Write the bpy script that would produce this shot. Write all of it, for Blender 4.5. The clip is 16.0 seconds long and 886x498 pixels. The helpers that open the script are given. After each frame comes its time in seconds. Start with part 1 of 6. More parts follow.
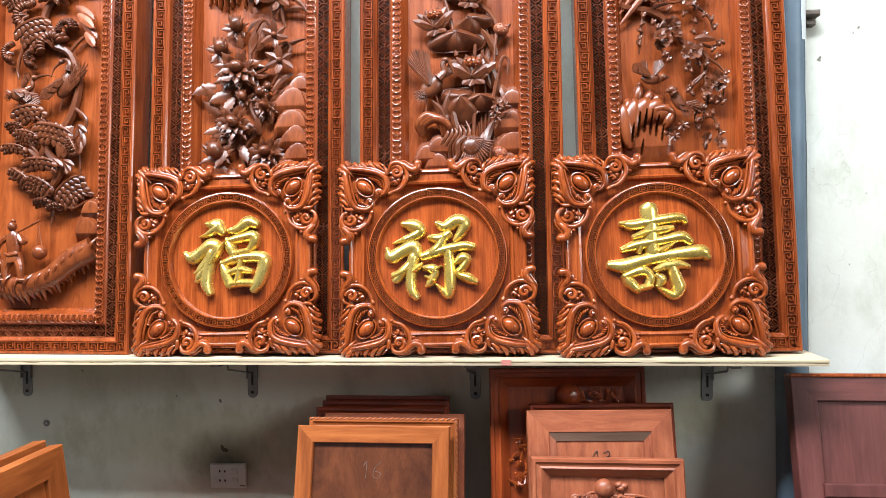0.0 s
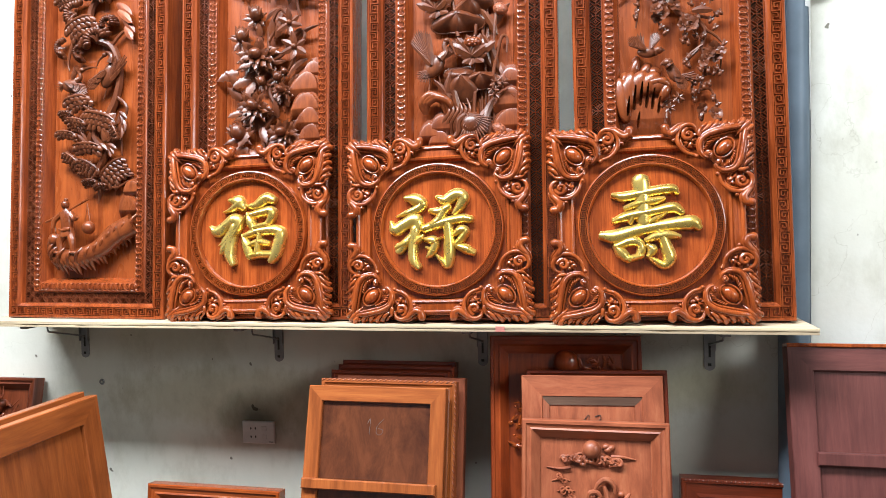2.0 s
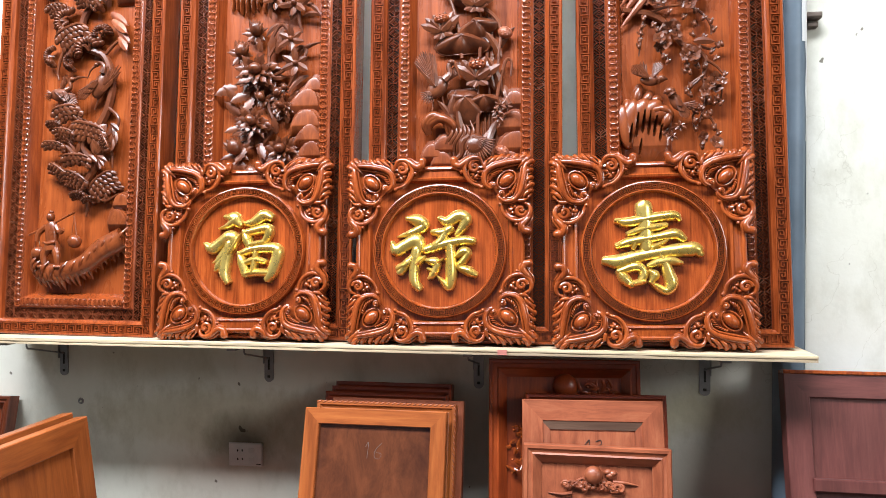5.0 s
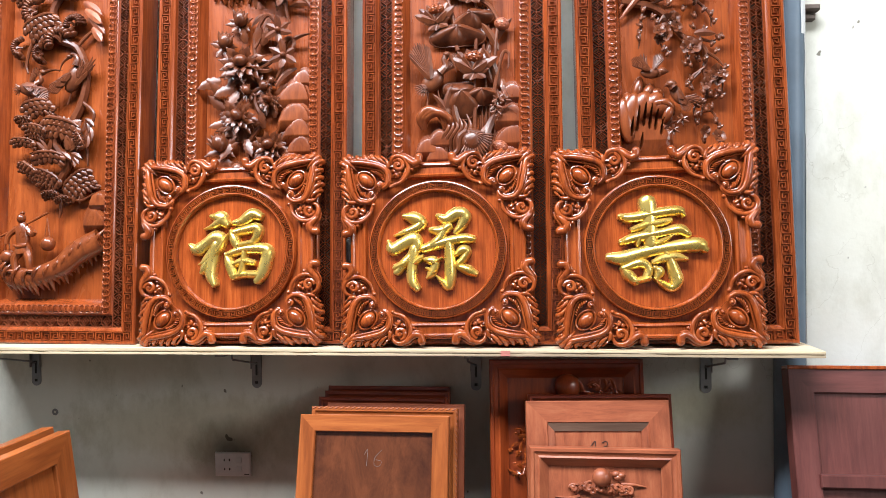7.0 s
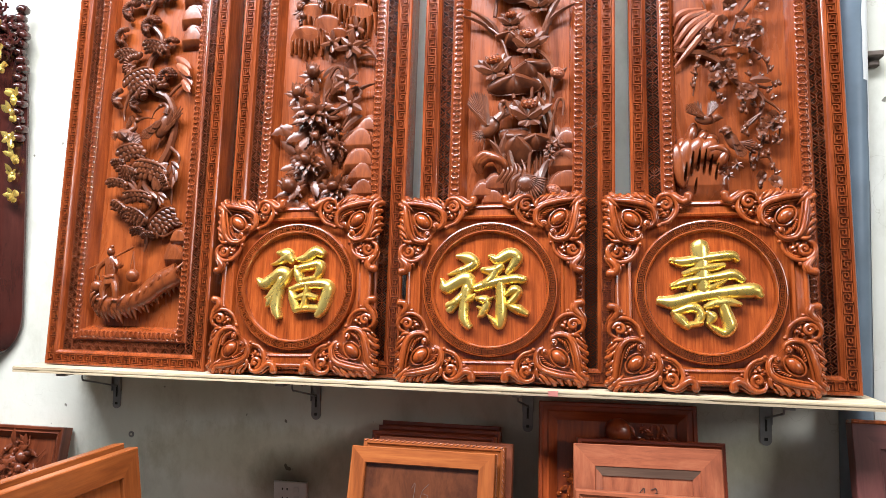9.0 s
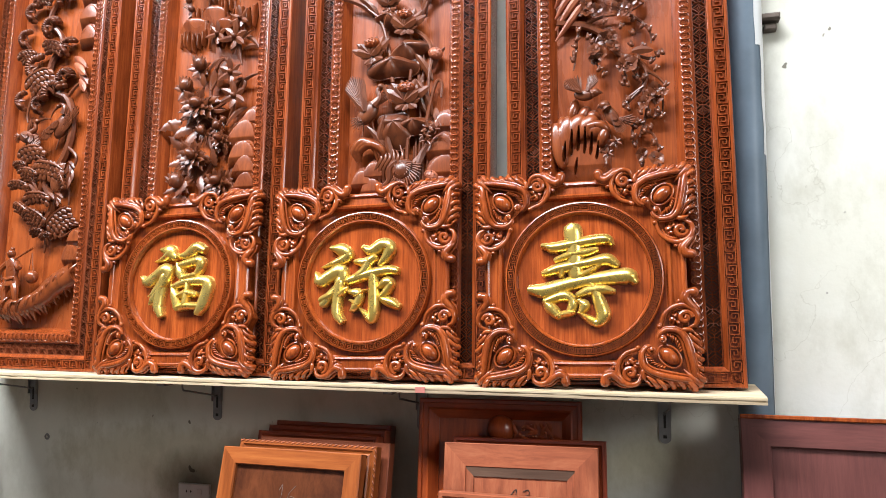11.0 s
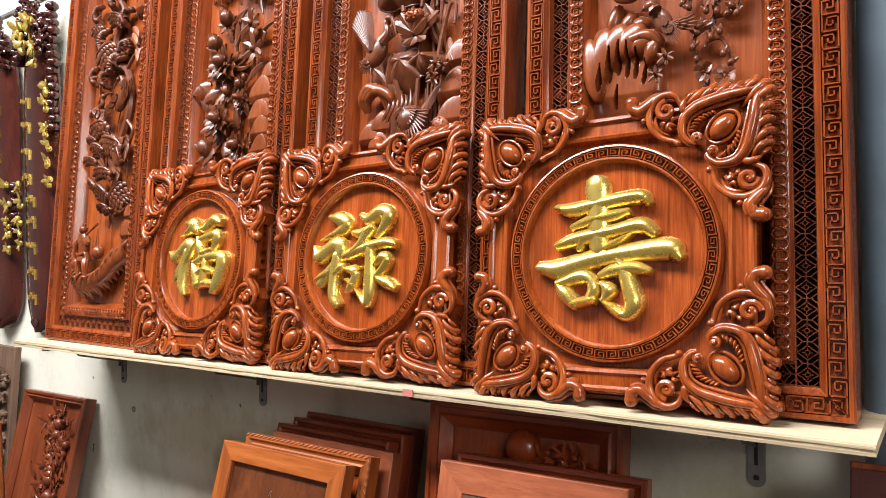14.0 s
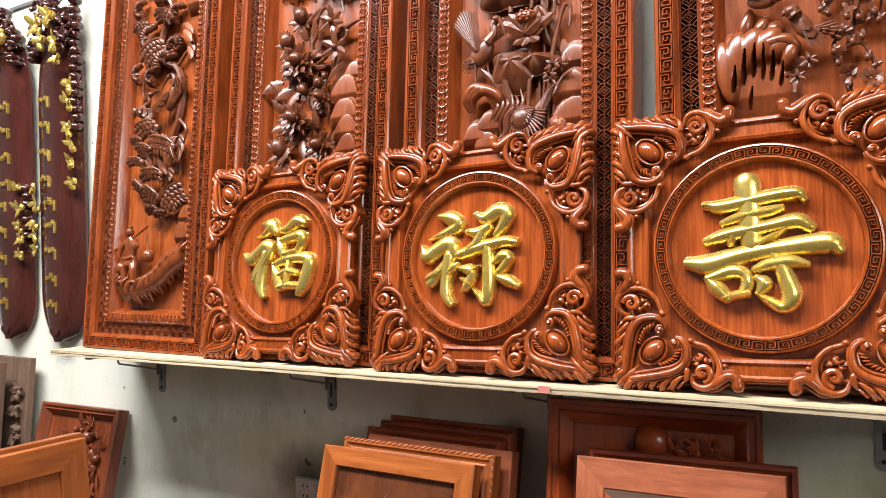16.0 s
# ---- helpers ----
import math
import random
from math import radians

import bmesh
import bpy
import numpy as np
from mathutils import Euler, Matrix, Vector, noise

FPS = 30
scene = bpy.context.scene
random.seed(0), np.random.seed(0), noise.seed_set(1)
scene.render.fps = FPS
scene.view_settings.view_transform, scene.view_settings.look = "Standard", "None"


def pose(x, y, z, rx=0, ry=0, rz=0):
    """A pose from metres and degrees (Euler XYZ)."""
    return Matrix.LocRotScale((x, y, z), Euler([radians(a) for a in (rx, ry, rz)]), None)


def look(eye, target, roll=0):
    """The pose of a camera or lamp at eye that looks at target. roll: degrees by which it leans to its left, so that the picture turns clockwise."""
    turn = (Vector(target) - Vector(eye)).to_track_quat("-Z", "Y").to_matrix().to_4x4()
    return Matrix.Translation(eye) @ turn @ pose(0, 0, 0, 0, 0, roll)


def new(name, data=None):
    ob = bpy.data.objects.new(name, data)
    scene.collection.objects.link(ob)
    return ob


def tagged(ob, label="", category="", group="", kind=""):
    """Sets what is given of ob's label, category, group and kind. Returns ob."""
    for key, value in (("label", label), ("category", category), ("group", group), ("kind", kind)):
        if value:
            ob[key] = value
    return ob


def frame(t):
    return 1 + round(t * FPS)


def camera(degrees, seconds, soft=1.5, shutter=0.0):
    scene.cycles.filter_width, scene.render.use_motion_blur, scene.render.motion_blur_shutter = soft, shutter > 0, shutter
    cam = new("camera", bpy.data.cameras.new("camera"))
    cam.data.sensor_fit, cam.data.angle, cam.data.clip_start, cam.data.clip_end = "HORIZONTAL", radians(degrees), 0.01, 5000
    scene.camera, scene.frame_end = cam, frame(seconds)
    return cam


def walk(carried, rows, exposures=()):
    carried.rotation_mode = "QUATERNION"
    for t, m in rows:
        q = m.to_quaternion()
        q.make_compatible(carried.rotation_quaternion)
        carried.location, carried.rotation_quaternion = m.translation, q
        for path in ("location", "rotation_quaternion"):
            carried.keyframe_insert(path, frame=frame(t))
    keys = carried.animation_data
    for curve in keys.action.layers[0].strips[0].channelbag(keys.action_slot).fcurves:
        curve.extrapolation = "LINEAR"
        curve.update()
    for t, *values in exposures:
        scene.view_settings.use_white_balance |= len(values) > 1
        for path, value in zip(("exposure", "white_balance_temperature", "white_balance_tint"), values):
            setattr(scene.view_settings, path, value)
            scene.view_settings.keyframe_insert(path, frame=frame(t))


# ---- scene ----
cam = camera(64.1, 16.0, soft=0.7)
METRES, EYE, TILT, LEAN, TURN = 2.4, 1.5, -5.0, 0.0, 5.75
ROWS = [
    (0.0, 0.0, 0.0, 0.0, 0.07, 4.19, 0.9),
    (0.5, -0.0174, -0.0375, -0.0129, 0.03, 1.93, 1.04),
    (1.0, 0.0165, -0.0435, -0.0174, 2.93, 1.75, 1.75),
    (1.5, 0.0806, -0.0356, -0.0178, 4.54, 3.03, 0.43),
    (2.0, 0.0912, -0.0357, -0.0139, 6.56, 2.74, 0.75),
    (2.5, 0.0608, -0.0334, -0.0101, 5.06, 2.78, 1.02),
    (3.0, 0.0458, -0.0378, -0.0085, 3.35, 2.89, -0.5),
    (3.5, 0.0392, -0.0415, -0.0083, 4.76, 3.7, -2.12),
    (4.0, 0.0473, -0.0387, -0.0108, 3.04, 4.56, -1.21),
    (4.5, 0.0505, -0.0382, -0.0089, 3.95, 4.28, -0.35),
    (7.0, 0.0083, -0.0095, -0.0054, 0.72, 3.91, 0.71),
    (7.5, 0.0008, -0.0168, -0.0065, 1.73, 5.02, 0.19),
    (8.0, -0.0051, -0.0285, -0.0089, 4.1, 6.19, -0.43),
    (10.5, 0.185, -0.0151, -0.0295, 9.53, 9.02, -1.17),
    (11.0, 0.2269, 0.0373, -0.0236, 11.23, 7.99, -0.39),
    (11.5, 0.2657, 0.115, -0.0171, 15.93, 10.57, -0.16),
    (12.0, 0.3225, 0.1728, -0.0041, 28.01, 11.1, -1.51),
    (12.5, 0.3726, 0.2237, -0.0063, 32.95, 11.02, -1.06),
    (13.0, 0.3766, 0.2442, -0.0008, 32.23, 7.97, -0.16),
    (13.5, 0.3756, 0.2548, 0.0001, 31.02, 6.03, -0.73),
    (14.0, 0.3707, 0.2558, -0.0022, 29.66, 5.33, -1.84),
    (14.5, 0.3673, 0.2529, -0.0044, 29.69, 4.89, -1.97),
    (15.0, 0.3593, 0.2455, -0.0092, 30.37, 5.66, -1.3),
    (15.5, 0.3042, 0.2111, -0.0097, 27.97, 6.45, -1.65),
    (16.0, 0.2301, 0.1829, -0.0146, 24.67, 6.11, -1.01),
]
walk(cam, [(t, pose(0, 0, EYE, TILT, LEAN, TURN) @ pose(METRES * x, METRES * y, METRES * z, 90 + pitch, roll, yaw)) for t, x, y, z, yaw, pitch, roll in ROWS],
     [(0.0, 0.02, 5750, 5), (3.5, -0.05, 5930, 9), (8.0, -0.05, 5930, 10), (11.0, -0.09, 6030, 10), (12.5, -0.12, 6450, 12), (16.0, -0.08, 6300, 9)])


# ---- world, light, exposure ----
world = bpy.data.worlds.new("world")
scene.world = world
world.use_nodes = True
wn = world.node_tree
sky = wn.nodes.new("ShaderNodeTexSky")
sky.sky_type, sky.sun_disc, sky.sun_elevation, sky.sun_rotation = "NISHITA", False, radians(50), radians(200)
wn.links.new(sky.outputs[0], wn.nodes["Background"].inputs[0])
wn.nodes["Background"].inputs[1].default_value = 0.02
scene.view_settings.exposure = 0.0


def area_lamp(name, place, target, sx, sy, watts, colour):
    d = bpy.data.lights.new(name, "AREA")
    d.shape, d.size, d.size_y, d.energy, d.color = "RECTANGLE", sx, sy, watts, colour
    ob = new(name, d)
    ob.matrix_world = look(place, target)
    return ob


# daylight from an unseen roof light and high end-wall window, plus faint fill added in the shop front opening
area_lamp("roof_daylight", (-1.2, 0.2, 4.12), (-1.2, 0.2, 0), 4.0, 0.85, 530, (1.0, 0.985, 0.975))
area_lamp("side_daylight", (3.38, -0.7, 2.65), (-1.0, 2.0, 1.0), 1.2, 1.2, 70, (1.0, 0.955, 0.87))
# added fill lamp, not a known source
area_lamp("front_fill", (-0.4, -4.35, 1.75), (-0.4, 2, 1.75), 5.2, 2.8, 3, (1.0, 0.955, 0.89))


# ---- materials ----
def material(name, base, rough=0.5, metal=0.0, coat=0.0, gloss=0.5):
    m = bpy.data.materials.new(name)
    m.use_nodes = True
    b = m.node_tree.nodes["Principled BSDF"]
    b.inputs["Base Color"].default_value = (*base, 1)
    b.inputs["Roughness"].default_value = rough
    b.inputs["Metallic"].default_value = metal
    b.inputs["Coat Weight"].default_value = coat
    b.inputs["Coat Roughness"].default_value = 0.08
    b.inputs["Specular IOR Level"].default_value = gloss
    return m, m.node_tree, b


def noise_of(nt, scale, detail, stretch=(1, 1, 1), rough=0.55, swirl=0.0):
    c = nt.nodes.new("ShaderNodeTexCoord")
    p = nt.nodes.new("ShaderNodeMapping")
    p.inputs["Scale"].default_value = stretch
    info = nt.nodes.new("ShaderNodeObjectInfo")
    shift = nt.nodes.new("ShaderNodeMath")
    shift.operation = "MULTIPLY"
    shift.inputs[1].default_value = 13.7
    nt.links.new(info.outputs["Random"], shift.inputs[0])
    nt.links.new(shift.outputs[0], p.inputs["Location"])
    n = nt.nodes.new("ShaderNodeTexNoise")
    n.inputs["Scale"].default_value, n.inputs["Detail"].default_value, n.inputs["Roughness"].default_value = scale, detail, rough
    n.inputs["Distortion"].default_value = swirl
    nt.links.new(c.outputs["Object"], p.inputs[0])
    nt.links.new(p.outputs[0], n.inputs["Vector"])
    return n.outputs["Fac"]


def ramp(nt, fac, stops):
    r = nt.nodes.new("ShaderNodeValToRGB")
    while len(r.color_ramp.elements) < len(stops):
        r.color_ramp.elements.new(0.5)
    for e, (at, col) in zip(r.color_ramp.elements, stops):
        e.position, e.color = at, (*col, 1)
    nt.links.new(fac, r.inputs[0])
    return r.outputs[0]


def mixed(nt, fac, a, b, how="MULTIPLY"):
    x = nt.nodes.new("ShaderNodeMix")
    x.data_type, x.blend_type = "RGBA", how
    if isinstance(fac, float):
        x.inputs[0].default_value = fac
    else:
        nt.links.new(fac, x.inputs[0])
    nt.links.new(a, x.inputs[6])
    if isinstance(b, tuple):
        x.inputs[7].default_value = (*b, 1)
    else:
        nt.links.new(b, x.inputs[7])
    return x.outputs[2]


def bumped(nt, b, fac, strength, distance):
    n = nt.nodes.new("ShaderNodeBump")
    n.inputs["Strength"].default_value, n.inputs["Distance"].default_value = strength, distance
    nt.links.new(fac, n.inputs["Height"])
    nt.links.new(n.outputs[0], b.inputs["Normal"])


def wood(name, dark, mid, light, rough=0.35, coat=0.3, grain=(14, 14, 1.1), bump=0.12):
    """Lacquered wood: long grain, fine pores and broad tone changes from board to board."""
    m, nt, b = material(name, mid, rough, 0, coat, 0.48)
    broad = noise_of(nt, 3.0, 4, (grain[0] * 0.14, grain[1] * 0.14, grain[2] * 0.5), 0.6, 1.4)
    fine = noise_of(nt, 5.0, 7, grain, 0.72, 0.5)
    pores = noise_of(nt, 55.0, 3, (grain[0] * 0.25, grain[1] * 0.25, grain[2] * 0.25))
    col = ramp(nt, fine, [(0.27, dark), (0.5, mid), (0.75, light)])
    tone = ramp(nt, broad, [(0.3, (0.5, 0.44, 0.42)), (0.5, (0.95, 0.93, 0.9)), (0.7, (1.25, 1.28, 1.2))])
    col = mixed(nt, 0.85, col, tone)
    info = nt.nodes.new("ShaderNodeObjectInfo")
    each = ramp(nt, info.outputs["Random"], [(0.0, (0.9, 0.88, 0.88)), (1.0, (1.05, 1.05, 1.05))])
    col = mixed(nt, 0.6, col, each)
    nt.links.new(col, b.inputs["Base Color"])
    rr = nt.nodes.new("ShaderNodeMapRange")
    rr.inputs["To Min"].default_value, rr.inputs["To Max"].default_value = rough * 0.75, rough * 1.35
    nt.links.new(broad, rr.inputs[0])
    nt.links.new(rr.outputs[0], b.inputs["Roughness"])
    bumped(nt, b, pores, bump, 0.0015)
    return m


def plain(name, base, rough=0.5, metal=0.0, vary=0.12, scale=8.0, coat=0.0, bump=0.08):
    m, nt, b = material(name, base, rough, metal, coat)
    n = noise_of(nt, scale, 5)
    lo, hi = [c * (1 - vary) for c in base], [min(1, c * (1 + vary)) for c in base]
    nt.links.new(ramp(nt, n, [(0.3, lo), (0.7, hi)]), b.inputs["Base Color"])
    bumped(nt, b, noise_of(nt, scale * 9, 3), bump, 0.002)
    return m


RED = wood("red_lacquered_wood", (0.13, 0.022, 0.005), (0.29, 0.058, 0.0105), (0.42, 0.105, 0.021), 0.22, 0.2, (42, 42, 1.5), 0.18)
CARVED = wood("carved_lacquered_wood", (0.15, 0.027, 0.006), (0.29, 0.059, 0.011), (0.41, 0.10, 0.022), 0.21, 0.22, (24, 24, 3), 0.2)
PANEL = wood("panel_wood", (0.16, 0.031, 0.007), (0.265, 0.058, 0.012), (0.37, 0.092, 0.02), 0.26, 0.1, (30, 30, 1.3), 0.16)
RAIL = wood("rail_wood", (0.115, 0.022, 0.006), (0.245, 0.05, 0.0115), (0.37, 0.09, 0.02), 0.21, 0.2, (30, 30, 1.6), 0.16)
RELIEF = wood("relief_wood", (0.065, 0.016, 0.0055), (0.13, 0.034, 0.0105), (0.195, 0.055, 0.017), 0.36, 0.1, (12, 12, 4), 0.25)
ROCK = wood("carved_rock_wood", (0.105, 0.024, 0.0068), (0.195, 0.046, 0.012), (0.28, 0.074, 0.02), 0.27, 0.14, (14, 14, 3), 0.22)
LATTICE = wood("dark_lattice_wood", (0.10, 0.024, 0.009), (0.17, 0.043, 0.016), (0.24, 0.065, 0.025), 0.24, 0.2, (5, 5, 5))
# black that paints the shade in the gap behind the lattice
GAPSHADE = plain("gap_shade_black", (0.014, 0.007, 0.005), 0.6, 0, 0.4, 12)
ORANGE = wood("orange_wood", (0.17, 0.042, 0.010), (0.31, 0.083, 0.018), (0.44, 0.138, 0.033), 0.32, 0.18, (11, 11, 0.8))
DARKPLY = wood("dark_ply", (0.035, 0.011, 0.006), (0.095, 0.029, 0.012), (0.17, 0.052, 0.02), 0.24, 0.3, (2.6, 2.6, 1.1))
SALMON = wood("salmon_wood", (0.16, 0.038, 0.015), (0.29, 0.08, 0.033), (0.39, 0.135, 0.062), 0.42, 0.06, (9, 9, 1.4))
DARKRED = wood("dark_red_wood", (0.12, 0.019, 0.008), (0.22, 0.037, 0.012), (0.32, 0.06, 0.019), 0.3, 0.2)
PURPLE = wood("purple_stained_wood", (0.085, 0.022, 0.018), (0.125, 0.034, 0.028), (0.16, 0.05, 0.042), 0.5, 0.08)
RAW = wood("raw_brown_wood", (0.09, 0.048, 0.03), (0.145, 0.084, 0.054), (0.20, 0.122, 0.08), 0.7, 0.0)
# deep red wood darkened to hold the shade on the small fruit panel
SHADYRED = wood("shaded_red_wood", (0.10, 0.022, 0.008), (0.165, 0.037, 0.012), (0.23, 0.056, 0.018), 0.34, 0.1)
DEEPRED = wood("deep_red_wood", (0.16, 0.025, 0.007), (0.28, 0.05, 0.011), (0.38, 0.078, 0.018), 0.3, 0.2)
LACQUER = wood("dark_lacquer", (0.03, 0.007, 0.005), (0.05, 0.012, 0.009), (0.075, 0.019, 0.014), 0.17, 0.5, (5, 5, 1))
PLYWOOD = wood("pale_plywood", (0.46, 0.36, 0.23), (0.60, 0.49, 0.33), (0.70, 0.60, 0.43), 0.65, 0.0, (1.1, 14, 14))
PLYEDGE = wood("plywood_edge", (0.38, 0.29, 0.17), (0.60, 0.50, 0.33), (0.74, 0.65, 0.47), 0.75, 0.0, (0.6, 14, 40), 0.3)


def gold_material():
    m, nt, b = material("gold_leaf", (0.83, 0.62, 0.2), 0.3, 0.8)
    n = noise_of(nt, 55, 4)
    big = noise_of(nt, 9, 3)
    nt.links.new(ramp(nt, big, [(0.3, (0.74, 0.50, 0.10)), (0.7, (0.88, 0.66, 0.19))]), b.inputs["Base Color"])
    nt.links.new(ramp(nt, n, [(0.3, (0.24, 0.24, 0.24)), (0.75, (0.34, 0.34, 0.34))]), b.inputs["Roughness"])
    bumped(nt, b, n, 0.1, 0.002)
    return m


GOLD = gold_material()



def plaster_material():
    """Old cream distemper: grey-green dirt, hair cracks, specks, rubbed white patches and soot round the socket."""
    m, nt, b = material("old_plaster", (0.7, 0.68, 0.6), 0.85)
    big = noise_of(nt, 1.1, 5)
    mid = noise_of(nt, 5.5, 6, (1, 1, 0.6), 0.7)
    fine = noise_of(nt, 60, 4)
    spots = noise_of(nt, 21, 2)
    col = ramp(nt, big, [(0.3, (0.60, 0.585, 0.49)), (0.55, (0.72, 0.71, 0.615)), (0.75, (0.81, 0.81, 0.76))])
    col = mixed(nt, 0.9, col, ramp(nt, mid, [(0.28, (0.74, 0.73, 0.68)), (0.5, (0.97, 0.97, 0.96)), (0.8, (1.04, 1.04, 1.04))]))
    col = mixed(nt, 0.9, col, ramp(nt, spots, [(0.235, (0.2, 0.18, 0.15)), (0.26, (1, 1, 1))]))
    c = nt.nodes.new("ShaderNodeTexCoord")
    # hair cracks
    v = nt.nodes.new("ShaderNodeTexVoronoi")
    v.feature = "DISTANCE_TO_EDGE"
    v.inputs["Scale"].default_value = 1.7
    warp = nt.nodes.new("ShaderNodeTexNoise")
    warp.inputs["Scale"].default_value, warp.inputs["Detail"].default_value = 4.0, 6
    nt.links.new(c.outputs["Object"], warp.inputs["Vector"])
    mv = nt.nodes.new("ShaderNodeMix")
    mv.data_type, mv.blend_type = "RGBA", "LINEAR_LIGHT"
    mv.inputs[0].default_value = 0.35
    nt.links.new(c.outputs["Object"], mv.inputs[6])
    nt.links.new(warp.outputs["Color"], mv.inputs[7])
    nt.links.new(mv.outputs[2], v.inputs["Vector"])
    crack = ramp(nt, v.outputs["Distance"], [(0.0, (0.72, 0.70, 0.65)), (0.004, (1, 1, 1))])
    col = mixed(nt, ramp(nt, big, [(0.5, (0, 0, 0)), (0.6, (0.6, 0.6, 0.6))]), col, crack)
    # blots with ragged rims: soot round the socket, beige stain and painted shade under the shelf, mould beside the
    # pipe
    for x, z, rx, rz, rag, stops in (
            # beige rows mix old stain with shelf and stack shade in one colour
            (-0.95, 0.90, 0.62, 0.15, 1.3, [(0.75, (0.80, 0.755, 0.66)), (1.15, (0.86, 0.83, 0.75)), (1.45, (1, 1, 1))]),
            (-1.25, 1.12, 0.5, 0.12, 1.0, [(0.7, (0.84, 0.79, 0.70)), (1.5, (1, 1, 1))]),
            (0.50, 0.98, 0.36, 0.10, 1.2, [(0.7, (0.97, 0.94, 0.80)), (1.4, (1, 1, 1))]),
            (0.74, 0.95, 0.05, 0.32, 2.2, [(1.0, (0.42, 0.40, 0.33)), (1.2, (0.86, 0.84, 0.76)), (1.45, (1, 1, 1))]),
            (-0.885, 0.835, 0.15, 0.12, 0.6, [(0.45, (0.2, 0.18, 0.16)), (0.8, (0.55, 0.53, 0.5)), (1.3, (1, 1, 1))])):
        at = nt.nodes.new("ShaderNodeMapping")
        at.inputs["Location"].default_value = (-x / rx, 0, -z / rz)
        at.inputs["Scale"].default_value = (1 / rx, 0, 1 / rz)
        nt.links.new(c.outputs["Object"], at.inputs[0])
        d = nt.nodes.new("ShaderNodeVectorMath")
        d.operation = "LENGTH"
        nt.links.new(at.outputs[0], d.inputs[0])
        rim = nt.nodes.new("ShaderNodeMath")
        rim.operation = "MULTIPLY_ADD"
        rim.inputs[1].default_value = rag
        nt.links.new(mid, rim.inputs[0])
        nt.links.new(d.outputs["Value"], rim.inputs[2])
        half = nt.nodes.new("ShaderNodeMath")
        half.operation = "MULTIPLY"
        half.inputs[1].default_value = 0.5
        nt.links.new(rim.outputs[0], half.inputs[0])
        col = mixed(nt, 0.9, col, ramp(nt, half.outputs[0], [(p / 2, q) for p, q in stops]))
    nt.links.new(col, b.inputs["Base Color"])
    h = nt.nodes.new("ShaderNodeMath")
    h.operation = "MULTIPLY_ADD"
    h.inputs[1].default_value = 0.35
    nt.links.new(fine, h.inputs[0])
    nt.links.new(mid, h.inputs[2])
    bumped(nt, b, h.outputs[0], 0.25, 0.006)
    return m


PLASTER = plaster_material()


# right pipe's paint, darkened for the shade beside the tall panel
SHADEPIPE = plain("shaded_blue_grey_paint", (0.135, 0.18, 0.225), 0.45, 0, 0.2, 7)
# paler copy for the lit left pipe; also the rail's own pale blue
PALELITPIPE = plain("pale_lit_blue_grey_paint", (0.27, 0.33, 0.38), 0.45, 0, 0.2, 7)
WHITEPAINT = plain("white_paint_drips", (0.75, 0.76, 0.75), 0.6, 0, 0.08)
RUST = plain("rust_red_tape", (0.25, 0.06, 0.045), 0.6, 0, 0.3, 30)
STEEL = plain("dull_steel", (0.28, 0.27, 0.26), 0.45, 0.6, 0.25, 20)
ALU = plain("aluminium", (0.45, 0.45, 0.47), 0.4, 0.7, 0.1, 20)
PLASTIC = plain("grey_socket_plastic", (0.64, 0.62, 0.58), 0.4, 0, 0.08, 25)
BLACK = plain("black_marks", (0.02, 0.018, 0.016), 0.7, 0, 0.2, 30)
SHEET = plain("galvanised_sheet", (0.50, 0.55, 0.58), 0.45, 0.25, 0.12, 3)
# dark greys picked to limit bounce in the unseen room
CONCRETE = plain("concrete_floor", (0.05, 0.044, 0.037), 0.75, 0, 0.25, 2.5)
CEMENT = plain("bare_cement", (0.10, 0.096, 0.088), 0.85, 0, 0.2, 3)
CEILING = plain("roof_sheet", (0.16, 0.165, 0.17), 0.6, 0, 0.1, 3)
BROWNPAPER = plain("brown_block", (0.13, 0.10, 0.08), 0.8, 0, 0.3, 20)


# ---- mesh helpers ----
def part(name, geo, mat, parent=None, label="", smooth=True):
    """Link geo (a Shape or a mesh) as one object, under parent if given."""
    me = geo if isinstance(geo, bpy.types.Mesh) else geo.mesh(name, smooth)
    if not me.materials:
        me.materials.append(mat)
    ob = new(name, me)
    if parent is not None:
        ob.parent = parent
    if label:
        ob["label"] = label
    return ob


def thing(name, label, category, m=None, group="", kind=""):
    ob = new(name)
    ob.empty_display_size = 0.05
    if m is not None:
        ob.matrix_world = m
    return tagged(ob, label, category, group, kind)


def spline(pts, n=6):
    """A smooth line through points of any dimension."""
    p = [np.array(q, float) for q in pts]
    if len(p) < 3:
        return [p[0] + (p[-1] - p[0]) * i / n for i in range(n + 1)]
    p = [2 * p[0] - p[1]] + p + [2 * p[-1] - p[-2]]
    out = []
    for i in range(1, len(p) - 2):
        a, b, c, d = p[i - 1:i + 3]
        for k in range(n):
            t = k / n
            out.append(0.5 * (2 * b + (c - a) * t + (2 * a - 5 * b + 4 * c - d) * t * t + (3 * b - a - 3 * c + d) * t ** 3))
    return out + [p[-2]]


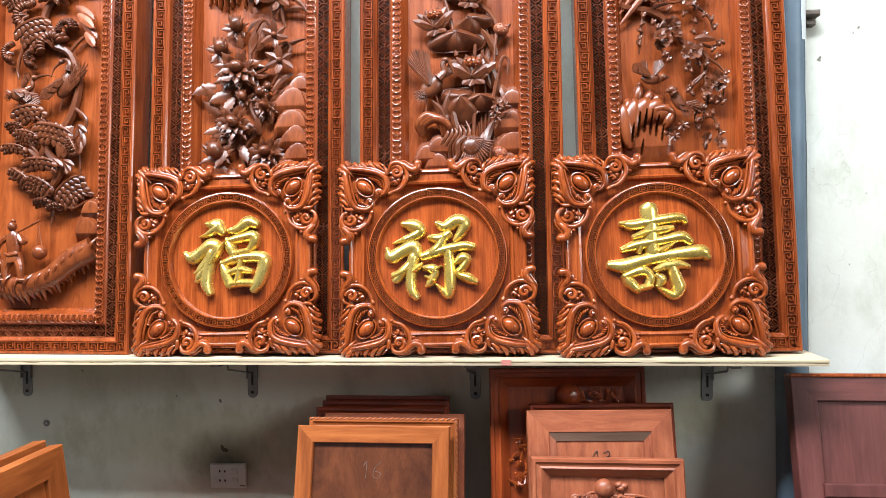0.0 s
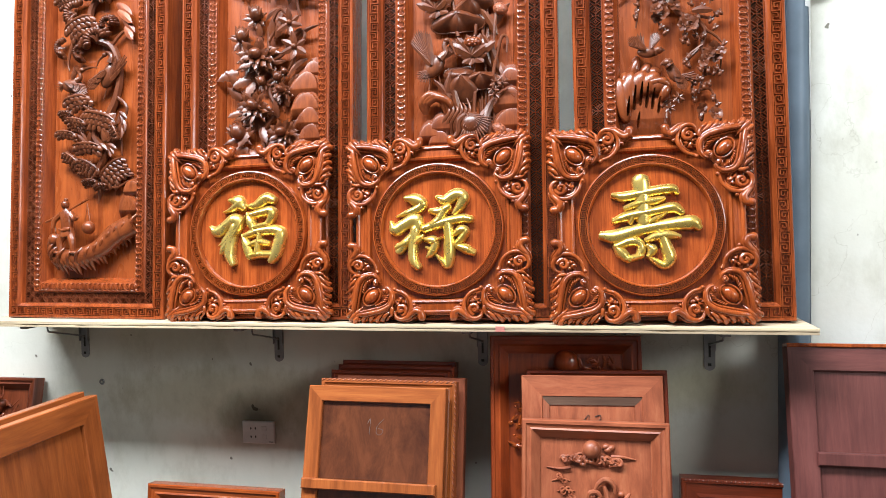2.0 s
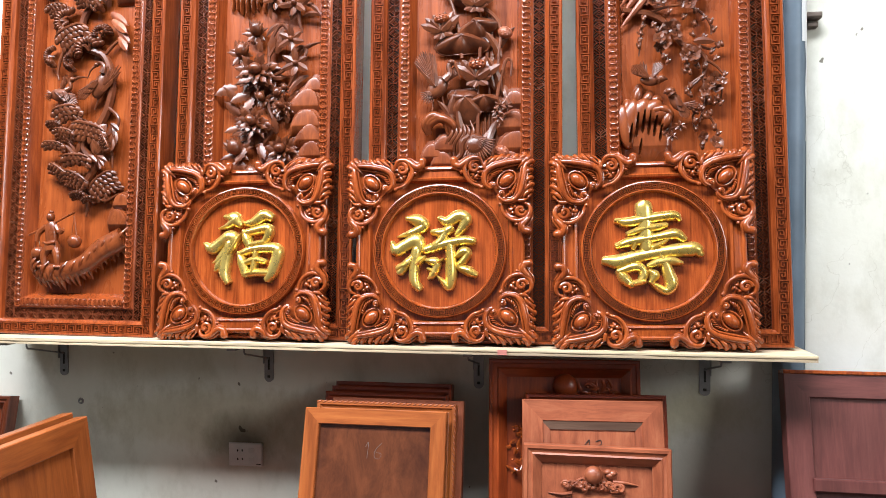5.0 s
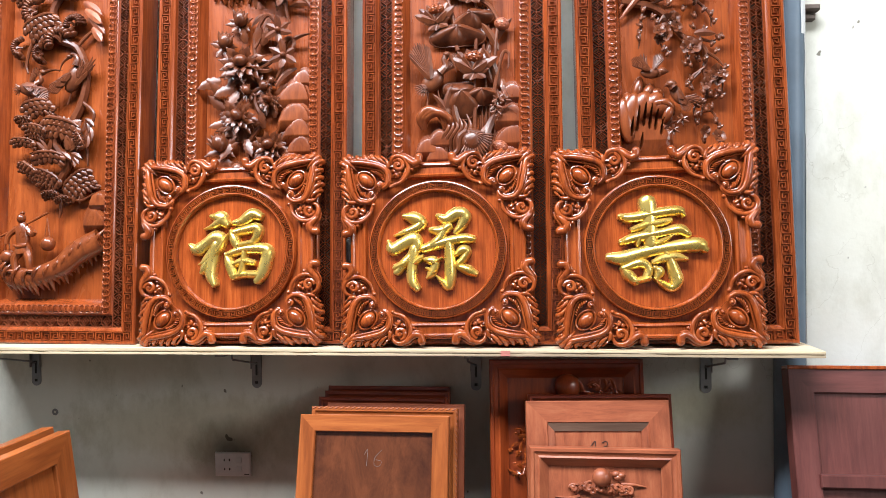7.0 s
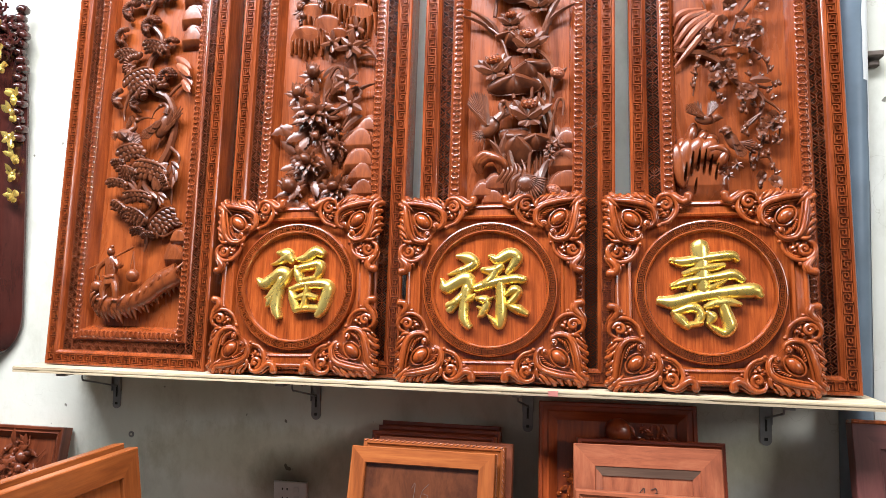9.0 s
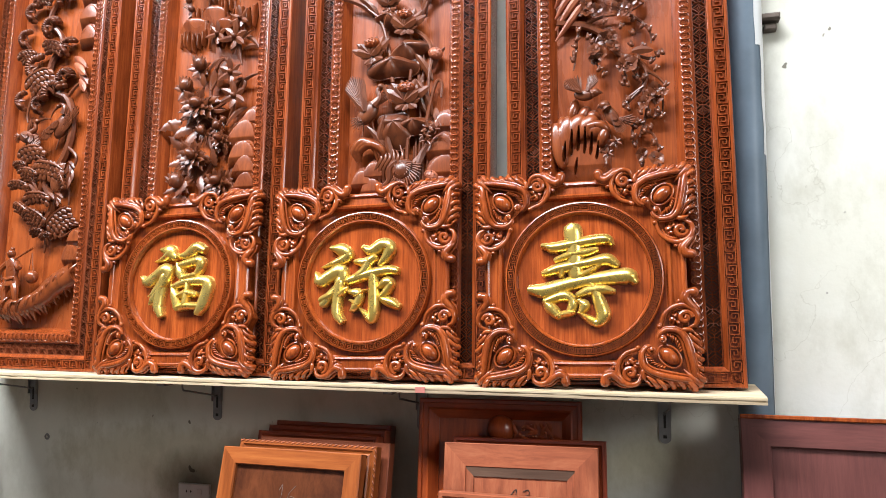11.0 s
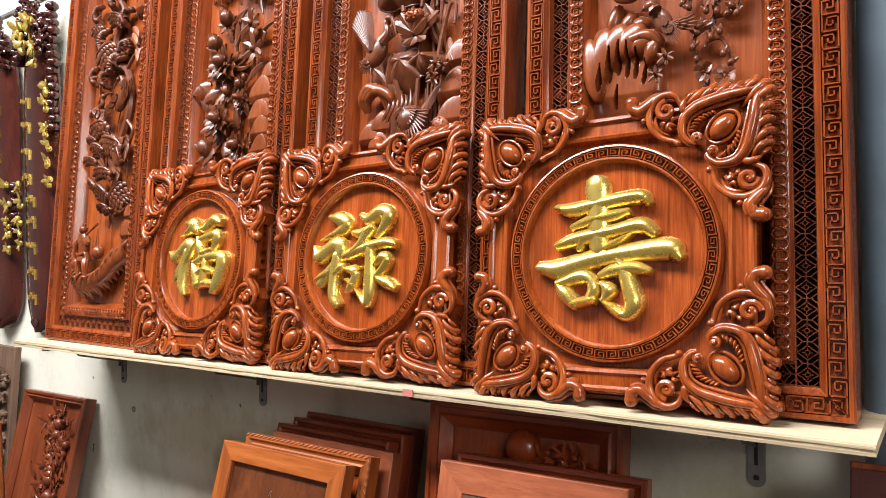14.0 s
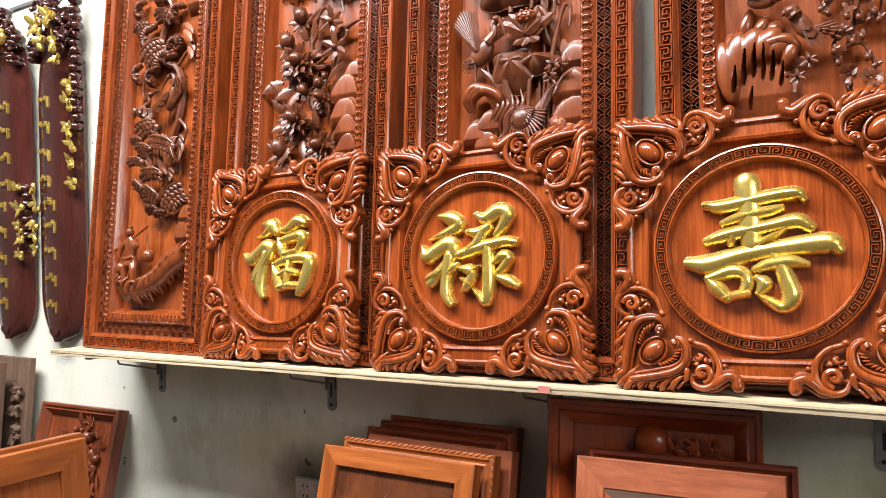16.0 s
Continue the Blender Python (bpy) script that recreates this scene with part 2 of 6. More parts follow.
class Shape:
    """Collects faces in (u across, v up, w out of the plane) and lays them out as x = u, y = -w, z = v."""

    def __init__(self):
        self.v, self.f, self.facing = [], [], False

    def add(self, verts, faces):
        k = len(self.v)
        self.v += [tuple(map(float, q)) for q in verts]
        self.f += [tuple(i + k for i in q) for q in faces]
        return self

    def stamp(self, other, fn):
        return self.add([fn(*q) for q in other.v], other.f)

    def box(self, u0, u1, v0, v1, w0, w1, bevel=0.0):
        if bevel <= 0:
            c = [(u, v, w) for w in (w0, w1) for u, v in ((u0, v0), (u1, v0), (u1, v1), (u0, v1))]
            return self.add(c, [(3, 2, 1, 0), (4, 5, 6, 7), (0, 1, 5, 4), (1, 2, 6, 5), (2, 3, 7, 6), (3, 0, 4, 7)])
        b = bevel
        c = [(u, v, w0) for u, v in ((u0, v0), (u1, v0), (u1, v1), (u0, v1))]
        c += [(u, v, w1 - b) for u, v in ((u0, v0), (u1, v0), (u1, v1), (u0, v1))]
        c += [(u, v, w1) for u, v in ((u0 + b, v0 + b), (u1 - b, v0 + b), (u1 - b, v1 - b), (u0 + b, v1 - b))]
        f = [(3, 2, 1, 0), (8, 9, 10, 11)]
        for k in (0, 4):
            f += [(k + i, k + (i + 1) % 4, k + 4 + (i + 1) % 4, k + 4 + i) for i in range(4)]
        return self.add(c, f)

    def bar(self, a, b, half, w0, w1, bev=0.3):
        """A straight raised bar in the plane from a to b."""
        a, b = np.array(a, float), np.array(b, float)
        d = (b - a) / max(1e-9, np.linalg.norm(b - a))
        s = np.array((-d[1], d[0])) * half
        d = d * half
        lo = [a - d - s, b + d - s, b + d + s, a - d + s]
        k = 1 - bev
        hi = [a - d * k - s * k, b + d * k - s * k, b + d * k + s * k, a - d * k + s * k]
        c = [(*q, w0) for q in lo] + [(*q, w1) for q in hi]
        return self.add(c, [(4, 5, 6, 7)] + [(i, (i + 1) % 4, 4 + (i + 1) % 4, 4 + i) for i in range(4)])

    def tube(self, pts, radii, n=7, flat=1.0, cap=True):
        """A tapered tube along points (u, v, w); flat squeezes it along w."""
        p = [Vector(q) for q in pts]
        m = len(p)
        if isinstance(radii, (int, float)):
            radii = [radii] * m
        else:
            r = list(radii)
            radii = [np.interp(i / (m - 1) * (len(r) - 1), range(len(r)), r) for i in range(m)]
        c, f = [], []
        for i in range(m):
            t = (p[min(m - 1, i + 1)] - p[max(0, i - 1)])
            t = t.normalized() if t.length > 1e-9 else Vector((0, 1, 0))
            s = t.cross(Vector((0, 0, 1)))
            s = s.normalized() if s.length > 1e-4 else Vector((1, 0, 0))
            q = s.cross(t)
            for k in range(n):
                a = 2 * math.pi * k / n
                c.append(p[i] + (s * math.cos(a) + q * math.sin(a) * flat) * radii[i])
        for i in range(m - 1):
            for k in range(n):
                f.append((i * n + k, i * n + (k + 1) % n, (i + 1) * n + (k + 1) % n, (i + 1) * n + k))
        if cap:
            f += [tuple(range(n))[::-1], tuple(range((m - 1) * n, m * n))]
        return self.add(c, f)

    def ball(self, centre, ru, rv, rw, turn=0.0, nu=10, nv=6):
        """An ellipsoid, turned in the plane by degrees."""
        ca, sa = math.cos(radians(turn)), math.sin(radians(turn))
        c, f = [], []
        for i in range(nv + 1):
            th = math.pi * i / nv
            for k in range(nu):
                ph = 2 * math.pi * k / nu
                x, y, z = ru * math.sin(th) * math.cos(ph), rv * math.sin(th) * math.sin(ph), rw * math.cos(th)
                c.append((centre[0] + x * ca - y * sa, centre[1] + x * sa + y * ca, centre[2] + z))
        for i in range(nv):
            for k in range(nu):
                f.append((i * nu + k, (i + 1) * nu + k, (i + 1) * nu + (k + 1) % nu, i * nu + (k + 1) % nu))
        return self.add(c, f)

    def leaf(self, at, way, length, width, lift=0.3, curl=0.0, point=1.0, ridge=0.25, thick=0.0015, n=7):
        """A petal or leaf from at, along degrees way in the plane; lift raises its tip, curl bends it, ridge raises its midrib."""
        a = radians(way)
        d, s = Vector((math.cos(a), math.sin(a), 0)), Vector((-math.sin(a), math.cos(a), 0))
        c, f = [], []
        for i in range(n + 1):
            t = i / n
            half = width * 0.5 * (math.sin(math.pi * min(1, t * 0.92 + 0.06)) ** (0.8 * point) if t < 1 else 0.03)
            mid = Vector(at) + d * (length * t) + s * (curl * length * t * t) + Vector((0, 0, length * (lift * t - 0.45 * abs(lift) * t * t)))
            for k, e in enumerate((-1, -0.5, 0, 0.5, 1)):
                c.append(mid + s * (half * e) + Vector((0, 0, -ridge * half * abs(e) + thick)))
            c.append(mid + Vector((0, 0, -ridge * half - thick * 2)))
        for i in range(n):
            b = i * 6
            for k in range(4):
                f.append((b + k, b + k + 1, b + 7 + k, b + 6 + k))
            f += [(b + 4, b + 5, b + 11, b + 10), (b + 5, b, b + 6, b + 11)]
        return self.add(c, f)

    def border(self, u0, u1, v0, v1, profile):
        """A mitred frame: profile points (inset, height), closed, swept round a rectangle."""
        n = len(profile)
        c, f = [], []
        for su, sv, iu, iv in ((u0, v0, 1, 1), (u1, v0, -1, 1), (u1, v1, -1, -1), (u0, v1, 1, -1)):
            c += [(su + iu * d, sv + iv * d, h) for d, h in profile]
        for k in range(4):
            for i in range(n):
                f.append((k * n + i, ((k + 1) % 4) * n + i, ((k + 1) % 4) * n + (i + 1) % n, k * n + (i + 1) % n))
        return self.add(c, f)

    def ring(self, cu, cv, profile, n=96):
        """A turned ring: profile points (radius, height), closed."""
        m = len(profile)
        c = [(cu + r * math.cos(2 * math.pi * k / n), cv + r * math.sin(2 * math.pi * k / n), h) for k in range(n) for r, h in profile]
        f = [(k * m + i, ((k + 1) % n) * m + i, ((k + 1) % n) * m + (i + 1) % m, k * m + (i + 1) % m) for k in range(n) for i in range(m)]
        return self.add(c, f)

    def disc(self, cu, cv, r, w, n=96):
        return self.add([(cu + r * math.cos(2 * math.pi * k / n), cv + r * math.sin(2 * math.pi * k / n), w) for k in range(n)], [tuple(range(n))])

    def stroke(self, pts, w0, h, n=5):
        """A brush stroke in relief: points (u, v, half width); a rounded ridge with upright flanks."""
        p = spline(pts, n)
        d = p[1][:2] - p[0][:2]
        d = d / max(1e-9, np.linalg.norm(d))
        e = p[-1][:2] - p[-2][:2]
        e = e / max(1e-9, np.linalg.norm(e))
        r0, r1 = p[0][2], p[-1][2]
        p = [np.array((*(p[0][:2] - d * r0 * k), r0 * s)) for k, s in ((0.8, 0.5), (0.55, 0.88))] + p
        p = p + [np.array((*(p[-1][:2] + e * r1 * k), r1 * s)) for k, s in ((0.55, 0.88), (0.8, 0.5))]
        sec = ((-1, 0), (-0.98, 0.4), (-0.82, 0.66), (-0.5, 0.84), (-0.12, 0.98), (0.12, 0.98), (0.5, 0.84), (0.82, 0.66), (0.98, 0.4), (1, 0))
        c, f, m = [], [], len(sec)
        top = max(q[2] for q in p)
        for i, q in enumerate(p):
            t = p[min(len(p) - 1, i + 1)][:2] - p[max(0, i - 1)][:2]
            t = t / max(1e-9, np.linalg.norm(t))
            s = np.array((-t[1], t[0]))
            k = 0.62 + 0.38 * max(0.0, q[2]) / top
            for a, b in sec:
                c.append((*(q[:2] + s * a * max(q[2], 0.0004)), w0 + h * b * k))
        for i in range(len(p) - 1):
            for j in range(m - 1):
                f.append((i * m + j, i * m + j + 1, (i + 1) * m + j + 1, (i + 1) * m + j))
        f += [tuple(range(m)), tuple(range((len(p) - 1) * m, len(p) * m))[::-1]]
        return self.add(c, f)

    def mesh(self, name, smooth=True):
        me = bpy.data.meshes.new(name)
        me.from_pydata([(u, -w, v) for u, v, w in self.v], [], self.f)
        bm = bmesh.new()
        bm.from_mesh(me)
        if not self.facing:
            bmesh.ops.recalc_face_normals(bm, faces=bm.faces)
        bm.to_mesh(me)
        bm.free()
        if smooth:
            me.shade_smooth()
            me.set_sharp_from_angle(angle=radians(38))
        return me


# ---- the large structure ----
WALL = 2.065
FLOOR_W, FLOOR_E, FLOOR_S, TOP = -4.6, 3.4, -4.4, 4.2


def structure(name, label, shape, mat, smooth=False):
    return tagged(part(name, shape, mat, None, "", smooth), label, name.split("_")[0], "", "structure")


# floor, end walls and roof are unseen; they enclose the room and limit bounce
structure("floor", "unseen dark concrete floor", Shape().box(FLOOR_W - 0.2, FLOOR_E + 0.2, -0.15, 0, -WALL - 0.2, -FLOOR_S + 0.2), CONCRETE)
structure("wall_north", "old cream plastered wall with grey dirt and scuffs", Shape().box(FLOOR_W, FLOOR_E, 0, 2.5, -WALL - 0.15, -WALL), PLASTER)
structure("wall_west", "unseen dark cement wall that closes the room", Shape().box(FLOOR_W - 0.15, FLOOR_W, 0, TOP, -WALL, -FLOOR_S), CEMENT)
structure("wall_east", "unseen dark cement wall that closes the room", Shape().box(FLOOR_E, FLOOR_E + 0.15, 0, 1.8, -WALL, -FLOOR_S).box(FLOOR_E, FLOOR_E + 0.15, 3.5, TOP, -WALL, -FLOOR_S).box(FLOOR_E, FLOOR_E + 0.15, 1.8, 3.5, -WALL, -0.2).box(FLOOR_E, FLOOR_E + 0.15, 1.8, 3.5, 1.6, -FLOOR_S), CEMENT)
front = Shape().box(FLOOR_W, -3.0, 0, TOP, -FLOOR_S, -FLOOR_S + 0.15).box(2.2, FLOOR_E, 0, TOP, -FLOOR_S, -FLOOR_S + 0.15)
structure("wall_south", "unseen dark cement wall that closes the room", front.box(-3.0, 2.2, 3.2, TOP, -FLOOR_S, -FLOOR_S + 0.15), CEMENT)
roof = Shape().box(FLOOR_W, FLOOR_E, TOP, TOP + 0.08, -WALL, -0.70).box(FLOOR_W, FLOOR_E, TOP, TOP + 0.08, 0.30, -FLOOR_S)
roof.box(FLOOR_W, -3.3, TOP, TOP + 0.08, -0.70, 0.30).box(0.9, FLOOR_E, TOP, TOP + 0.08, -0.70, 0.30)
structure("ceiling", "unseen grey sheet roof with an added opening", roof, CEILING)

# ribbed metal sheeting above the masonry, held by a rail
ribs = Shape()
x = FLOOR_W
while x < FLOOR_E - 0.2:
    for a, b, h in ((0, 0.11, 0.0), (0.14, 0.18, 0.025)):
        ribs.add([(x + a, 2.5, -WALL - 0.06 + h), (x + b, 2.5, -WALL - 0.06 + h), (x + b, TOP, -WALL - 0.06 + h), (x + a, TOP, -WALL - 0.06 + h)], [(0, 1, 2, 3)])
    for a, b, h, k in ((0.11, 0.14, 0.0, 0.025), (0.18, 0.21, 0.025, 0.0)):
        ribs.add([(x + a, 2.5, -WALL - 0.06 + h), (x + b, 2.5, -WALL - 0.06 + k), (x + b, TOP, -WALL - 0.06 + k), (x + a, TOP, -WALL - 0.06 + h)], [(0, 1, 2, 3)])
    x += 0.21
structure("wall_sheeting", "pale grey ribbed metal sheeting above the masonry", ribs, SHEET)
structure("rail_upper", "pale blue steel rail across the ribbed sheeting", Shape().box(FLOOR_W, FLOOR_E, 2.99, 3.09, -WALL - 0.03, -WALL + 0.03, 0.006), PALELITPIPE)
structure("trim_wall_head", "dark angle strip along the head of the masonry wall", Shape().box(FLOOR_W, FLOOR_E, 2.497, 2.515, -WALL - 0.05, -WALL + 0.008, 0.003), STEEL)

# ---- shelf on folding brackets ----
SHELF_Z = 1.197
shelf = thing("shelf", "long pale plywood shelf board on steel brackets", "shelf", pose(0, 0, SHELF_Z))
SHELF_W, SHELF_E, SHELF_F = -1.665, 0.745, 1.768
top = Shape().box(SHELF_W, SHELF_E, -0.0150, 0, -WALL, -SHELF_F - 0.002)
part("board", top, PLYWOOD, shelf, "pale plywood board with a rough edge", False)
edge = Shape()
n = 90
for k, (z0, z1, out) in enumerate(((-0.0155, -0.0110, 0.0), (-0.0110, -0.0065, -0.0012), (-0.0065, -0.0025, 0.0004), (-0.0025, 0.0005, -0.0008))):
    c, f = [], []
    for i in range(n + 1):
        u = SHELF_W + (SHELF_E - SHELF_W) * i / n
        j = 0.0016 * noise.noise(Vector((u * 14, k * 3.1, 0))) + 0.0012 * noise.noise(Vector((u * 50, k * 7, 2)))
        sag = 0.0012 * noise.noise(Vector((u * 2, 5, 0)))
        c += [(u, z0 + sag, -SHELF_F - 0.004), (u, z0 + sag, -SHELF_F + out + j), (u, z1 + sag, -SHELF_F + out + j), (u, z1 + sag, -SHELF_F - 0.004)]
    for i in range(n):
        f += [(4 * i + a, 4 * i + 4 + a, 4 * i + 4 + b, 4 * i + b) for a, b in ((0, 1), (1, 2), (2, 3))]
    f += [(0, 1, 2, 3), (4 * n, 4 * n + 3, 4 * n + 2, 4 * n + 1)]
    edge.add(c, f)
part("edge_ply", edge, PLYEDGE, shelf, "layered plywood edge with saw marks", False)
part("red_mark", Shape().box(-0.036, -0.012, -0.0145, -0.001, -SHELF_F, -SHELF_F + 0.0025), plain("pink_marker", (0.55, 0.2, 0.16), 0.7), shelf, "smudge of pink marker", False)


def bracket(x, rod_side):
    b = thing("shelf_bracket", "dull steel folding shelf bracket with a wire stay", "bracket", pose(x, WALL, 1.0188), "brackets under the shelf")
    s = Shape()
    s.box(-0.0155, 0.0155, 0.026, 0.1625, 0.0005, 0.004, 0.0008)
    c = [(0.0155 * math.cos(a), 0.026 + 0.0155 * math.sin(a), w) for w in (0.0005, 0.004) for a in [math.pi + math.pi * i / 12 for i in range(13)]]
    s.add(c, [tuple(range(13))[::-1], tuple(range(13, 26))] + [(i, i + 1, i + 14, i + 13) for i in range(12)])
    for e in (-1, 1):
        s.box(e * 0.0155 - 0.001, e * 0.0155 + 0.001, 0.07, 0.1625, 0.0005, 0.012)
    part("wall_plate", s, STEEL, b, "rounded steel wall plate")
    part("slot", Shape().box(-0.003, 0.003, 0.05, 0.09, 0.0045, 0.0055).box(-0.0045, 0.0045, 0.024, 0.032, 0.0045, 0.0065, 0.001), BLACK, b, "dark slot and screw", False)
    part("arm", Shape().box(-0.0125, 0.0125, 0.1515, 0.1625, 0.004, 0.27, 0.001), STEEL, b, "flat steel arm under the board", False)
    p = [(0, 0.085, 0.008), (0.0, 0.09, 0.02), (rod_side * 0.01, 0.118, 0.13), (rod_side * 0.012, 0.126, 0.155), (rod_side * 0.012, 0.15, 0.158)]
    part("wire_stay", Shape().tube(spline(p, 5), 0.0028, 6), STEEL, b, "bent wire stay")
    return b


for x, sd in ((-1.519, -1), (-0.792, -1), (-0.119, -1), (0.538, 1)):
    bracket(x, sd)


# ---- carved standing panels ----
def fret_unit(s, fn, flip):
    """One Greek-key unit in a 1 x 1 cell."""
    h = 0.074
    lines = [((0.02, 0.0), (0.02, 1.0)), ((0.02, 1.0), (0.8, 1.0)), ((0.8, 1.0), (0.8, 0.3)), ((0.8, 0.3), (0.36, 0.3)), ((0.36, 0.3), (0.36, 0.66)), ((0.36, 0.66), (0.58, 0.66))]
    for a, b in lines:
        if flip:
            a, b = (a[0], 1 - a[1]), (b[0], 1 - b[1])
        s.bar(fn(*a), fn(*b), h * fn.size, fn.low, fn.high, 0.35)
    s.bar(fn(0.0, 0.0 if not flip else 1.0), fn(1.0, 0.0 if not flip else 1.0), h * fn.size, fn.low, fn.high, 0.35)


class Cell:
    """Places a unit cell along an edge: runs from (u, v) in a direction, with the band's width across."""

    def __init__(self, origin, along, across, low, high):
        self.o, self.a, self.c = np.array(origin, float), np.array(along, float), np.array(across, float)
        self.size, self.low, self.high = float(np.linalg.norm(self.c)), low, high

    def __call__(self, s, t):
        return self.o + self.a * s + self.c * t


def strip_of(length, pitch):
    n = max(1, round(length / pitch))
    return n, length / n


FRETS = {}


def fret_run(rail, origin, way, across, length, width, low, high, pitch=0.03):
    """A run of alternating Greek keys under their rail; alike keys share one mesh."""
    n, p = strip_of(length, pitch)
    d, c = np.array(way, float), np.array(across, float)
    for i in range(n):
        key = (*way, *across, round(p, 5), i % 2)
        if key not in FRETS:
            s = Shape()
            fret_unit(s, Cell((0, 0), d * p, c * width, low, high), i % 2)
            FRETS[key] = s.mesh("fret_key")
        at = np.array(origin) + d * p * i
        part("fret_key", FRETS[key], RAIL, rail).location = (at[0], 0, at[1])


def lattice_strip(origin, way, across, length, width, low, high, pitch=0.0325):
    """Pierced lattice: pointed quatrefoils with a small ring, tied by short bars that fork to both edges."""
    s = Shape()
    n, p = strip_of(length, pitch)
    d, c = np.array(way, float), np.array(across, float)
    hb = 0.00095
    for i in range(n):
        o = np.array(origin) + d * p * (i + 0.5) + c * width * 0.5

        def q(a, b):
            return o + d * (a * p) + c * (b * width)
        for a in (-1, 1):
            s.bar(q(a * 0.33, 0), q(a * 0.5, 0), hb, low, high)
            for b in (-1, 1):
                s.bar(q(0, b * 0.46), q(a * 0.13, b * 0.26), hb, low, high)
                s.bar(q(a * 0.13, b * 0.26), q(a * 0.2, b * 0.17), hb, low, high)
                s.bar(q(a * 0.2, b * 0.17), q(a * 0.34, 0), hb, low, high)
                s.bar(q(a * 0.5, b * 0.2), q(a * 0.24, b * 0.49), hb, low, high)
        s.bar(q(-0.5, -0.2), q(-0.5, 0.2), hb, low, high)
        s.bar(q(0, -0.5), q(0, -0.44), hb, low, high)
        s.bar(q(0, 0.5), q(0, 0.44), hb, low, high)
        k = 8
        ring = [q(0.11 * math.cos(2 * math.pi * j / k), 0.11 * math.sin(2 * math.pi * j / k)) for j in range(k)]
        for j in range(k):
            s.bar(ring[j], ring[(j + 1) % k], hb * 0.9, low, high + 0.001)
        for a, b in ((0.11, 0), (-0.11, 0), (0, 0.11), (0, -0.11)):
            s.bar(q(a, b), q(a * 1.9, b * 1.9), hb * 0.9, low, high)
    for e in (0.0, 1.0):
        a = np.array(origin) + c * width * e
        s.bar(a, a + d * length, 0.0016, low, high + 0.001)
    return s


def chain_strip(origin, way, across, length, width, low, pitch=0.0167):
    """Overlapping coin rings with a small square in each, on a round moulding."""
    s = Shape()
    n, p = strip_of(length, pitch)
    d, c = np.array(way, float), np.array(across, float)
    for i in range(n):
        o = np.array(origin) + d * p * (i + 0.5) + c * width * 0.5
        r = width * 0.46
        pts = []
        for j in range(15):
            a = 2 * math.pi * j / 14
            e = math.sin(a)
            q = o + d * (r * 0.86 * math.cos(a)) + c * (r * e)
            pts.append((q[0], q[1], low + 0.0015 + 0.0055 * (1 - e * e) + (0.0012 if i % 2 else 0)))
        s.tube(pts, width * 0.085, 7, 1.0, False)
        g = p * 0.2
        for a, b in (((-1, -1), (1, -1)), ((1, -1), (1, 1)), ((1, 1), (-1, 1)), ((-1, 1), (-1, -1))):
            s.bar(o + d * a[0] * g + c * a[1] * g * 1.3, o + d * b[0] * g + c * b[1] * g * 1.3, width * 0.042, low, low + 0.0072)
    return s


PANEL_H, PANEL_T, BOARD = 1.40, 0.08, 0.03


def standing_panel(m, wide, label):
    """A tall carved picture panel: fret rail, open pierced lattice, coin-chain moulding and a sunk board."""
    p = thing("tall_carving", label, "carving", m, "tall carved panels on the shelf")
    h, H, T = wide / 2, PANEL_H, PANEL_T
    prof = [(0, 0), (0, T - 0.003), (0.003, T), (0.0085, T), (0.0095, T - 0.007), (0.0345, T - 0.007), (0.0355, T), (0.0375, T), (0.0395, T - 0.003), (0.046, T - 0.008), (0.0475, T - 0.014), (0.0475, 0)]
    rail = part("outer_rail", Shape().border(-h, h, 0, H, prof), RAIL, p, "red-brown moulded outer rail")
    prof = [(0.0795, 0.01), (0.0795, T - 0.022), (0.083, T - 0.018), (0.087, T - 0.0155), (0.098, T - 0.012), (0.109, T - 0.0155), (0.113, T - 0.022), (0.119, BOARD + 0.012), (0.126, BOARD + 0.001), (0.126, 0.01)]
    part("inner_moulding", Shape().border(-h, h, 0, H, prof), RAIL, p, "rounded inner moulding")
    part("back_board", Shape().box(-h + 0.1, h - 0.1, 0.1, H - 0.1, 0.008, BOARD), PANEL, p, "smooth orange-brown board", False)
    # strips added behind the pierced lattice; their black is the gap's shade
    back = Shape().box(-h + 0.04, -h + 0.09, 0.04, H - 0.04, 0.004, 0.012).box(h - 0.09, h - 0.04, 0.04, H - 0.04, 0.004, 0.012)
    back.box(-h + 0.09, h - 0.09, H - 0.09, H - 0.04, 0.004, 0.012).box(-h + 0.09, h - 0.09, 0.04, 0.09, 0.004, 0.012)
    part("dark_backing", back, GAPSHADE, p, "black strips added behind the lattice for the shade of the gap", False)
    sides = (((-h, 0), (0, 1), (1, 0), H, 1), ((h, 0), (0, 1), (-1, 0), H, 1), ((-h, 0), (1, 0), (0, 1), wide, 0), ((-h, H), (1, 0), (0, -1), wide, 0))
    for o, way, ac, length, upright in sides:
        o, way, ac = np.array(o, float), np.array(way, float), np.array(ac, float)

        def run(fn, inset, width, pitch_mat, name, *rest):
            start = inset + (0.0 if upright else width * 1.05)
            part(name, fn(o + way * start + ac * inset, way, ac, length - 2 * start, width, *rest), pitch_mat, p)
        start = 0.0095 + (0.0 if upright else 0.025 * 1.05)
        fret_run(rail, o + way * start + ac * 0.0112, tuple(way), tuple(ac), length - 2 * start, 0.0216, T - 0.0075, T - 0.0003, 0.027)
        run(lattice_strip, 0.0475, 0.032, LATTICE, "lattice_strip", T - 0.032, T - 0.021)
        run(chain_strip, 0.0855, 0.025, RAIL, "coin_chain", T - 0.0175)
        for e in (-1, 1):
            mid = o + way * (length / 2 + e * (length / 2 - 0.01)) + ac * 0.01
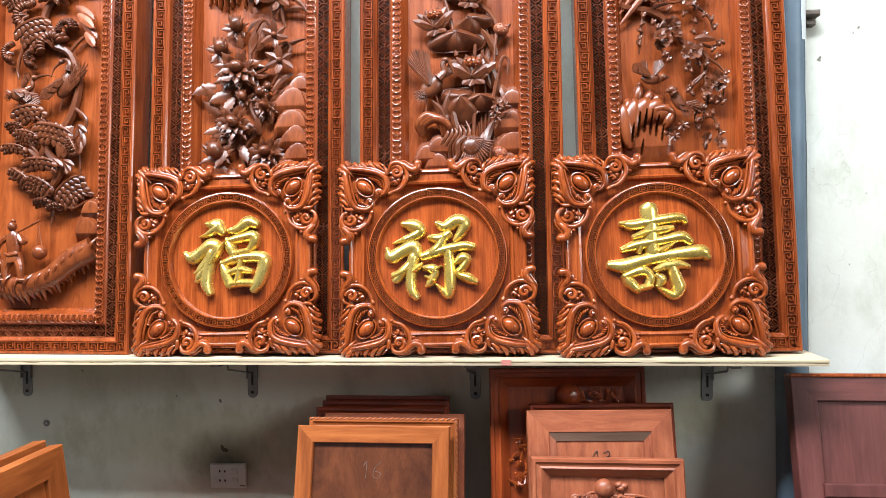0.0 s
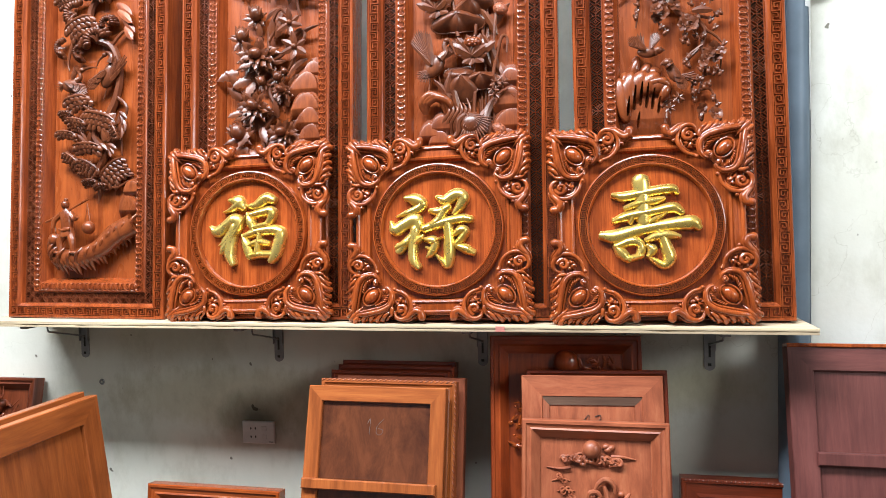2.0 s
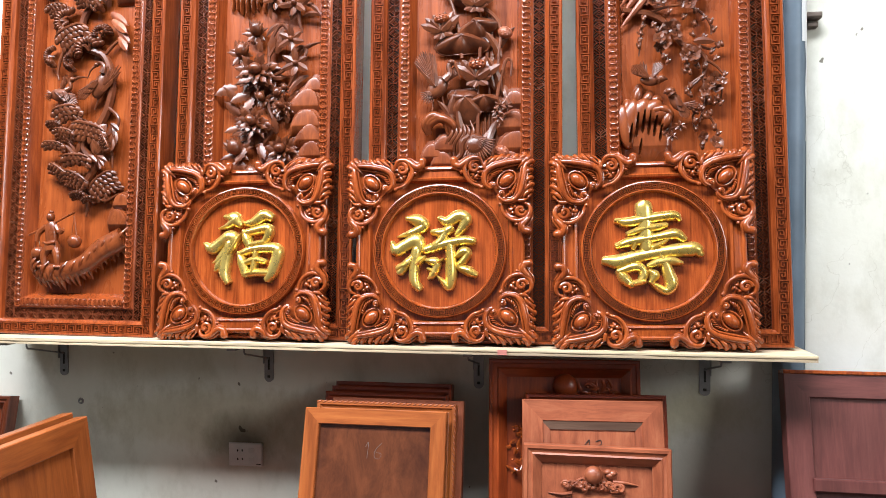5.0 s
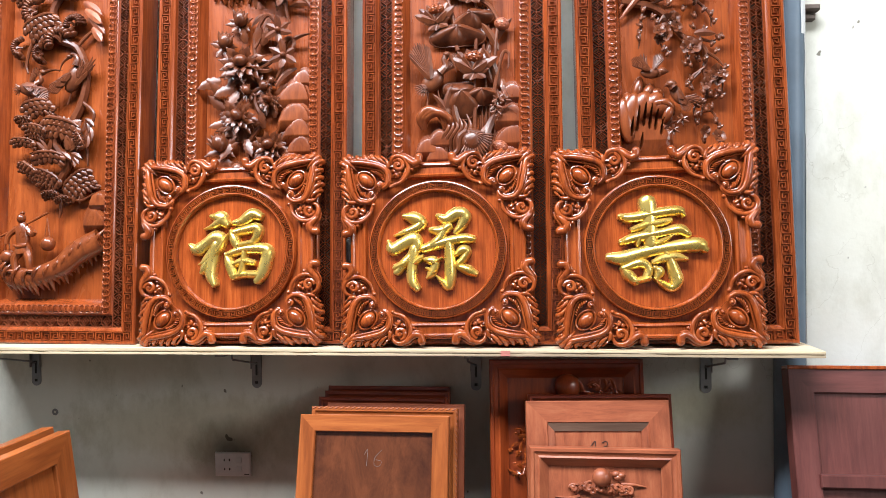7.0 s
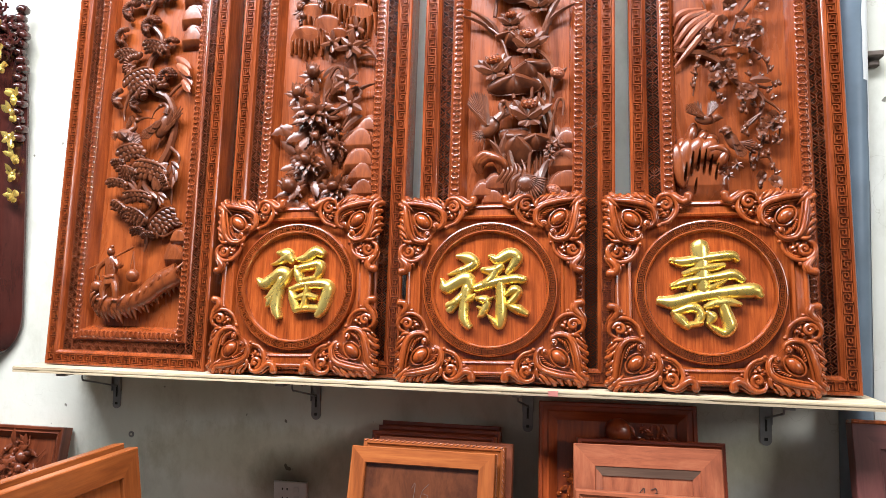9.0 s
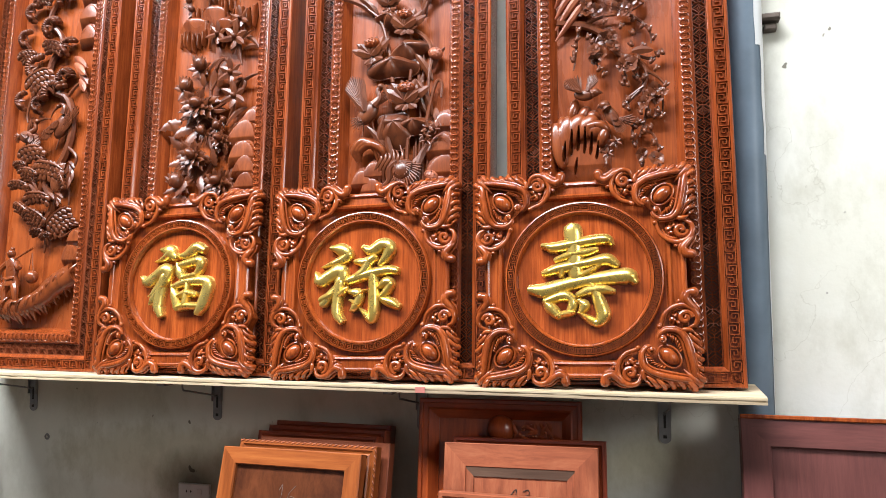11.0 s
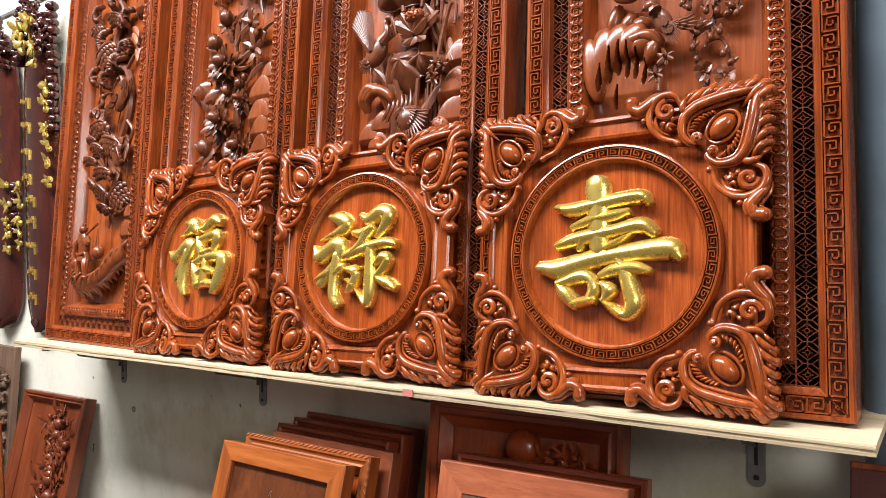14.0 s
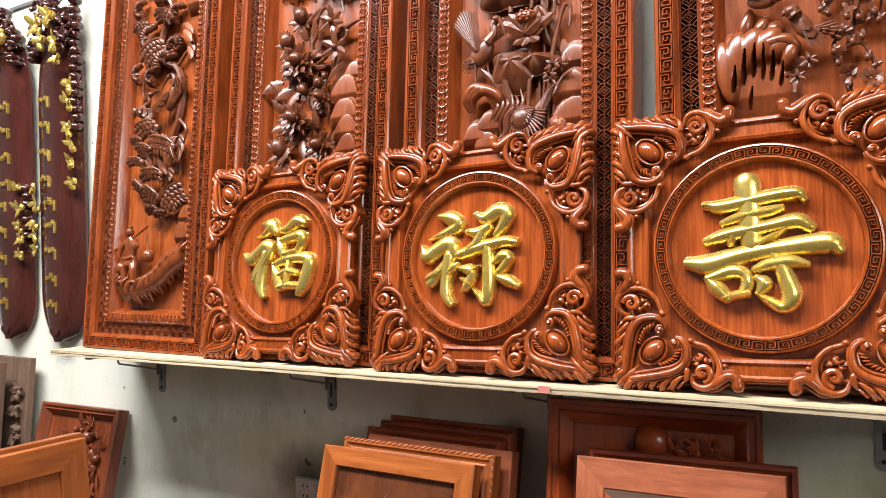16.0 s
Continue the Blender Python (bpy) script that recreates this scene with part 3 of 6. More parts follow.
            part("mitre_groove", Shape().bar(mid, mid + ac * 0.026 - way * e * 0.026, 0.0012, T - 0.0065, T - 0.0003), RAIL, rail)
    return p


LEAN = 4.87
P1 = standing_panel(pose(-1.3335, 1.915, SHELF_Z - 0.004, -4.2, 0.3, -1.5), 0.568, "tall red-brown carving of pine, birds and a boatman, leaning upright")
P2 = standing_panel(pose(-0.726, 1.905, SHELF_Z - 0.002, -LEAN, 0, 0), 0.5485, "tall red-brown carving of peonies, orchids and rocks, leaning upright")
P3 = standing_panel(pose(-0.139, 1.907, SHELF_Z - 0.002, -LEAN, 0, 0.6), 0.54, "tall red-brown carving of lotus and cranes, leaning upright")
P4 = standing_panel(pose(0.4465, 1.925, SHELF_Z - 0.002, -LEAN, -0.6, 0.6), 0.538, "tall red-brown carving of plum blossom and birds, leaning upright")


# ---- three square plaques with gilded characters ----
def spiral(cu, cv, r0, r1, a0, turns, w0, w1, n=26):
    """Points of a scroll from radius r0 in to r1."""
    out = []
    for i in range(n + 1):
        t = i / n
        r = r0 + (r1 - r0) * t ** 0.85
        a = radians(a0) + 2 * math.pi * turns * t
        out.append((cu + r * math.cos(a), cv + r * math.sin(a), w0 + (w1 - w0) * t))
    return out


def half_corner(w):
    """The pieces of one arm of a corner ornament, along +u with +v inwards; the corner itself is at (0, 0)."""
    leaf, beads, volute, stem, tips = Shape(), [], Shape(), Shape(), []

    def line(*pts, n=7):
        return spline([(a, b, w + h) for a, b, h in pts], n)

    def creased(s, pts, radii, side=0.55):
        """A leaf band: a full round with a thinner roll along one flank and a low skirt along the other."""
        m = len(pts)
        r = [float(np.interp(i / (m - 1) * (len(radii) - 1), range(len(radii)), radii)) for i in range(m)]
        s.tube(pts, r, 10)
        for e, k, drop in ((side, 0.42, 0.2), (-side * 1.3, 0.42, 0.6)):
            flank = []
            for i in range(m):
                t = np.array(pts[min(m - 1, i + 1)]) - np.array(pts[max(0, i - 1)])
                g = np.array((-t[1], t[0], 0.0)) / max(1e-9, math.hypot(t[0], t[1]))
                flank.append(np.array(pts[i]) + g * r[i] * e * 2.0 - np.array((0, 0, r[i] * drop)))
            s.tube(flank, [x * k for x in r], 8)
    # acanthus leaf: from a tight curl beside the cabochon it swings round and runs along the edge to the corner
    leaf.tube(spiral(0.1055, 0.0825, 0.0095, 0.002, 70, -1.35, w + 0.010, w + 0.017), [0.0030, 0.0034, 0.0032, 0.003], 8)
    leaf.ball((0.1055, 0.0825, w + 0.016), 0.0038, 0.0038, 0.0045, 0, 10, 7)
    creased(leaf, line((0.1085, 0.0915, 0.010), (0.119, 0.0865, 0.012), (0.1275, 0.071, 0.013), (0.1235, 0.0475, 0.014), (0.107, 0.0335, 0.015), (0.084, 0.0262, 0.015), (0.056, 0.0205, 0.014), (0.031, 0.017, 0.011), (0.017, 0.008, 0.006)), [0.0032, 0.0042, 0.0052, 0.0060, 0.0068, 0.0074, 0.0072, 0.006, 0.004])
    # rounded lobes that spill over the edge, and one pointed leaf that hangs from the bend
    for a, b, r, g in ((0.0985, 0.001, 0.0062, 0.022), (0.0815, -0.001, 0.0074, 0.020), (0.0625, 0.0005, 0.0070, 0.018), (0.0415, 0.001, 0.0074, 0.016), (0.0185, -0.002, 0.0088, 0.016)):
        t = Shape().tube(line((a + g * 1.1, b + g * 1.15, 0.009), (a + g * 0.7, b + g * 0.9, 0.012), (a + g * 0.25, b + g * 0.5, 0.010), (a, b + 0.004, 0.002), (a - 0.001, b, -0.008)), [0.0015, 0.004, 0.0058, r * 0.95, r], 10)
        t.tube(line((a + g * 1.2, b + g * 0.75, 0.006), (a + g * 0.8, b + g * 0.4, 0.008), (a + 0.0095, b + 0.002, 0.0)), [0.001, 0.0032, 0.0038], 8)
        t.ball((a - 0.0005, b + 0.001, w - 0.006), r, r, r * 1.9, 0, 12, 8)
        tips.append(t)
    drop = Shape().tube(line((0.1215, 0.046, 0.008), (0.127, 0.034, 0.012), (0.1255, 0.021, 0.011), (0.1185, 0.010, 0.006)), [0.002, 0.0058, 0.005, 0.0008], 10)
    tips.append(drop)
    # crescent of slanting beads between the leaf and the cabochon
    for i in range(8):
        t = i / 7
        a, b = np.interp(t, (0, 0.4, 0.75, 1), (0.1165, 0.1075, 0.0935, 0.083)), np.interp(t, (0, 0.4, 0.75, 1), (0.0665, 0.0515, 0.0435, 0.0405))
        q = 0.7 + 0.3 * math.sin(math.pi * min(1.0, t + 0.15))
        beads.append(Shape().ball((a - 0.002, b + 0.003, w + 0.007), 0.0078 * q, 0.0030, 0.0095 * q, 200 - 62 * t, 10, 6))
    # volute: an open ring with a knob, a spiral that grows out of its foot, and leaflets inside
    volute.tube(line((0.135, 0.087, 0.010), (0.142, 0.083, 0.009), (0.162, 0.0755, 0.011), (0.178, 0.056, 0.012), (0.1815, 0.034, 0.012), (0.172, 0.013, 0.012), (0.155, 0.005, 0.011), (0.139, 0.010, 0.009), (0.1315, 0.026, 0.006)), [0.006, 0.0044, 0.005, 0.0056, 0.0062, 0.0066, 0.0064, 0.0054, 0.0035], 10)
    volute.ball((0.135, 0.0875, w + 0.010), 0.0058, 0.0058, 0.0065, 0, 12, 8)
    volute.tube(line((0.150, 0.0715, 0.004), (0.165, 0.064, 0.008), (0.172, 0.050, 0.009), (0.172, 0.036, 0.006)), [0.0015, 0.0030, 0.0034, 0.0015], 8)
    volute.tube(spiral(0.1535, 0.031, 0.0165, 0.003, -85, 1.25, w + 0.010, w + 0.015, 30), [0.0058, 0.0056, 0.0048, 0.0040], 9)
    volute.ball((0.1535, 0.031, w + 0.014), 0.0036, 0.0036, 0.004, 0, 10, 7)
    for pts, r in ((((0.139, 0.058, 0.004), (0.148, 0.055, 0.010), (0.1515, 0.060, 0.010), (0.147, 0.064, 0.008)), [0.002, 0.0044, 0.0044, 0.003]), (((0.1365, 0.046, 0.004), (0.143, 0.046, 0.010), (0.146, 0.051, 0.008)), [0.002, 0.0042, 0.002]), (((0.165, 0.048, 0.004), (0.159, 0.052, 0.010), (0.160, 0.058, 0.008)), [0.002, 0.0044, 0.002])):
        volute.tube(line(*pts), r, 8)
    # stem that leaves the ring and ends in a curled knob
    creased(stem, line((0.158, 0.003, 0.006), (0.172, 0.009, 0.011), (0.184, 0.020, 0.014), (0.196, 0.0275, 0.015), (0.206, 0.024, 0.014)), [0.0038, 0.0066, 0.0080, 0.0088, 0.0094], 0.5)
    stem.tube(line((0.198, 0.027, 0.013), (0.208, 0.0225, 0.013), (0.2105, 0.012, 0.012)), [0.0082, 0.0098, 0.0108], 12)
    stem.ball((0.2105, 0.0105, w + 0.011), 0.0114, 0.0114, 0.0118, 0, 14, 9)
    stem.tube(line((0.178, 0.026, 0.008), (0.184, 0.038, 0.011), (0.190, 0.0425, 0.011)), [0.0030, 0.0032, 0.004], 8)
    stem.ball((0.1905, 0.0435, w + 0.011), 0.0054, 0.0054, 0.006, 0, 10, 7)
    return [("acanthus_leaf", leaf), ("volute", volute), ("knob_stem", stem)] + [("bead", t) for t in beads] + [("leaf_tip", t) for t in tips]


def corner_meshes(mu, mv):
    """The ground of a corner ornament and its pieces; mu and mv mirror it into the four corners."""
    w = 0.036

    def laid(s, swap):
        out = Shape()
        return out.stamp(s, lambda u, v, z: (mu * (0.2545 - (v if swap else u)), 0.2545 + mv * (0.2535 - (u if swap else v)), z))
    pts = [(0.012, 0.012), (0.08, 0.010), (0.118, 0.022), (0.150, 0.006), (0.176, 0.018), (0.178, 0.050), (0.160, 0.072), (0.132, 0.080), (0.108, 0.090), (0.090, 0.108), (0.080, 0.132), (0.072, 0.160), (0.050, 0.178), (0.018, 0.176), (0.006, 0.150), (0.022, 0.118), (0.010, 0.08)]
    n = len(pts)
    ground = Shape().add([(*q, 0.004) for q in pts] + [(*q, w - 0.002) for q in pts], [tuple(range(n, 2 * n))] + [(i, (i + 1) % n, n + (i + 1) % n, n + i) for i in range(n)])
    cab = Shape().ball((0.068, 0.068, w + 0.006), 0.0235, 0.0155, 0.0145, 45, 22, 12)
    rim = Shape().tube([(0.068 + 0.0288 * math.cos(t) * 0.707 - 0.0206 * math.sin(t) * 0.707, 0.068 + 0.0288 * math.cos(t) * 0.707 + 0.0206 * math.sin(t) * 0.707, w + 0.006) for t in [2 * math.pi * i / 28 for i in range(29)]], 0.0027, 8, 1.0, False)
    tongue = Shape().tube(spline([(0.040, 0.040, w + 0.002), (0.027, 0.027, w + 0.008), (0.013, 0.013, w + 0.006), (0.007, 0.007, w - 0.004)], 5), [0.001, 0.0055, 0.008, 0.009], 12)
    tongue.ball((0.0075, 0.0075, w - 0.005), 0.0095, 0.0095, 0.016, 0, 12, 8)
    out = [("corner_ornament", laid(ground, False)), ("cabochon", laid(cab, False)), ("cabochon_rim", laid(rim, False)), ("leaf_tip", laid(tongue, False))]
    for swap in (False, True):
        out += [(name, laid(s, swap)) for name, s in half_corner(w)]
    return [(name, s.mesh(name)) for name, s in out]


PLAQUE = {}
CU, CV = 0.0, 0.251
body = Shape().box(-0.232, 0.232, 0.016, 0.488, 0, 0.026, 0.003)
PLAQUE["board"] = body.mesh("board")
for v0, v1, e in ((0.018, 0.062, 1), (0.440, 0.484, -1)):
    rail = Shape()
    lo, hi = (v0, v1) if e > 0 else (v1, v0)
    prof = [(0.0, 0.026), (0.003, 0.04), (0.008, 0.042), (0.012, 0.036), (0.030, 0.038), (0.034, 0.042), (0.039, 0.040), (0.044, 0.026)]
    c = [(u, lo + e * d, h) for u in (-0.14, 0.14) for d, h in prof]
    k = len(prof)
    rail.add(c, [(i, i + 1, k + i + 1, k + i) for i in range(k - 1)])
    PLAQUE["cross_rail", e] = rail.mesh("cross_rail")
for e in (-1, 1):
    prof = [(0.232, 0.0), (0.232, 0.038), (0.228, 0.042), (0.222, 0.040), (0.219, 0.036), (0.202, 0.038), (0.198, 0.042), (0.192, 0.040), (0.188, 0.026)]
    k = len(prof)
    stile = Shape()
    stile.add([(e * d, v, h) for v in (0.1, 0.41) for d, h in prof], [(i, i + 1, k + i + 1, k + i) for i in range(k - 1)])
    PLAQUE["stile", e] = stile.mesh("stile")
R = 0.185
PLAQUE["ring"] = Shape().ring(CU, CV, [(R, 0.02), (R, 0.036), (R - 0.003, 0.0425), (R - 0.006, 0.0435), (R - 0.0075, 0.0335), (R - 0.0225, 0.0335), (R - 0.024, 0.0425), (R - 0.027, 0.043), (R - 0.0295, 0.0395), (R - 0.0325, 0.027), (R - 0.0325, 0.02)]).mesh("ring")
PLAQUE["disc"] = Shape().disc(CU, CV, R - 0.031, 0.0272).mesh("disc")
band = Shape()
n = 52
for i in range(n):
    unit = Shape()
    fret_unit(unit, Cell((0, 0), (1, 0), (0, 1), 0, 1), i % 2)
    for q in range(0, len(unit.v), 8):
        pts = []
        for s0, t0, w in unit.v[q:q + 8]:
            a = 2 * math.pi * (i + s0 * 0.97) / n
            r = R - 0.0215 + 0.013 * t0
            pts.append((CU + r * math.cos(a), CV + r * math.sin(a), 0.033 + 0.0092 * w))
        band.add(pts, [(4, 5, 6, 7), (0, 1, 5, 4), (1, 2, 6, 5), (2, 3, 7, 6), (3, 0, 4, 7)])
PLAQUE["fret_band"] = band.mesh("fret_band")
CORNERS = [corner_meshes(a, b) for a in (-1, 1) for b in (-1, 1)]


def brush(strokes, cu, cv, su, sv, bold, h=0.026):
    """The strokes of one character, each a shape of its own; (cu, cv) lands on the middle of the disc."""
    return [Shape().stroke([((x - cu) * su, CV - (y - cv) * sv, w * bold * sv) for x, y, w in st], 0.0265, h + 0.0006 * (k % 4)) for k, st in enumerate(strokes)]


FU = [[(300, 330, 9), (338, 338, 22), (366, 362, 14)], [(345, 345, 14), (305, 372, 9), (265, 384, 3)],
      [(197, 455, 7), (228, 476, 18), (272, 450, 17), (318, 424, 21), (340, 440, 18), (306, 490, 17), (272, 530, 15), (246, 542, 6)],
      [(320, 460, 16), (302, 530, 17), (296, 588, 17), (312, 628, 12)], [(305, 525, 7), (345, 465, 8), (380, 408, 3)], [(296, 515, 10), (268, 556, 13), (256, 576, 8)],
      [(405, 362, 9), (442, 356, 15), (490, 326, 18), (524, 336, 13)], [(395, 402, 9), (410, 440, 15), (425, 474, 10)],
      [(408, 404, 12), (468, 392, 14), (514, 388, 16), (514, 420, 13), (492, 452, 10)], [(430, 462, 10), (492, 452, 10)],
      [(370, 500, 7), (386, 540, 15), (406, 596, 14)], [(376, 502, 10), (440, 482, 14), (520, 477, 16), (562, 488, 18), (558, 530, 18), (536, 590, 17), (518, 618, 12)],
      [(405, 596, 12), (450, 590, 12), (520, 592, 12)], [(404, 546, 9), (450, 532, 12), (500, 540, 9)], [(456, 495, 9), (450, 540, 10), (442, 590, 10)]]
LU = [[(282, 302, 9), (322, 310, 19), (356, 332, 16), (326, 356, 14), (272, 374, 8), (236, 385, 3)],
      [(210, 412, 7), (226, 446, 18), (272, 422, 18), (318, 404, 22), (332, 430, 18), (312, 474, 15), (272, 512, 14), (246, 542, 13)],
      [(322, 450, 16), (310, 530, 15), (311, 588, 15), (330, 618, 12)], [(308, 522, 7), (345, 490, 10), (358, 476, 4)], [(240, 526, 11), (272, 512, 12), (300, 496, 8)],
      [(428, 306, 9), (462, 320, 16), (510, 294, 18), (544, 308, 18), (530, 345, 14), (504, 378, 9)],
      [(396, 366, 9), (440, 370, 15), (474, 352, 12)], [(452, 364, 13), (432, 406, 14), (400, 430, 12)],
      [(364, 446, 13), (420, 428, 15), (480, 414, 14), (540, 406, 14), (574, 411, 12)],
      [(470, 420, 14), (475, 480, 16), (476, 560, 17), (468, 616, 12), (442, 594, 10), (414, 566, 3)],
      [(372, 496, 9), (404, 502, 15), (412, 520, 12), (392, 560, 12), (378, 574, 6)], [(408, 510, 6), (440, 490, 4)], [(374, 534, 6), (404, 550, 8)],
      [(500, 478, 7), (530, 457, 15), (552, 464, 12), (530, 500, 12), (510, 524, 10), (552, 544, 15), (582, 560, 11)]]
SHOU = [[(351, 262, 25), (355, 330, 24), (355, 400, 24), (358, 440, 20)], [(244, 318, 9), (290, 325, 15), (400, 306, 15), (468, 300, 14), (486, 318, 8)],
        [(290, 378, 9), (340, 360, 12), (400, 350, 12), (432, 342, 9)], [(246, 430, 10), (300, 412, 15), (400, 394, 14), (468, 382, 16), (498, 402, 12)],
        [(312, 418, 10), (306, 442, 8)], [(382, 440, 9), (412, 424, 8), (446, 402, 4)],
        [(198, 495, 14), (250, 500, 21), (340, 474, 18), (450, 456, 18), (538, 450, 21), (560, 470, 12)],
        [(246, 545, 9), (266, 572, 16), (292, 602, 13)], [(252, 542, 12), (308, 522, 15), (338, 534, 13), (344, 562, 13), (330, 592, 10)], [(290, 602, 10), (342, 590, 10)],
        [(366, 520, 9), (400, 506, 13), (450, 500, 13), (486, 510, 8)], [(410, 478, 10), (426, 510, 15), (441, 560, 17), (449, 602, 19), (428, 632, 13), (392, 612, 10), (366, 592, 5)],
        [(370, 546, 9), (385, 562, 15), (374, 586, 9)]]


def plaque(m, label, strokes, cu, cv, su, sv, bold):
    p = thing("plaque", label, "plaque", m, "square carved plaques on the shelf")
    for key, mat in (("board", RED), (("cross_rail", 1), RED), (("cross_rail", -1), RED), (("stile", 1), RED), (("stile", -1), RED), ("ring", RED), ("disc", RED), ("fret_band", CARVED)):
        part(key if isinstance(key, str) else key[0], PLAQUE[key], mat, p)
    for pieces in CORNERS:
        ground = part(*pieces[0], CARVED, p, "carved acanthus scroll corner")
        for name, me in pieces[1:]:
            part(name, me, CARVED, ground)
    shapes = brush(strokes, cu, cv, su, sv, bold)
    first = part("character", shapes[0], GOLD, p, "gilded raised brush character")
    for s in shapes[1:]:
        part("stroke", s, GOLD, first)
    return p


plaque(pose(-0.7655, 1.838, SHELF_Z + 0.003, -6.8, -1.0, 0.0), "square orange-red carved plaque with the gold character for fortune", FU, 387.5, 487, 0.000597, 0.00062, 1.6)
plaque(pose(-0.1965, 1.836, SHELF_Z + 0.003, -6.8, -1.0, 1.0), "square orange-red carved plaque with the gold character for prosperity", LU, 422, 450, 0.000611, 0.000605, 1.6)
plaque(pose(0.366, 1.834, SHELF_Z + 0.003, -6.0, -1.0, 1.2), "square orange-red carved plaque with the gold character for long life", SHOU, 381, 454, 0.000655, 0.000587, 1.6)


# ---- things on the wall ----
def pole(name, label, x, r, y, z1, paint):
    p = thing(name, label, "pipe", pose(x, y, 0))
    s = Shape()
    n = 20
    for z, k in ((0, 1), (z1, 1)):
        s.v += [(r * math.cos(2 * math.pi * i / n), z, r * math.sin(2 * math.pi * i / n)) for i in range(n)]
    s.f += [(i, (i + 1) % n, n + (i + 1) % n, n + i) for i in range(n)] + [tuple(range(n)), tuple(range(n, 2 * n))]
    part("pipe", s, paint, p, "blue-grey painted steel pipe")
    return p


def paint_drip(p, r, a0, a1, z0, z1, seed):
    """White wall paint run onto the pipe's side, with a ragged border."""
    s = Shape()
    n = 60
    for i in range(n + 1):
        z = z0 + (z1 - z0) * i / n
        e = a0 + 9 * noise.noise(Vector((z * 3.1, seed, 0))) + 5 * noise.noise(Vector((z * 13, seed, 4)))
        for k in range(6):
            a = radians(e + (a1 - e) * k / 5)
            s.v.append(((r + 0.001) * math.cos(a), z, (r + 0.001) * math.sin(a)))
    s.f += [(6 * i + k, 6 * i + k + 1, 6 * i + 7 + k, 6 * i + 6 + k) for i in range(n) for k in range(5)]
    part("paint_drip", s, WHITEPAINT, p, "white wall paint slopped on the pipe")


right_pipe = pole("drain_pipe", "blue-grey painted steel pipe against the cream wall", 0.752, 0.041, WALL - 0.043, 3.9, SHADEPIPE)
paint_drip(right_pipe, 0.041, 62, -8, 2.02, 2.75, 1.0)
paint_drip(right_pipe, 0.041, 40, -8, 1.75, 2.03, 3.0)
paint_drip(right_pipe, 0.041, 24, -8, 0.9, 1.76, 2.0)
part("clamp", Shape().box(0.02, 0.085, 2.092, 2.108, -0.04, 0.0, 0.004).box(0.05, 0.078, 2.07, 2.085, -0.042, -0.015, 0.003), BROWNPAPER, right_pipe, "rusty pipe clamp set in the wall", False)
left_pipe = pole("drain_pipe", "blue-grey painted pipe with a red band against the wall", -2.655, 0.037, WALL - 0.06, 3.9, PALELITPIPE)
paint_drip(left_pipe, 0.037, 40, -8, 1.0, 1.8, 6.0)
band = Shape().ring(0, 0, [(0.037, 2.36), (0.0395, 2.36), (0.0395, 2.425), (0.037, 2.425)], 20)
band.v = [(a, c, b) for a, b, c in band.v]
part("red_band", band, RUST, left_pipe, "rust-red tape band")
part("clamp", Shape().box(-0.045, 0.06, 2.095, 2.115, -0.05, 0.042, 0.003).box(0.035, 0.06, 2.07, 2.13, -0.055, -0.02, 0.003), BROWNPAPER, left_pipe, "grimy steel pipe clamp", False)

cable = thing("cable", "thin grey cable clipped down the wall beside the pipe", "cable", pose(-2.575, WALL, 0))
pts = [(0.012 * noise.noise(Vector((z, 3, 0))), z, 0.006) for z in np.linspace(1.1, 2.5, 30)]
part("wire", Shape().tube(pts, 0.004, 6), STEEL, cable)

level = thing("spirit_level", "grey aluminium spirit level hung on the wall", "spirit level", pose(-2.93, WALL, 1.44, 0, 3, 0))
bar = Shape().box(-0.03, 0.03, 0, 0.43, 0.001, 0.022, 0.002)
part("body", bar, ALU, level, "flat aluminium bar", False)
for z in (0.085, 0.35):
    ring = Shape().ring(0, z, [(0.012, 0.022), (0.018, 0.022), (0.018, 0.025), (0.012, 0.025)], 20)
    part("vial_ring", ring, BLACK, level)
    part("vial", Shape().disc(0, z, 0.012, 0.0235, 20), plain("vial_yellow", (0.5, 0.45, 0.1), 0.3), level, "yellow vial", False)
part("print", Shape().box(0.004, 0.010, 0.16, 0.25, 0.022, 0.0226), BLACK, level, "plain dark print bar", False)

socket = thing("wall_socket", "grimy grey double wall socket with switches", "socket", pose(-0.872, WALL, 0.793, 0, -0.8, 0))
part("cover", Shape().box(-0.057, 0.057, -0.037, 0.037, 0.0005, 0.009, 0.003), PLASTIC, socket, "grey plastic cover", False)
for v in (0.014, -0.014):
    for u in (-0.026, -0.01):
        part("pin_hole", Shape().ball((u, v, 0.0085), 0.003, 0.005, 0.001), BLACK, socket)
    part("switch", Shape().box(0.012, 0.03, v - 0.008, v + 0.008, 0.0085, 0.011, 0.0015), PLASTIC, socket, "small rocker switch", False)
part("logo_bar", Shape().box(0.036, 0.052, -0.031, -0.0285, 0.009, 0.0094), BLACK, socket, "plain dark bar", False)

hole = thing("wall_hook_hole", "small filled screw hole with a plug in the wall", "wall plug", pose(-1.46, WALL, 0.945))
part("plug", Shape().ring(0, 0, [(0.004, 0), (0.011, 0), (0.009, 0.003), (0.005, 0.003)], 14), STEEL, hole)


# ---- dark lacquered couplet boards with gilding ----
def leafy(s, rng, u, v, w, r, n):
    for k in range(n):
        s.leaf((u, v, w + r * 0.2), rng.uniform(0, 360), r * rng.uniform(0.7, 1.2), r * 0.6, rng.uniform(0.3, 0.9), rng.uniform(-0.3, 0.3))


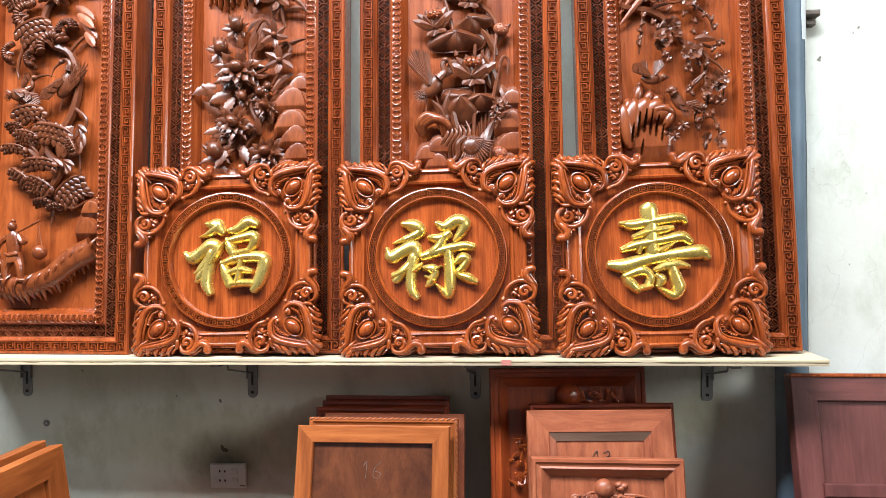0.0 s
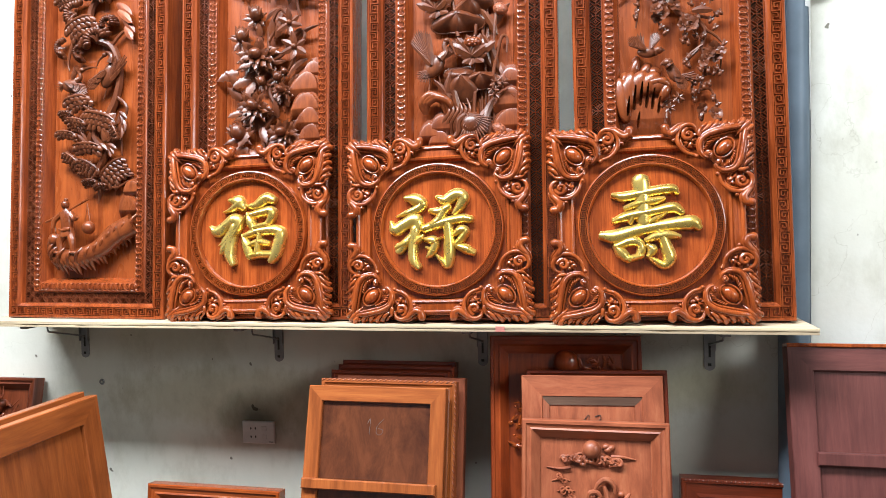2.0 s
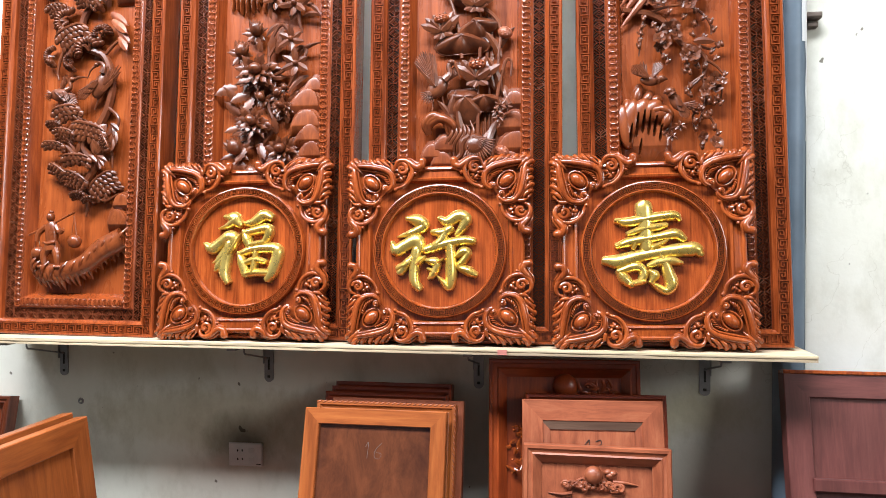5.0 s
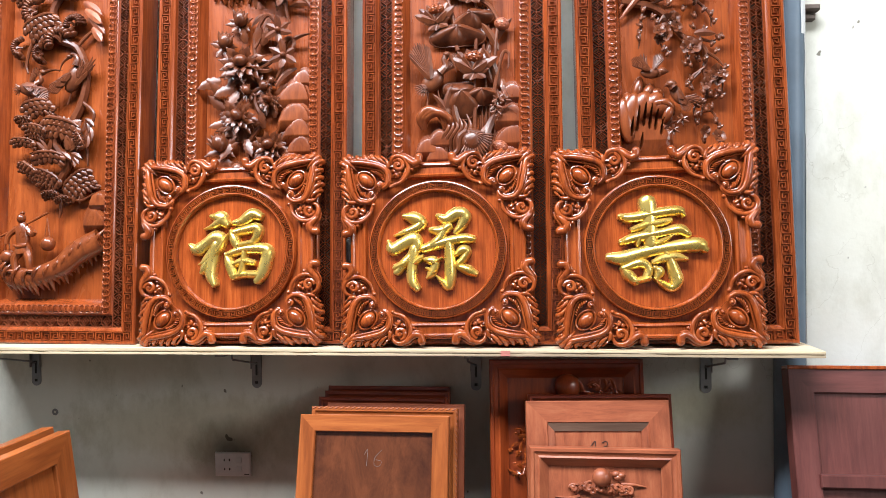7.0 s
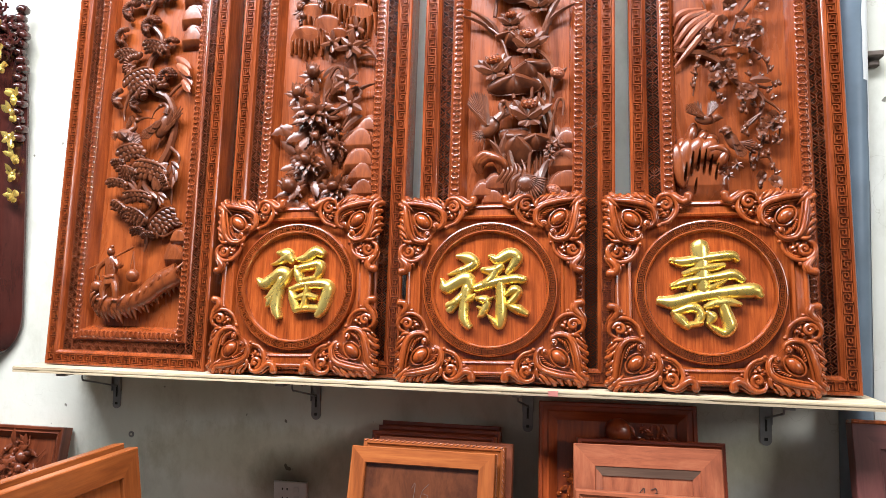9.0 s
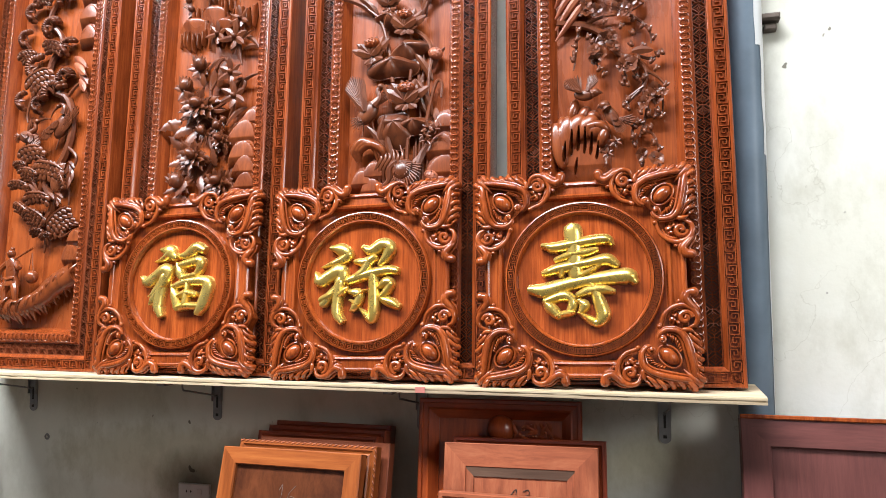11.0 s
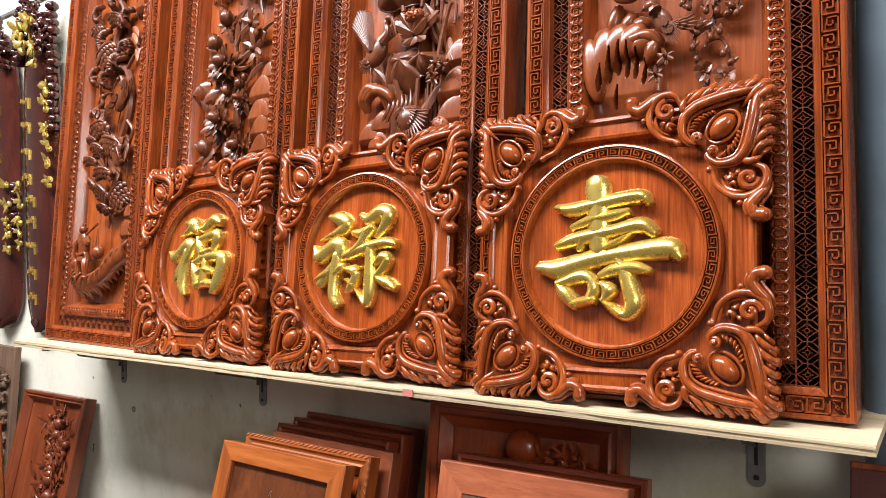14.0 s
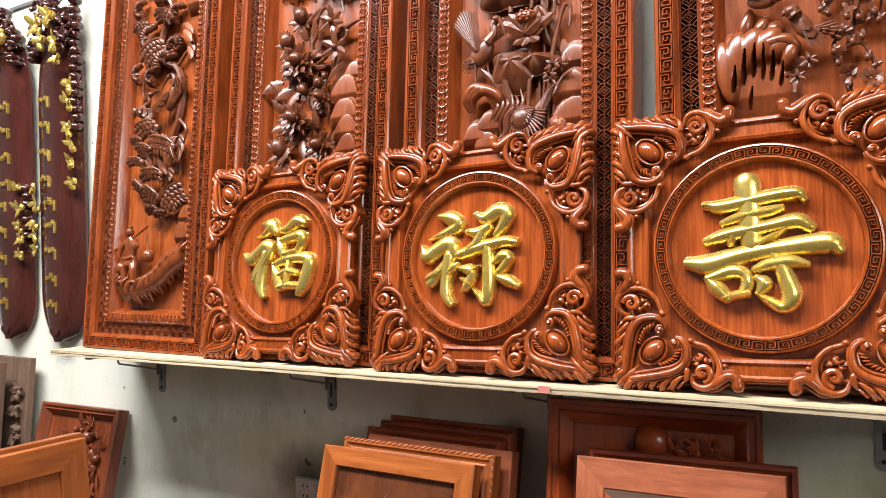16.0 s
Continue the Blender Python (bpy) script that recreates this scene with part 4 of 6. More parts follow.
def couplet(x, side, seed):
    """A long bowed board: a dark carved crown, gilt leaves down one edge and gilt writing."""
    c = thing("couplet_board", "dark red lacquered couplet board with gilded leaves and writing", "couplet board", pose(x, WALL - 0.004, 1.185, 1.0, 0, 0), "couplet boards on the wall")
    rng = random.Random(seed)
    s = Shape()
    n, m = 56, 12
    for i in range(n + 1):
        t = i / n
        z = 1.2 * t
        half = 0.142
        if t < 0.14:
            half *= max(0.03, 1 - (1 - t / 0.14) ** 2.2) ** 0.5
        elif t > 0.72:
            half *= max(0.0, 1 - ((t - 0.72) / 0.3) ** 2.2) ** 0.5
        for k in range(m + 1):
            e = -1 + 2 * k / m
            s.v.append((half * e, z, 0.012 + 0.04 * (1 - e * e)))
        s.v += [(half, z, 0.004), (-half, z, 0.004)]
    q = m + 3
    s.f += [(i * q + k, i * q + (k + 1) % q, (i + 1) * q + (k + 1) % q, (i + 1) * q + k) for i in range(n) for k in range(q)]
    s.f += [tuple(range(q)), tuple(range(n * q, n * q + q))]
    part("board", s, LACQUER, c, "bowed dark red lacquer board")
    for k in range(70):
        a, q = rng.uniform(-0.5, math.pi + 0.5), rng.uniform(0.5, 1)
        u, v = 0.12 * q * math.cos(a), 1.13 + 0.165 * q * math.sin(a)
        if rng.random() < 0.45:
            scroll = Shape().ball((u, v, 0.045), rng.uniform(0.012, 0.022), rng.uniform(0.01, 0.018), 0.03, rng.uniform(0, 180), 9, 6)
        else:
            scroll = Shape().tube(spiral(u, v, 0.022, 0.006, rng.uniform(0, 360), rng.choice((-0.8, 0.8)), 0.05, 0.068, 10), [0.004, 0.008, 0.004], 6)
        part("carved_scroll", scroll, LACQUER, c)
    for k in range(16 if side > 0 else 0):
        z = 0.78 + 0.46 * k / 15
        part("carved_rib", Shape().ball((side * (0.122 + 0.008 * math.sin(k * 1.7)), z, 0.024), 0.022, 0.019, 0.026, 20 * math.sin(k), 9, 6), LACQUER, c)
    for k in range(7 if side < 0 else 0):
        z = 0.4 + 0.03 * k
        part("carved_rib", Shape().ball((-side * (0.122 + 0.008 * math.sin(k * 1.7)), z, 0.024), 0.02, 0.018, 0.026, 20 * math.sin(k), 9, 6), LACQUER, c)

    def cluster(name, u, v, r, w, n):
        g = Shape()
        leafy(g, rng, u, v, w, r, n)
        for e in range(3):
            g.ball((u + rng.uniform(-0.5, 0.5) * r, v + rng.uniform(-0.9, 0.2) * r, w + 0.004), r * 0.3, r * 0.42, r * 0.3, rng.uniform(-30, 30), 9, 6)
        part(name, g, GOLD, c)
    for u, v, r in ((0.05, 1.19, 0.045), (-0.03, 1.17, 0.045), (0.0, 1.11, 0.04), (side * 0.075, 1.09, 0.04), (side * 0.09, 1.03, 0.032)):
        cluster("gilt_leaf", u, v, r, 0.072, 6)
    v = 0.93
    while v > 0.52:
        cluster("gilt_leaf", side * (0.12 + rng.uniform(-0.015, 0.01)), v, rng.uniform(0.026, 0.038), 0.046, 5)
        v -= rng.uniform(0.06, 0.1)
    v = 0.58
    while v > 0.3:
        cluster("gilt_leaf", -side * (0.115 + rng.uniform(-0.015, 0.01)), v, rng.uniform(0.026, 0.036), 0.046, 5)
        v -= rng.uniform(0.05, 0.08)
    for k in range(9):
        z = 0.14 + 0.095 * k + rng.uniform(-0.01, 0.01)
        t = Shape()
        o = -side * 0.03 * (k > 4) - 0.01
        for j in range(3):
            a, b = o - 0.022 + 0.018 * j + rng.uniform(-0.004, 0.004), rng.uniform(-0.008, 0.008)
            t.box(a - 0.007, a + 0.007, z + b - 0.0055, z + b - 0.001, 0.046, 0.061, 0.0018)
            t.box(a - 0.0025, a + 0.0025, z + b - 0.009, z + b + 0.009, 0.046, 0.061, 0.0018)
        t.box(o + 0.026, o + 0.0295, z - 0.034, z + 0.006, 0.046, 0.059, 0.0012)
        part("writing_bars", t, GOLD, c, "gilt raised bars of writing", False)
    f = Shape()
    for k in range(9):
        f.leaf((0.0, 0.05, 0.05), 200 + 140 * k / 8, 0.032, 0.016, 0.2)
    part("foot_leaf", f, LACQUER, c, "carved leaf at the foot")
    return c


couplet(-2.372, -1, 3)
couplet(-2.045, 1, 8)

# darker carved boards higher up, hung over the ribbed sheeting
for x, seed in ((-3.03, 5), (-3.4, 6)):
    rng = random.Random(seed)
    c = thing("hanging_carving", "dark red-brown carved board hung above the wall", "carved board", pose(x, WALL - 0.02, 2.56), "dark carved boards hung high")
    part("board", Shape().box(-0.11, 0.11, 0.04, 1.3, 0, 0.03, 0.008), LACQUER, c, "dark board", False)
    d = Shape()
    for k in range(60):
        d.ball((rng.uniform(-0.1, 0.1), rng.uniform(0.02, 1.3), 0.03), rng.uniform(0.015, 0.03), rng.uniform(0.015, 0.04), 0.025, rng.uniform(0, 180), 8, 5)
        d.leaf((rng.uniform(-0.1, 0.1), rng.uniform(0.05, 1.28), 0.04), rng.uniform(0, 360), 0.05, 0.03, 0.5)
    part("carving", d, LACQUER, c, "dense carved foliage")


# ---- framed boards leaning under the shelf ----
def rail_part(name, c0, c1, prof, mat, parent, across):
    """One mitred rail between two corners; a level rail is turned so that its grain runs along it."""
    n = len(prof)
    s = Shape()
    for su, sv, iu, iv in (c0, c1):
        s.v += [(su + iu * d, sv + iv * d, w) for d, w in prof]
    s.f += [(i, n + i, n + (i + 1) % n, (i + 1) % n) for i in range(n)] + [tuple(range(n)), tuple(range(n, 2 * n))]
    if across:
        s.v = [(-v, u, w) for u, v, w in s.v]
    ob = part(name, s, mat, parent, "", False)
    if across:
        ob.rotation_euler = (0, radians(90), 0)
    return ob


def framed(name, label, m, wide, high, thick, rail, frame_mat, fill_mat, profile="flat", group=""):
    """A framed board with mitred rails and a sunk filling; its foot is at the origin."""
    p = thing(name, label, "framed panel", m, group)
    h, t = wide / 2, thick
    if profile == "flat":
        prof = [(0, 0), (0, t - 0.002), (0.002, t), (rail - 0.002, t), (rail, t - 0.003), (rail, 0)]
    else:
        prof = [(0, 0), (0, t - 0.004), (0.003, t), (0.010, t), (0.013, t - 0.004), (rail * 0.45, t - 0.006), (rail * 0.55, t - 0.003), (rail * 0.62, t - 0.006), (rail * 0.95, t - 0.02), (rail, t - 0.022), (rail, 0)]
    corners = ((-h, 0, 1, 1), (h, 0, -1, 1), (h, high, -1, -1), (-h, high, 1, -1))
    for k in range(4):
        rail_part(("bottom_rail", "stile", "top_rail", "stile")[k], corners[k], corners[(k + 1) % 4], prof, frame_mat, p, k % 2 == 0)
    part("filling", Shape().box(-h + rail - 0.004, h - rail + 0.004, rail - 0.004, high - rail + 0.004, 0.004, t - 0.011 if profile == "flat" else t - 0.026), fill_mat, p, "", False)
    return p


def lean_to(x, y_top, z_top, slope, yaw=0):
    """The pose of a board whose back top edge is at (x, y_top, z_top); slope is degrees from upright. Returns pose and height."""
    high = z_top / math.cos(radians(slope))
    return pose(x, y_top - z_top * math.tan(radians(slope)), 0, -slope, 0, yaw), high


# stack of five under the shelf
m, high = lean_to(-0.36, 1.775, 1.024, 16)
a = framed("framed_panel", "orange framed panel with a dark inset and a pencilled number", m, 0.385, high, 0.032, 0.042, ORANGE, DARKPLY, "flat", "stack of framed panels")
part("batten", Shape().box(-0.19, 0.175, high - 0.27, high - 0.243, 0.0315, 0.047, 0.003), ORANGE, a, "thin cross batten", False)
ink = Shape()
for st in ([(-0.022, 0.028), (-0.014, 0.04), (-0.016, 0.0)], [(0.022, 0.04), (0.006, 0.022), (0.004, 0.004), (0.016, 0.0), (0.022, 0.012), (0.008, 0.016)]):
    ink.tube([(u, v + high - 0.125, 0.0215) for u, v in spline(st, 5)], 0.0005, 5)
part("pen_number", ink, BROWNPAPER, a, "hand-written number 16")
m, high = lean_to(-0.345, 1.832, 1.031, 15)
b = framed("framed_panel", "orange framed panel with a rope-carved edge", m, 0.39, high, 0.034, 0.042, ORANGE, RED, "moulded", "stack of framed panels")
rope = Shape()
for i in range(26):
    u = -0.187 + 0.0149 * i
    rope.ball((u, high - 0.003, 0.032), 0.0085, 0.0028, 0.004, 30, 8, 5)
for i in range(70):
    rope.ball((0.192, high - 0.01 - 0.0149 * i, 0.03), 0.0028, 0.0085, 0.005, 25, 8, 5)
part("rope_edge", rope, SALMON, b, "rope-twist carved edge")
m, high = lean_to(-0.325, 1.893, 1.028, 14)
framed("framed_panel", "dull red framed panel in the middle of a stack", m, 0.375, high, 0.036, 0.05, SALMON, SALMON, "flat", "stack of framed panels")
for x, y, z in ((-0.372, 1.945, 1.032), (-0.368, 1.995, 1.038), (-0.372, 2.045, 1.042)):
    m, high = lean_to(x, y, z, 14)
    framed("framed_panel", "dark red moulded framed panel at the back of a stack", m, 0.36, high, 0.04, 0.05, DARKRED, DARKRED, "moulded", "stack of framed panels")

# board with the pencilled 13, and the carved one before it
m, high = lean_to(0.222, 1.85, 1.053, 13, 4)
c = framed("framed_panel", "salmon-brown framed panel with a grey inner edge and handwritten number", m, 0.364, high, 0.035, 0.055, SALMON, SALMON, "flat", "framed panels below the shelf")
corners = ((-0.136, 0.05, 1, 1), (0.136, 0.05, -1, 1), (0.136, high - 0.05, -1, -1), (-0.136, high - 0.05, 1, -1))
for k in range(4):
    rail_part("bevel", corners[k], corners[(k + 1) % 4], [(0, 0.02), (0, 0.0285), (0.002, 0.034), (0.026, 0.027), (0.026, 0.02)], SALMON if k % 2 else RAW, c, k % 2 == 0)
ink = Shape()
for st in ([(-0.024, 0.016), (-0.008, 0.034), (-0.012, 0.0)], [(0.008, 0.03), (0.02, 0.034), (0.022, 0.024), (0.012, 0.018), (0.024, 0.01), (0.018, -0.001), (0.006, 0.003)]):
    ink.tube([(u, v + high - 0.135, 0.0255) for u, v in spline(st, 5)], 0.0009, 5)
part("pen_number", ink, BLACK, c, "hand-written number 13")
m, high = lean_to(0.232, 1.895, 1.06, 12, 4)
framed("framed_panel", "dark red moulded framed panel leaning on the wall", m, 0.372, high, 0.034, 0.05, DARKRED, DARKRED, "moulded", "framed panels below the shelf")
m, high = lean_to(0.214, 1.762, 0.958, 12)
carved = framed("carved_framed_panel", "salmon-brown framed panel carved with a sun, clouds and a flowing character", m, 0.362, high, 0.042, 0.045, SALMON, SALMON, "moulded", "framed panels below the shelf")
HC = high
m, high = lean_to(0.143, 1.965, 1.142, 8, 4)
tall = framed("carved_framed_panel", "tall dark red framed panel carved with a sun and blossom branches", m, 0.415, high, 0.05, 0.05, DEEPRED, DEEPRED, "moulded", "framed panels below the shelf")
HT = high

# purple board, its back outwards, at the far end of the shelf
m, high = lean_to(1.132, 1.942, 1.122, 13, 0)
p = framed("framed_panel", "purple-brown stained framed board with a cross rail", m, 0.86, high, 0.045, 0.062, PURPLE, PURPLE, "flat", "framed panels below the shelf")
part("cross_rail", Shape().box(-0.375, 0.375, high - 0.295, high - 0.262, 0.034, 0.055, 0.003), PURPLE, p, "cross rail", False)
part("top_edge", Shape().box(-0.43, 0.43, high - 0.002, high + 0.008, 0.004, 0.05, 0.002), RED, p, "orange-red raw top edge", False)

# dark low frame standing by the wall
m, high = lean_to(0.76, 2.05, 0.73, 4)
low = framed("carved_framed_panel", "low dark red moulded frame with a rope edge beside the wall", m, 0.62, high, 0.05, 0.09, DARKRED, DARKRED, "moulded", "framed panels below the shelf")
rope = Shape()
for i in range(50):
    rope.ball((-0.3 + 0.0122 * i, high - 0.004, 0.046), 0.008, 0.004, 0.005, 35, 8, 5)
part("rope_edge", rope, DARKRED, low, "rope-twist edge")

# low moulded frame beside the socket
m, high = lean_to(-0.982, 1.99, 0.638, 8)
framed("framed_panel", "red-brown moulded empty frame leaning low on the wall", m, 0.462, high, 0.045, 0.055, RED, DARKRED, "moulded", "framed panels below the shelf")

# small carved panel by the wall
m, high = lean_to(-1.889, 2.05, 0.955, 13, 2)
small = framed("carved_framed_panel", "red-brown framed panel carved with hanging fruit, leaning on the wall", m, 0.425, high, 0.045, 0.04, SHADYRED, SHADYRED, "moulded", "framed panels below the shelf")
HS = high

# pair of orange boards that stand edge-on to the wall
for x, y, lab in ((-0.887, 1.049, "pale orange framed board standing square to the wall"), (-0.945, 1.075, "pale orange framed board leaning behind another board")):
    o = framed("framed_panel", lab, pose(x, y, 0, -7, 0, 90), 0.8, 1.07, 0.03, 0.06, ORANGE, ORANGE, "flat", "orange framed boards")
    part("batten", Shape().box(-0.39, 0.39, 0.77, 0.8, 0.029, 0.045, 0.003), ORANGE, o, "thin cross batten", False)

# raw brown boards in a row, not yet finished
BOARDS = []
for wide, right, y, z in ((0.5, -2.26, 1.81, 1.09), (0.33, -2.245, 1.885, 1.10), (0.27, -2.255, 1.955, 1.105), (0.37, -2.2, 2.035, 1.115)):
    m, high = lean_to(right - wide / 2, y, z, 4, -2)
    bd = thing("raw_board", "raw brown wooden board with half-carved flowers", "board", m, "raw boards leaning on the wall")
    part("plank", Shape().box(-wide / 2, wide / 2, 0, high, 0, 0.024, 0.002), RAW, bd, "unfinished brown plank", False)
    BOARDS.append((bd, wide, high))


# ---- relief carving on the four tall panels ----
W0 = BOARD


def carve(panel, name, shape, u, v, mat=None, w=0.0, label=""):
    ob = part(name, shape, mat or RELIEF, panel, label)
    ob.location = (u, -(W0 + w), v)
    return ob


def branch(panel, pts, radii, mat=None, name="branch", w=0.012):
    s = Shape()
    s.tube([(q[0], q[1], w + (q[2] if len(q) > 2 else 0)) for q in spline(pts, 7)], radii, 7)
    return carve(panel, name, s, 0, 0, mat)


def ragged(s, at, way, length, width, lift=0.3, curl=0.0, teeth=3, thick=0.0016, ridge=0.3):
    """A petal or leaf with a toothed outline: it narrows and swells again towards a pointed tip."""
    a = radians(way)
    d, g = Vector((math.cos(a), math.sin(a), 0)), Vector((-math.sin(a), math.cos(a), 0))
    c, f = [], []
    n = teeth * 3
    for i in range(n + 1):
        t = i / n
        half = width * 0.5 * max(0.04, math.sin(math.pi * min(1.0, 0.1 + 0.9 * t)) ** 0.7) * (1.12 - 0.34 * (i % 3) / 2 * (0 < i < n))
        mid = Vector(at) + d * (length * t) + g * (curl * length * t * t) + Vector((0, 0, length * (lift * t - 0.5 * abs(lift) * t * t)))
        for e in (-1, -0.5, 0, 0.5, 1):
            c.append(mid + g * (half * e) - d * (0.16 * length * abs(e) * t / teeth * 2) + Vector((0, 0, -ridge * half * abs(e) + thick)))
        c.append(mid + Vector((0, 0, -ridge * half - 2 * thick)))
    for i in range(n):
        b = i * 6
        f += [(b + k, b + k + 1, b + 7 + k, b + 6 + k) for k in range(4)]
        f += [(b + 4, b + 5, b + 11, b + 10), (b + 5, b, b + 6, b + 11)]
    return s.add(c, f)


def flower(panel, name, shapes, u, v, w=0.0, piece="petal"):
    """A carved flower: its heart, with each petal a piece of its own."""
    ob = carve(panel, name, shapes[0], u, v, None, w)
    for t in shapes[1:]:
        part(piece, t, RELIEF, ob)
    return ob


def flower_peony(r, rng, tip=0):
    """A full peony seen from in front and above: a closed heart in a bowl of toothed petals; the lower skirt is wide."""
    out = [Shape().ball((0, 0.08 * r, 0.04), r * 0.34, r * 0.27, 0.018, tip, 14, 8)]
    for n, k, lift, w, lo, hi in ((11, 1.25, 0.15, 0.004, 150, 390), (9, 1.0, 0.45, 0.014, 140, 400), (10, 0.8, 0.8, 0.020, 0, 360), (8, 0.55, 1.2, 0.028, 0, 360)):
        for i in range(n):
            a = lo + (hi - lo) * (i + 0.5) / n + rng.uniform(-9, 9) + tip
            out.append(ragged(Shape(), (0.15 * r * math.cos(radians(a)), 0.12 * r * math.sin(radians(a)), w), a, r * k * rng.uniform(0.8, 1.1), r * k * rng.uniform(0.42, 0.56), lift * rng.uniform(0.8, 1.2), rng.uniform(-0.25, 0.25), 3))
    for i in range(7):
        a = radians(51.4 * i + tip)
        out.append(Shape().leaf((0.3 * r * math.cos(a), 0.08 * r + 0.22 * r * math.sin(a), 0.044), 51.4 * i + tip + 180, r * 0.36, r * 0.26, 0.55, 0, 0.8, 0.4, 0.0014, 5))
    return out


def flower_bud(r, rng, way=90):
    """A swelling bud over a fan of toothed sepals."""
    out = [Shape().ball((0, 0, 0.02), r * 0.58, r * 0.48, r * 0.5, way, 14, 9)]
    for k in range(5):
        out.append(Shape().leaf((-0.35 * r * math.cos(radians(way)), -0.35 * r * math.sin(radians(way)), 0.022), way + (k - 2) * 24, r * 0.95, r * 0.34, 0.5, (k - 2) * -0.12, 0.8, 0.35))
    for k in range(6):
        out.append(ragged(Shape(), (-0.3 * r * math.cos(radians(way)), -0.3 * r * math.sin(radians(way)), 0.008), way + 180 + (k - 2.5) * 44 + rng.uniform(-8, 8), r * rng.uniform(0.9, 1.25), r * 0.46, 0.3, rng.uniform(-0.25, 0.25), 3))
    return out


def flower_lotus(panel, r, u, v, tilt=0, w=0.012):
    """A lotus from the side: a bowl of pointed petals round a seeded heart, paler for its highlights, with drooping
    petals below.
    """
    out = []
    for a, k, h, l in ((90, 0.95, 0.004, 0.1), (62, 1.0, 0.008, 0.15), (118, 1.0, 0.008, 0.15), (38, 1.08, 0.012, 0.2), (142, 1.08, 0.012, 0.2), (16, 1.12, 0.018, 0.2), (164, 1.12, 0.018, 0.2)):
        out.append(Shape().leaf((0, -0.2 * r, h), a + tilt, r * k, r * 0.46, l, (0.16 if a < 90 else -0.16) * (a != 90), 0.7, 0.35, 0.002))
    for a in (-58, -20, 200, 238, 272):
        out.append(Shape().leaf((0, -0.22 * r, 0.016), a + tilt, r * (0.62 if a != 272 else 0.5), r * 0.38, 0.5, 0.3 if a < 0 else -0.3, 0.7, 0.4, 0.002))
    for a in (28, 60, 90, 120, 152):
        out.append(Shape().leaf((0.5 * r * math.cos(radians(a + 90)) * 0.2, -0.28 * r, 0.026), a + tilt, r * 0.72, r * 0.44, 0.35, 0, 0.62, 0.5, 0.002))
    ob = flower(panel, "lotus", out, u, v, w)
    heart = Shape().ball((0, 0.3 * r, 0.03), r * 0.42, r * 0.24, 0.014, tilt, 16, 9)
    for k in range(12):
        a, q = k * 2.4, 0.105 * r * math.sqrt(k)
        heart.ball((q * math.cos(a), 0.3 * r + 0.6 * q * math.sin(a), 0.0445 - 6.0 * q * q), r * 0.05, r * 0.042, 0.0022, 0, 7, 4)
    # lighter wood paints the highlights on the heart
    part("seed_heart", heart, PANEL, ob, "seeded heart in paler wood for its highlights")
    return ob


def flower_plum(r, rng):
    """A blossom of five round cupped petals, tipped a little, with a small crown of stamens."""
    o, tip, squash = rng.uniform(0, 72), rng.uniform(0, 6.28), rng.uniform(0.68, 0.95)
    heart = Shape().ball((0, 0, 0.005), r * 0.2, r * 0.2, 0.003, 0, 8, 5)
    for k in range(6):
        a = radians(o + 60 * k)
        heart.tube([(0.1 * r * math.cos(a), 0.1 * r * math.sin(a), 0.005), (0.36 * r * math.cos(a), 0.36 * r * math.sin(a), 0.011)], r * 0.045, 4)
    out = [heart] + [Shape().leaf((0, 0, 0.002), o + 72 * k, r * 1.02, r * 0.98, rng.uniform(0.35, 0.75), rng.uniform(-0.1, 0.1), 0.45, -0.42, 0.0016, 6) for k in range(5)]
    ca, sa = math.cos(tip), math.sin(tip)
    for s in out:
        s.v = [(q * ca - p * sa, q * sa + p * ca, w + 0.35 * q) for q, p, w in [((u * ca + v * sa) * squash, -u * sa + v * ca, w) for u, v, w in s.v]]
    return out


def flower_orchid(r, rng):
    """A lily with six pointed petals that roll back and a short trumpet."""
    o = rng.uniform(20, 40)
    out = [Shape().ball((0, 0, 0.022), r * 0.2, r * 0.2, 0.009)]
    for k in range(6):
        out.append(Shape().leaf((0, 0, 0.014 + 0.003 * (k % 2)), o + 60 * k + rng.uniform(-6, 6), r * rng.uniform(0.95, 1.15) * (1.0 if k % 2 else 0.9), r * 0.46, rng.uniform(0.25, 0.5), rng.uniform(-0.2, 0.2), 0.75, 0.45, 0.002))
    return out


def feathers(at, way, length, spread, n, rows=((1.0, 0.0), (0.66, 0.004), (0.4, 0.008)), wide=0.16, along=0.0, curve=0.08):
    """A wing or tail: rows of narrow overlapping feathers in a fan; along shifts each root in the heading."""
    out = []
    for k, h in rows:
        m = max(3, round(n * (0.55 + 0.45 * k)))
        for i in range(m):
            t = i / (m - 1) - 0.5
            a = radians(way + spread * t)
            q = along * t
            out.append(Shape().leaf((at[0] + q * math.cos(radians(way + 90)), at[1] + q * math.sin(radians(way + 90)), at[2] + h), math.degrees(a), length * k * (1 - 0.35 * abs(t)), length * wide * (0.75 + 0.5 * (1 - k)), 0.1, curve * t, 0.5, 0.55, 0.0012, 6))
    return out


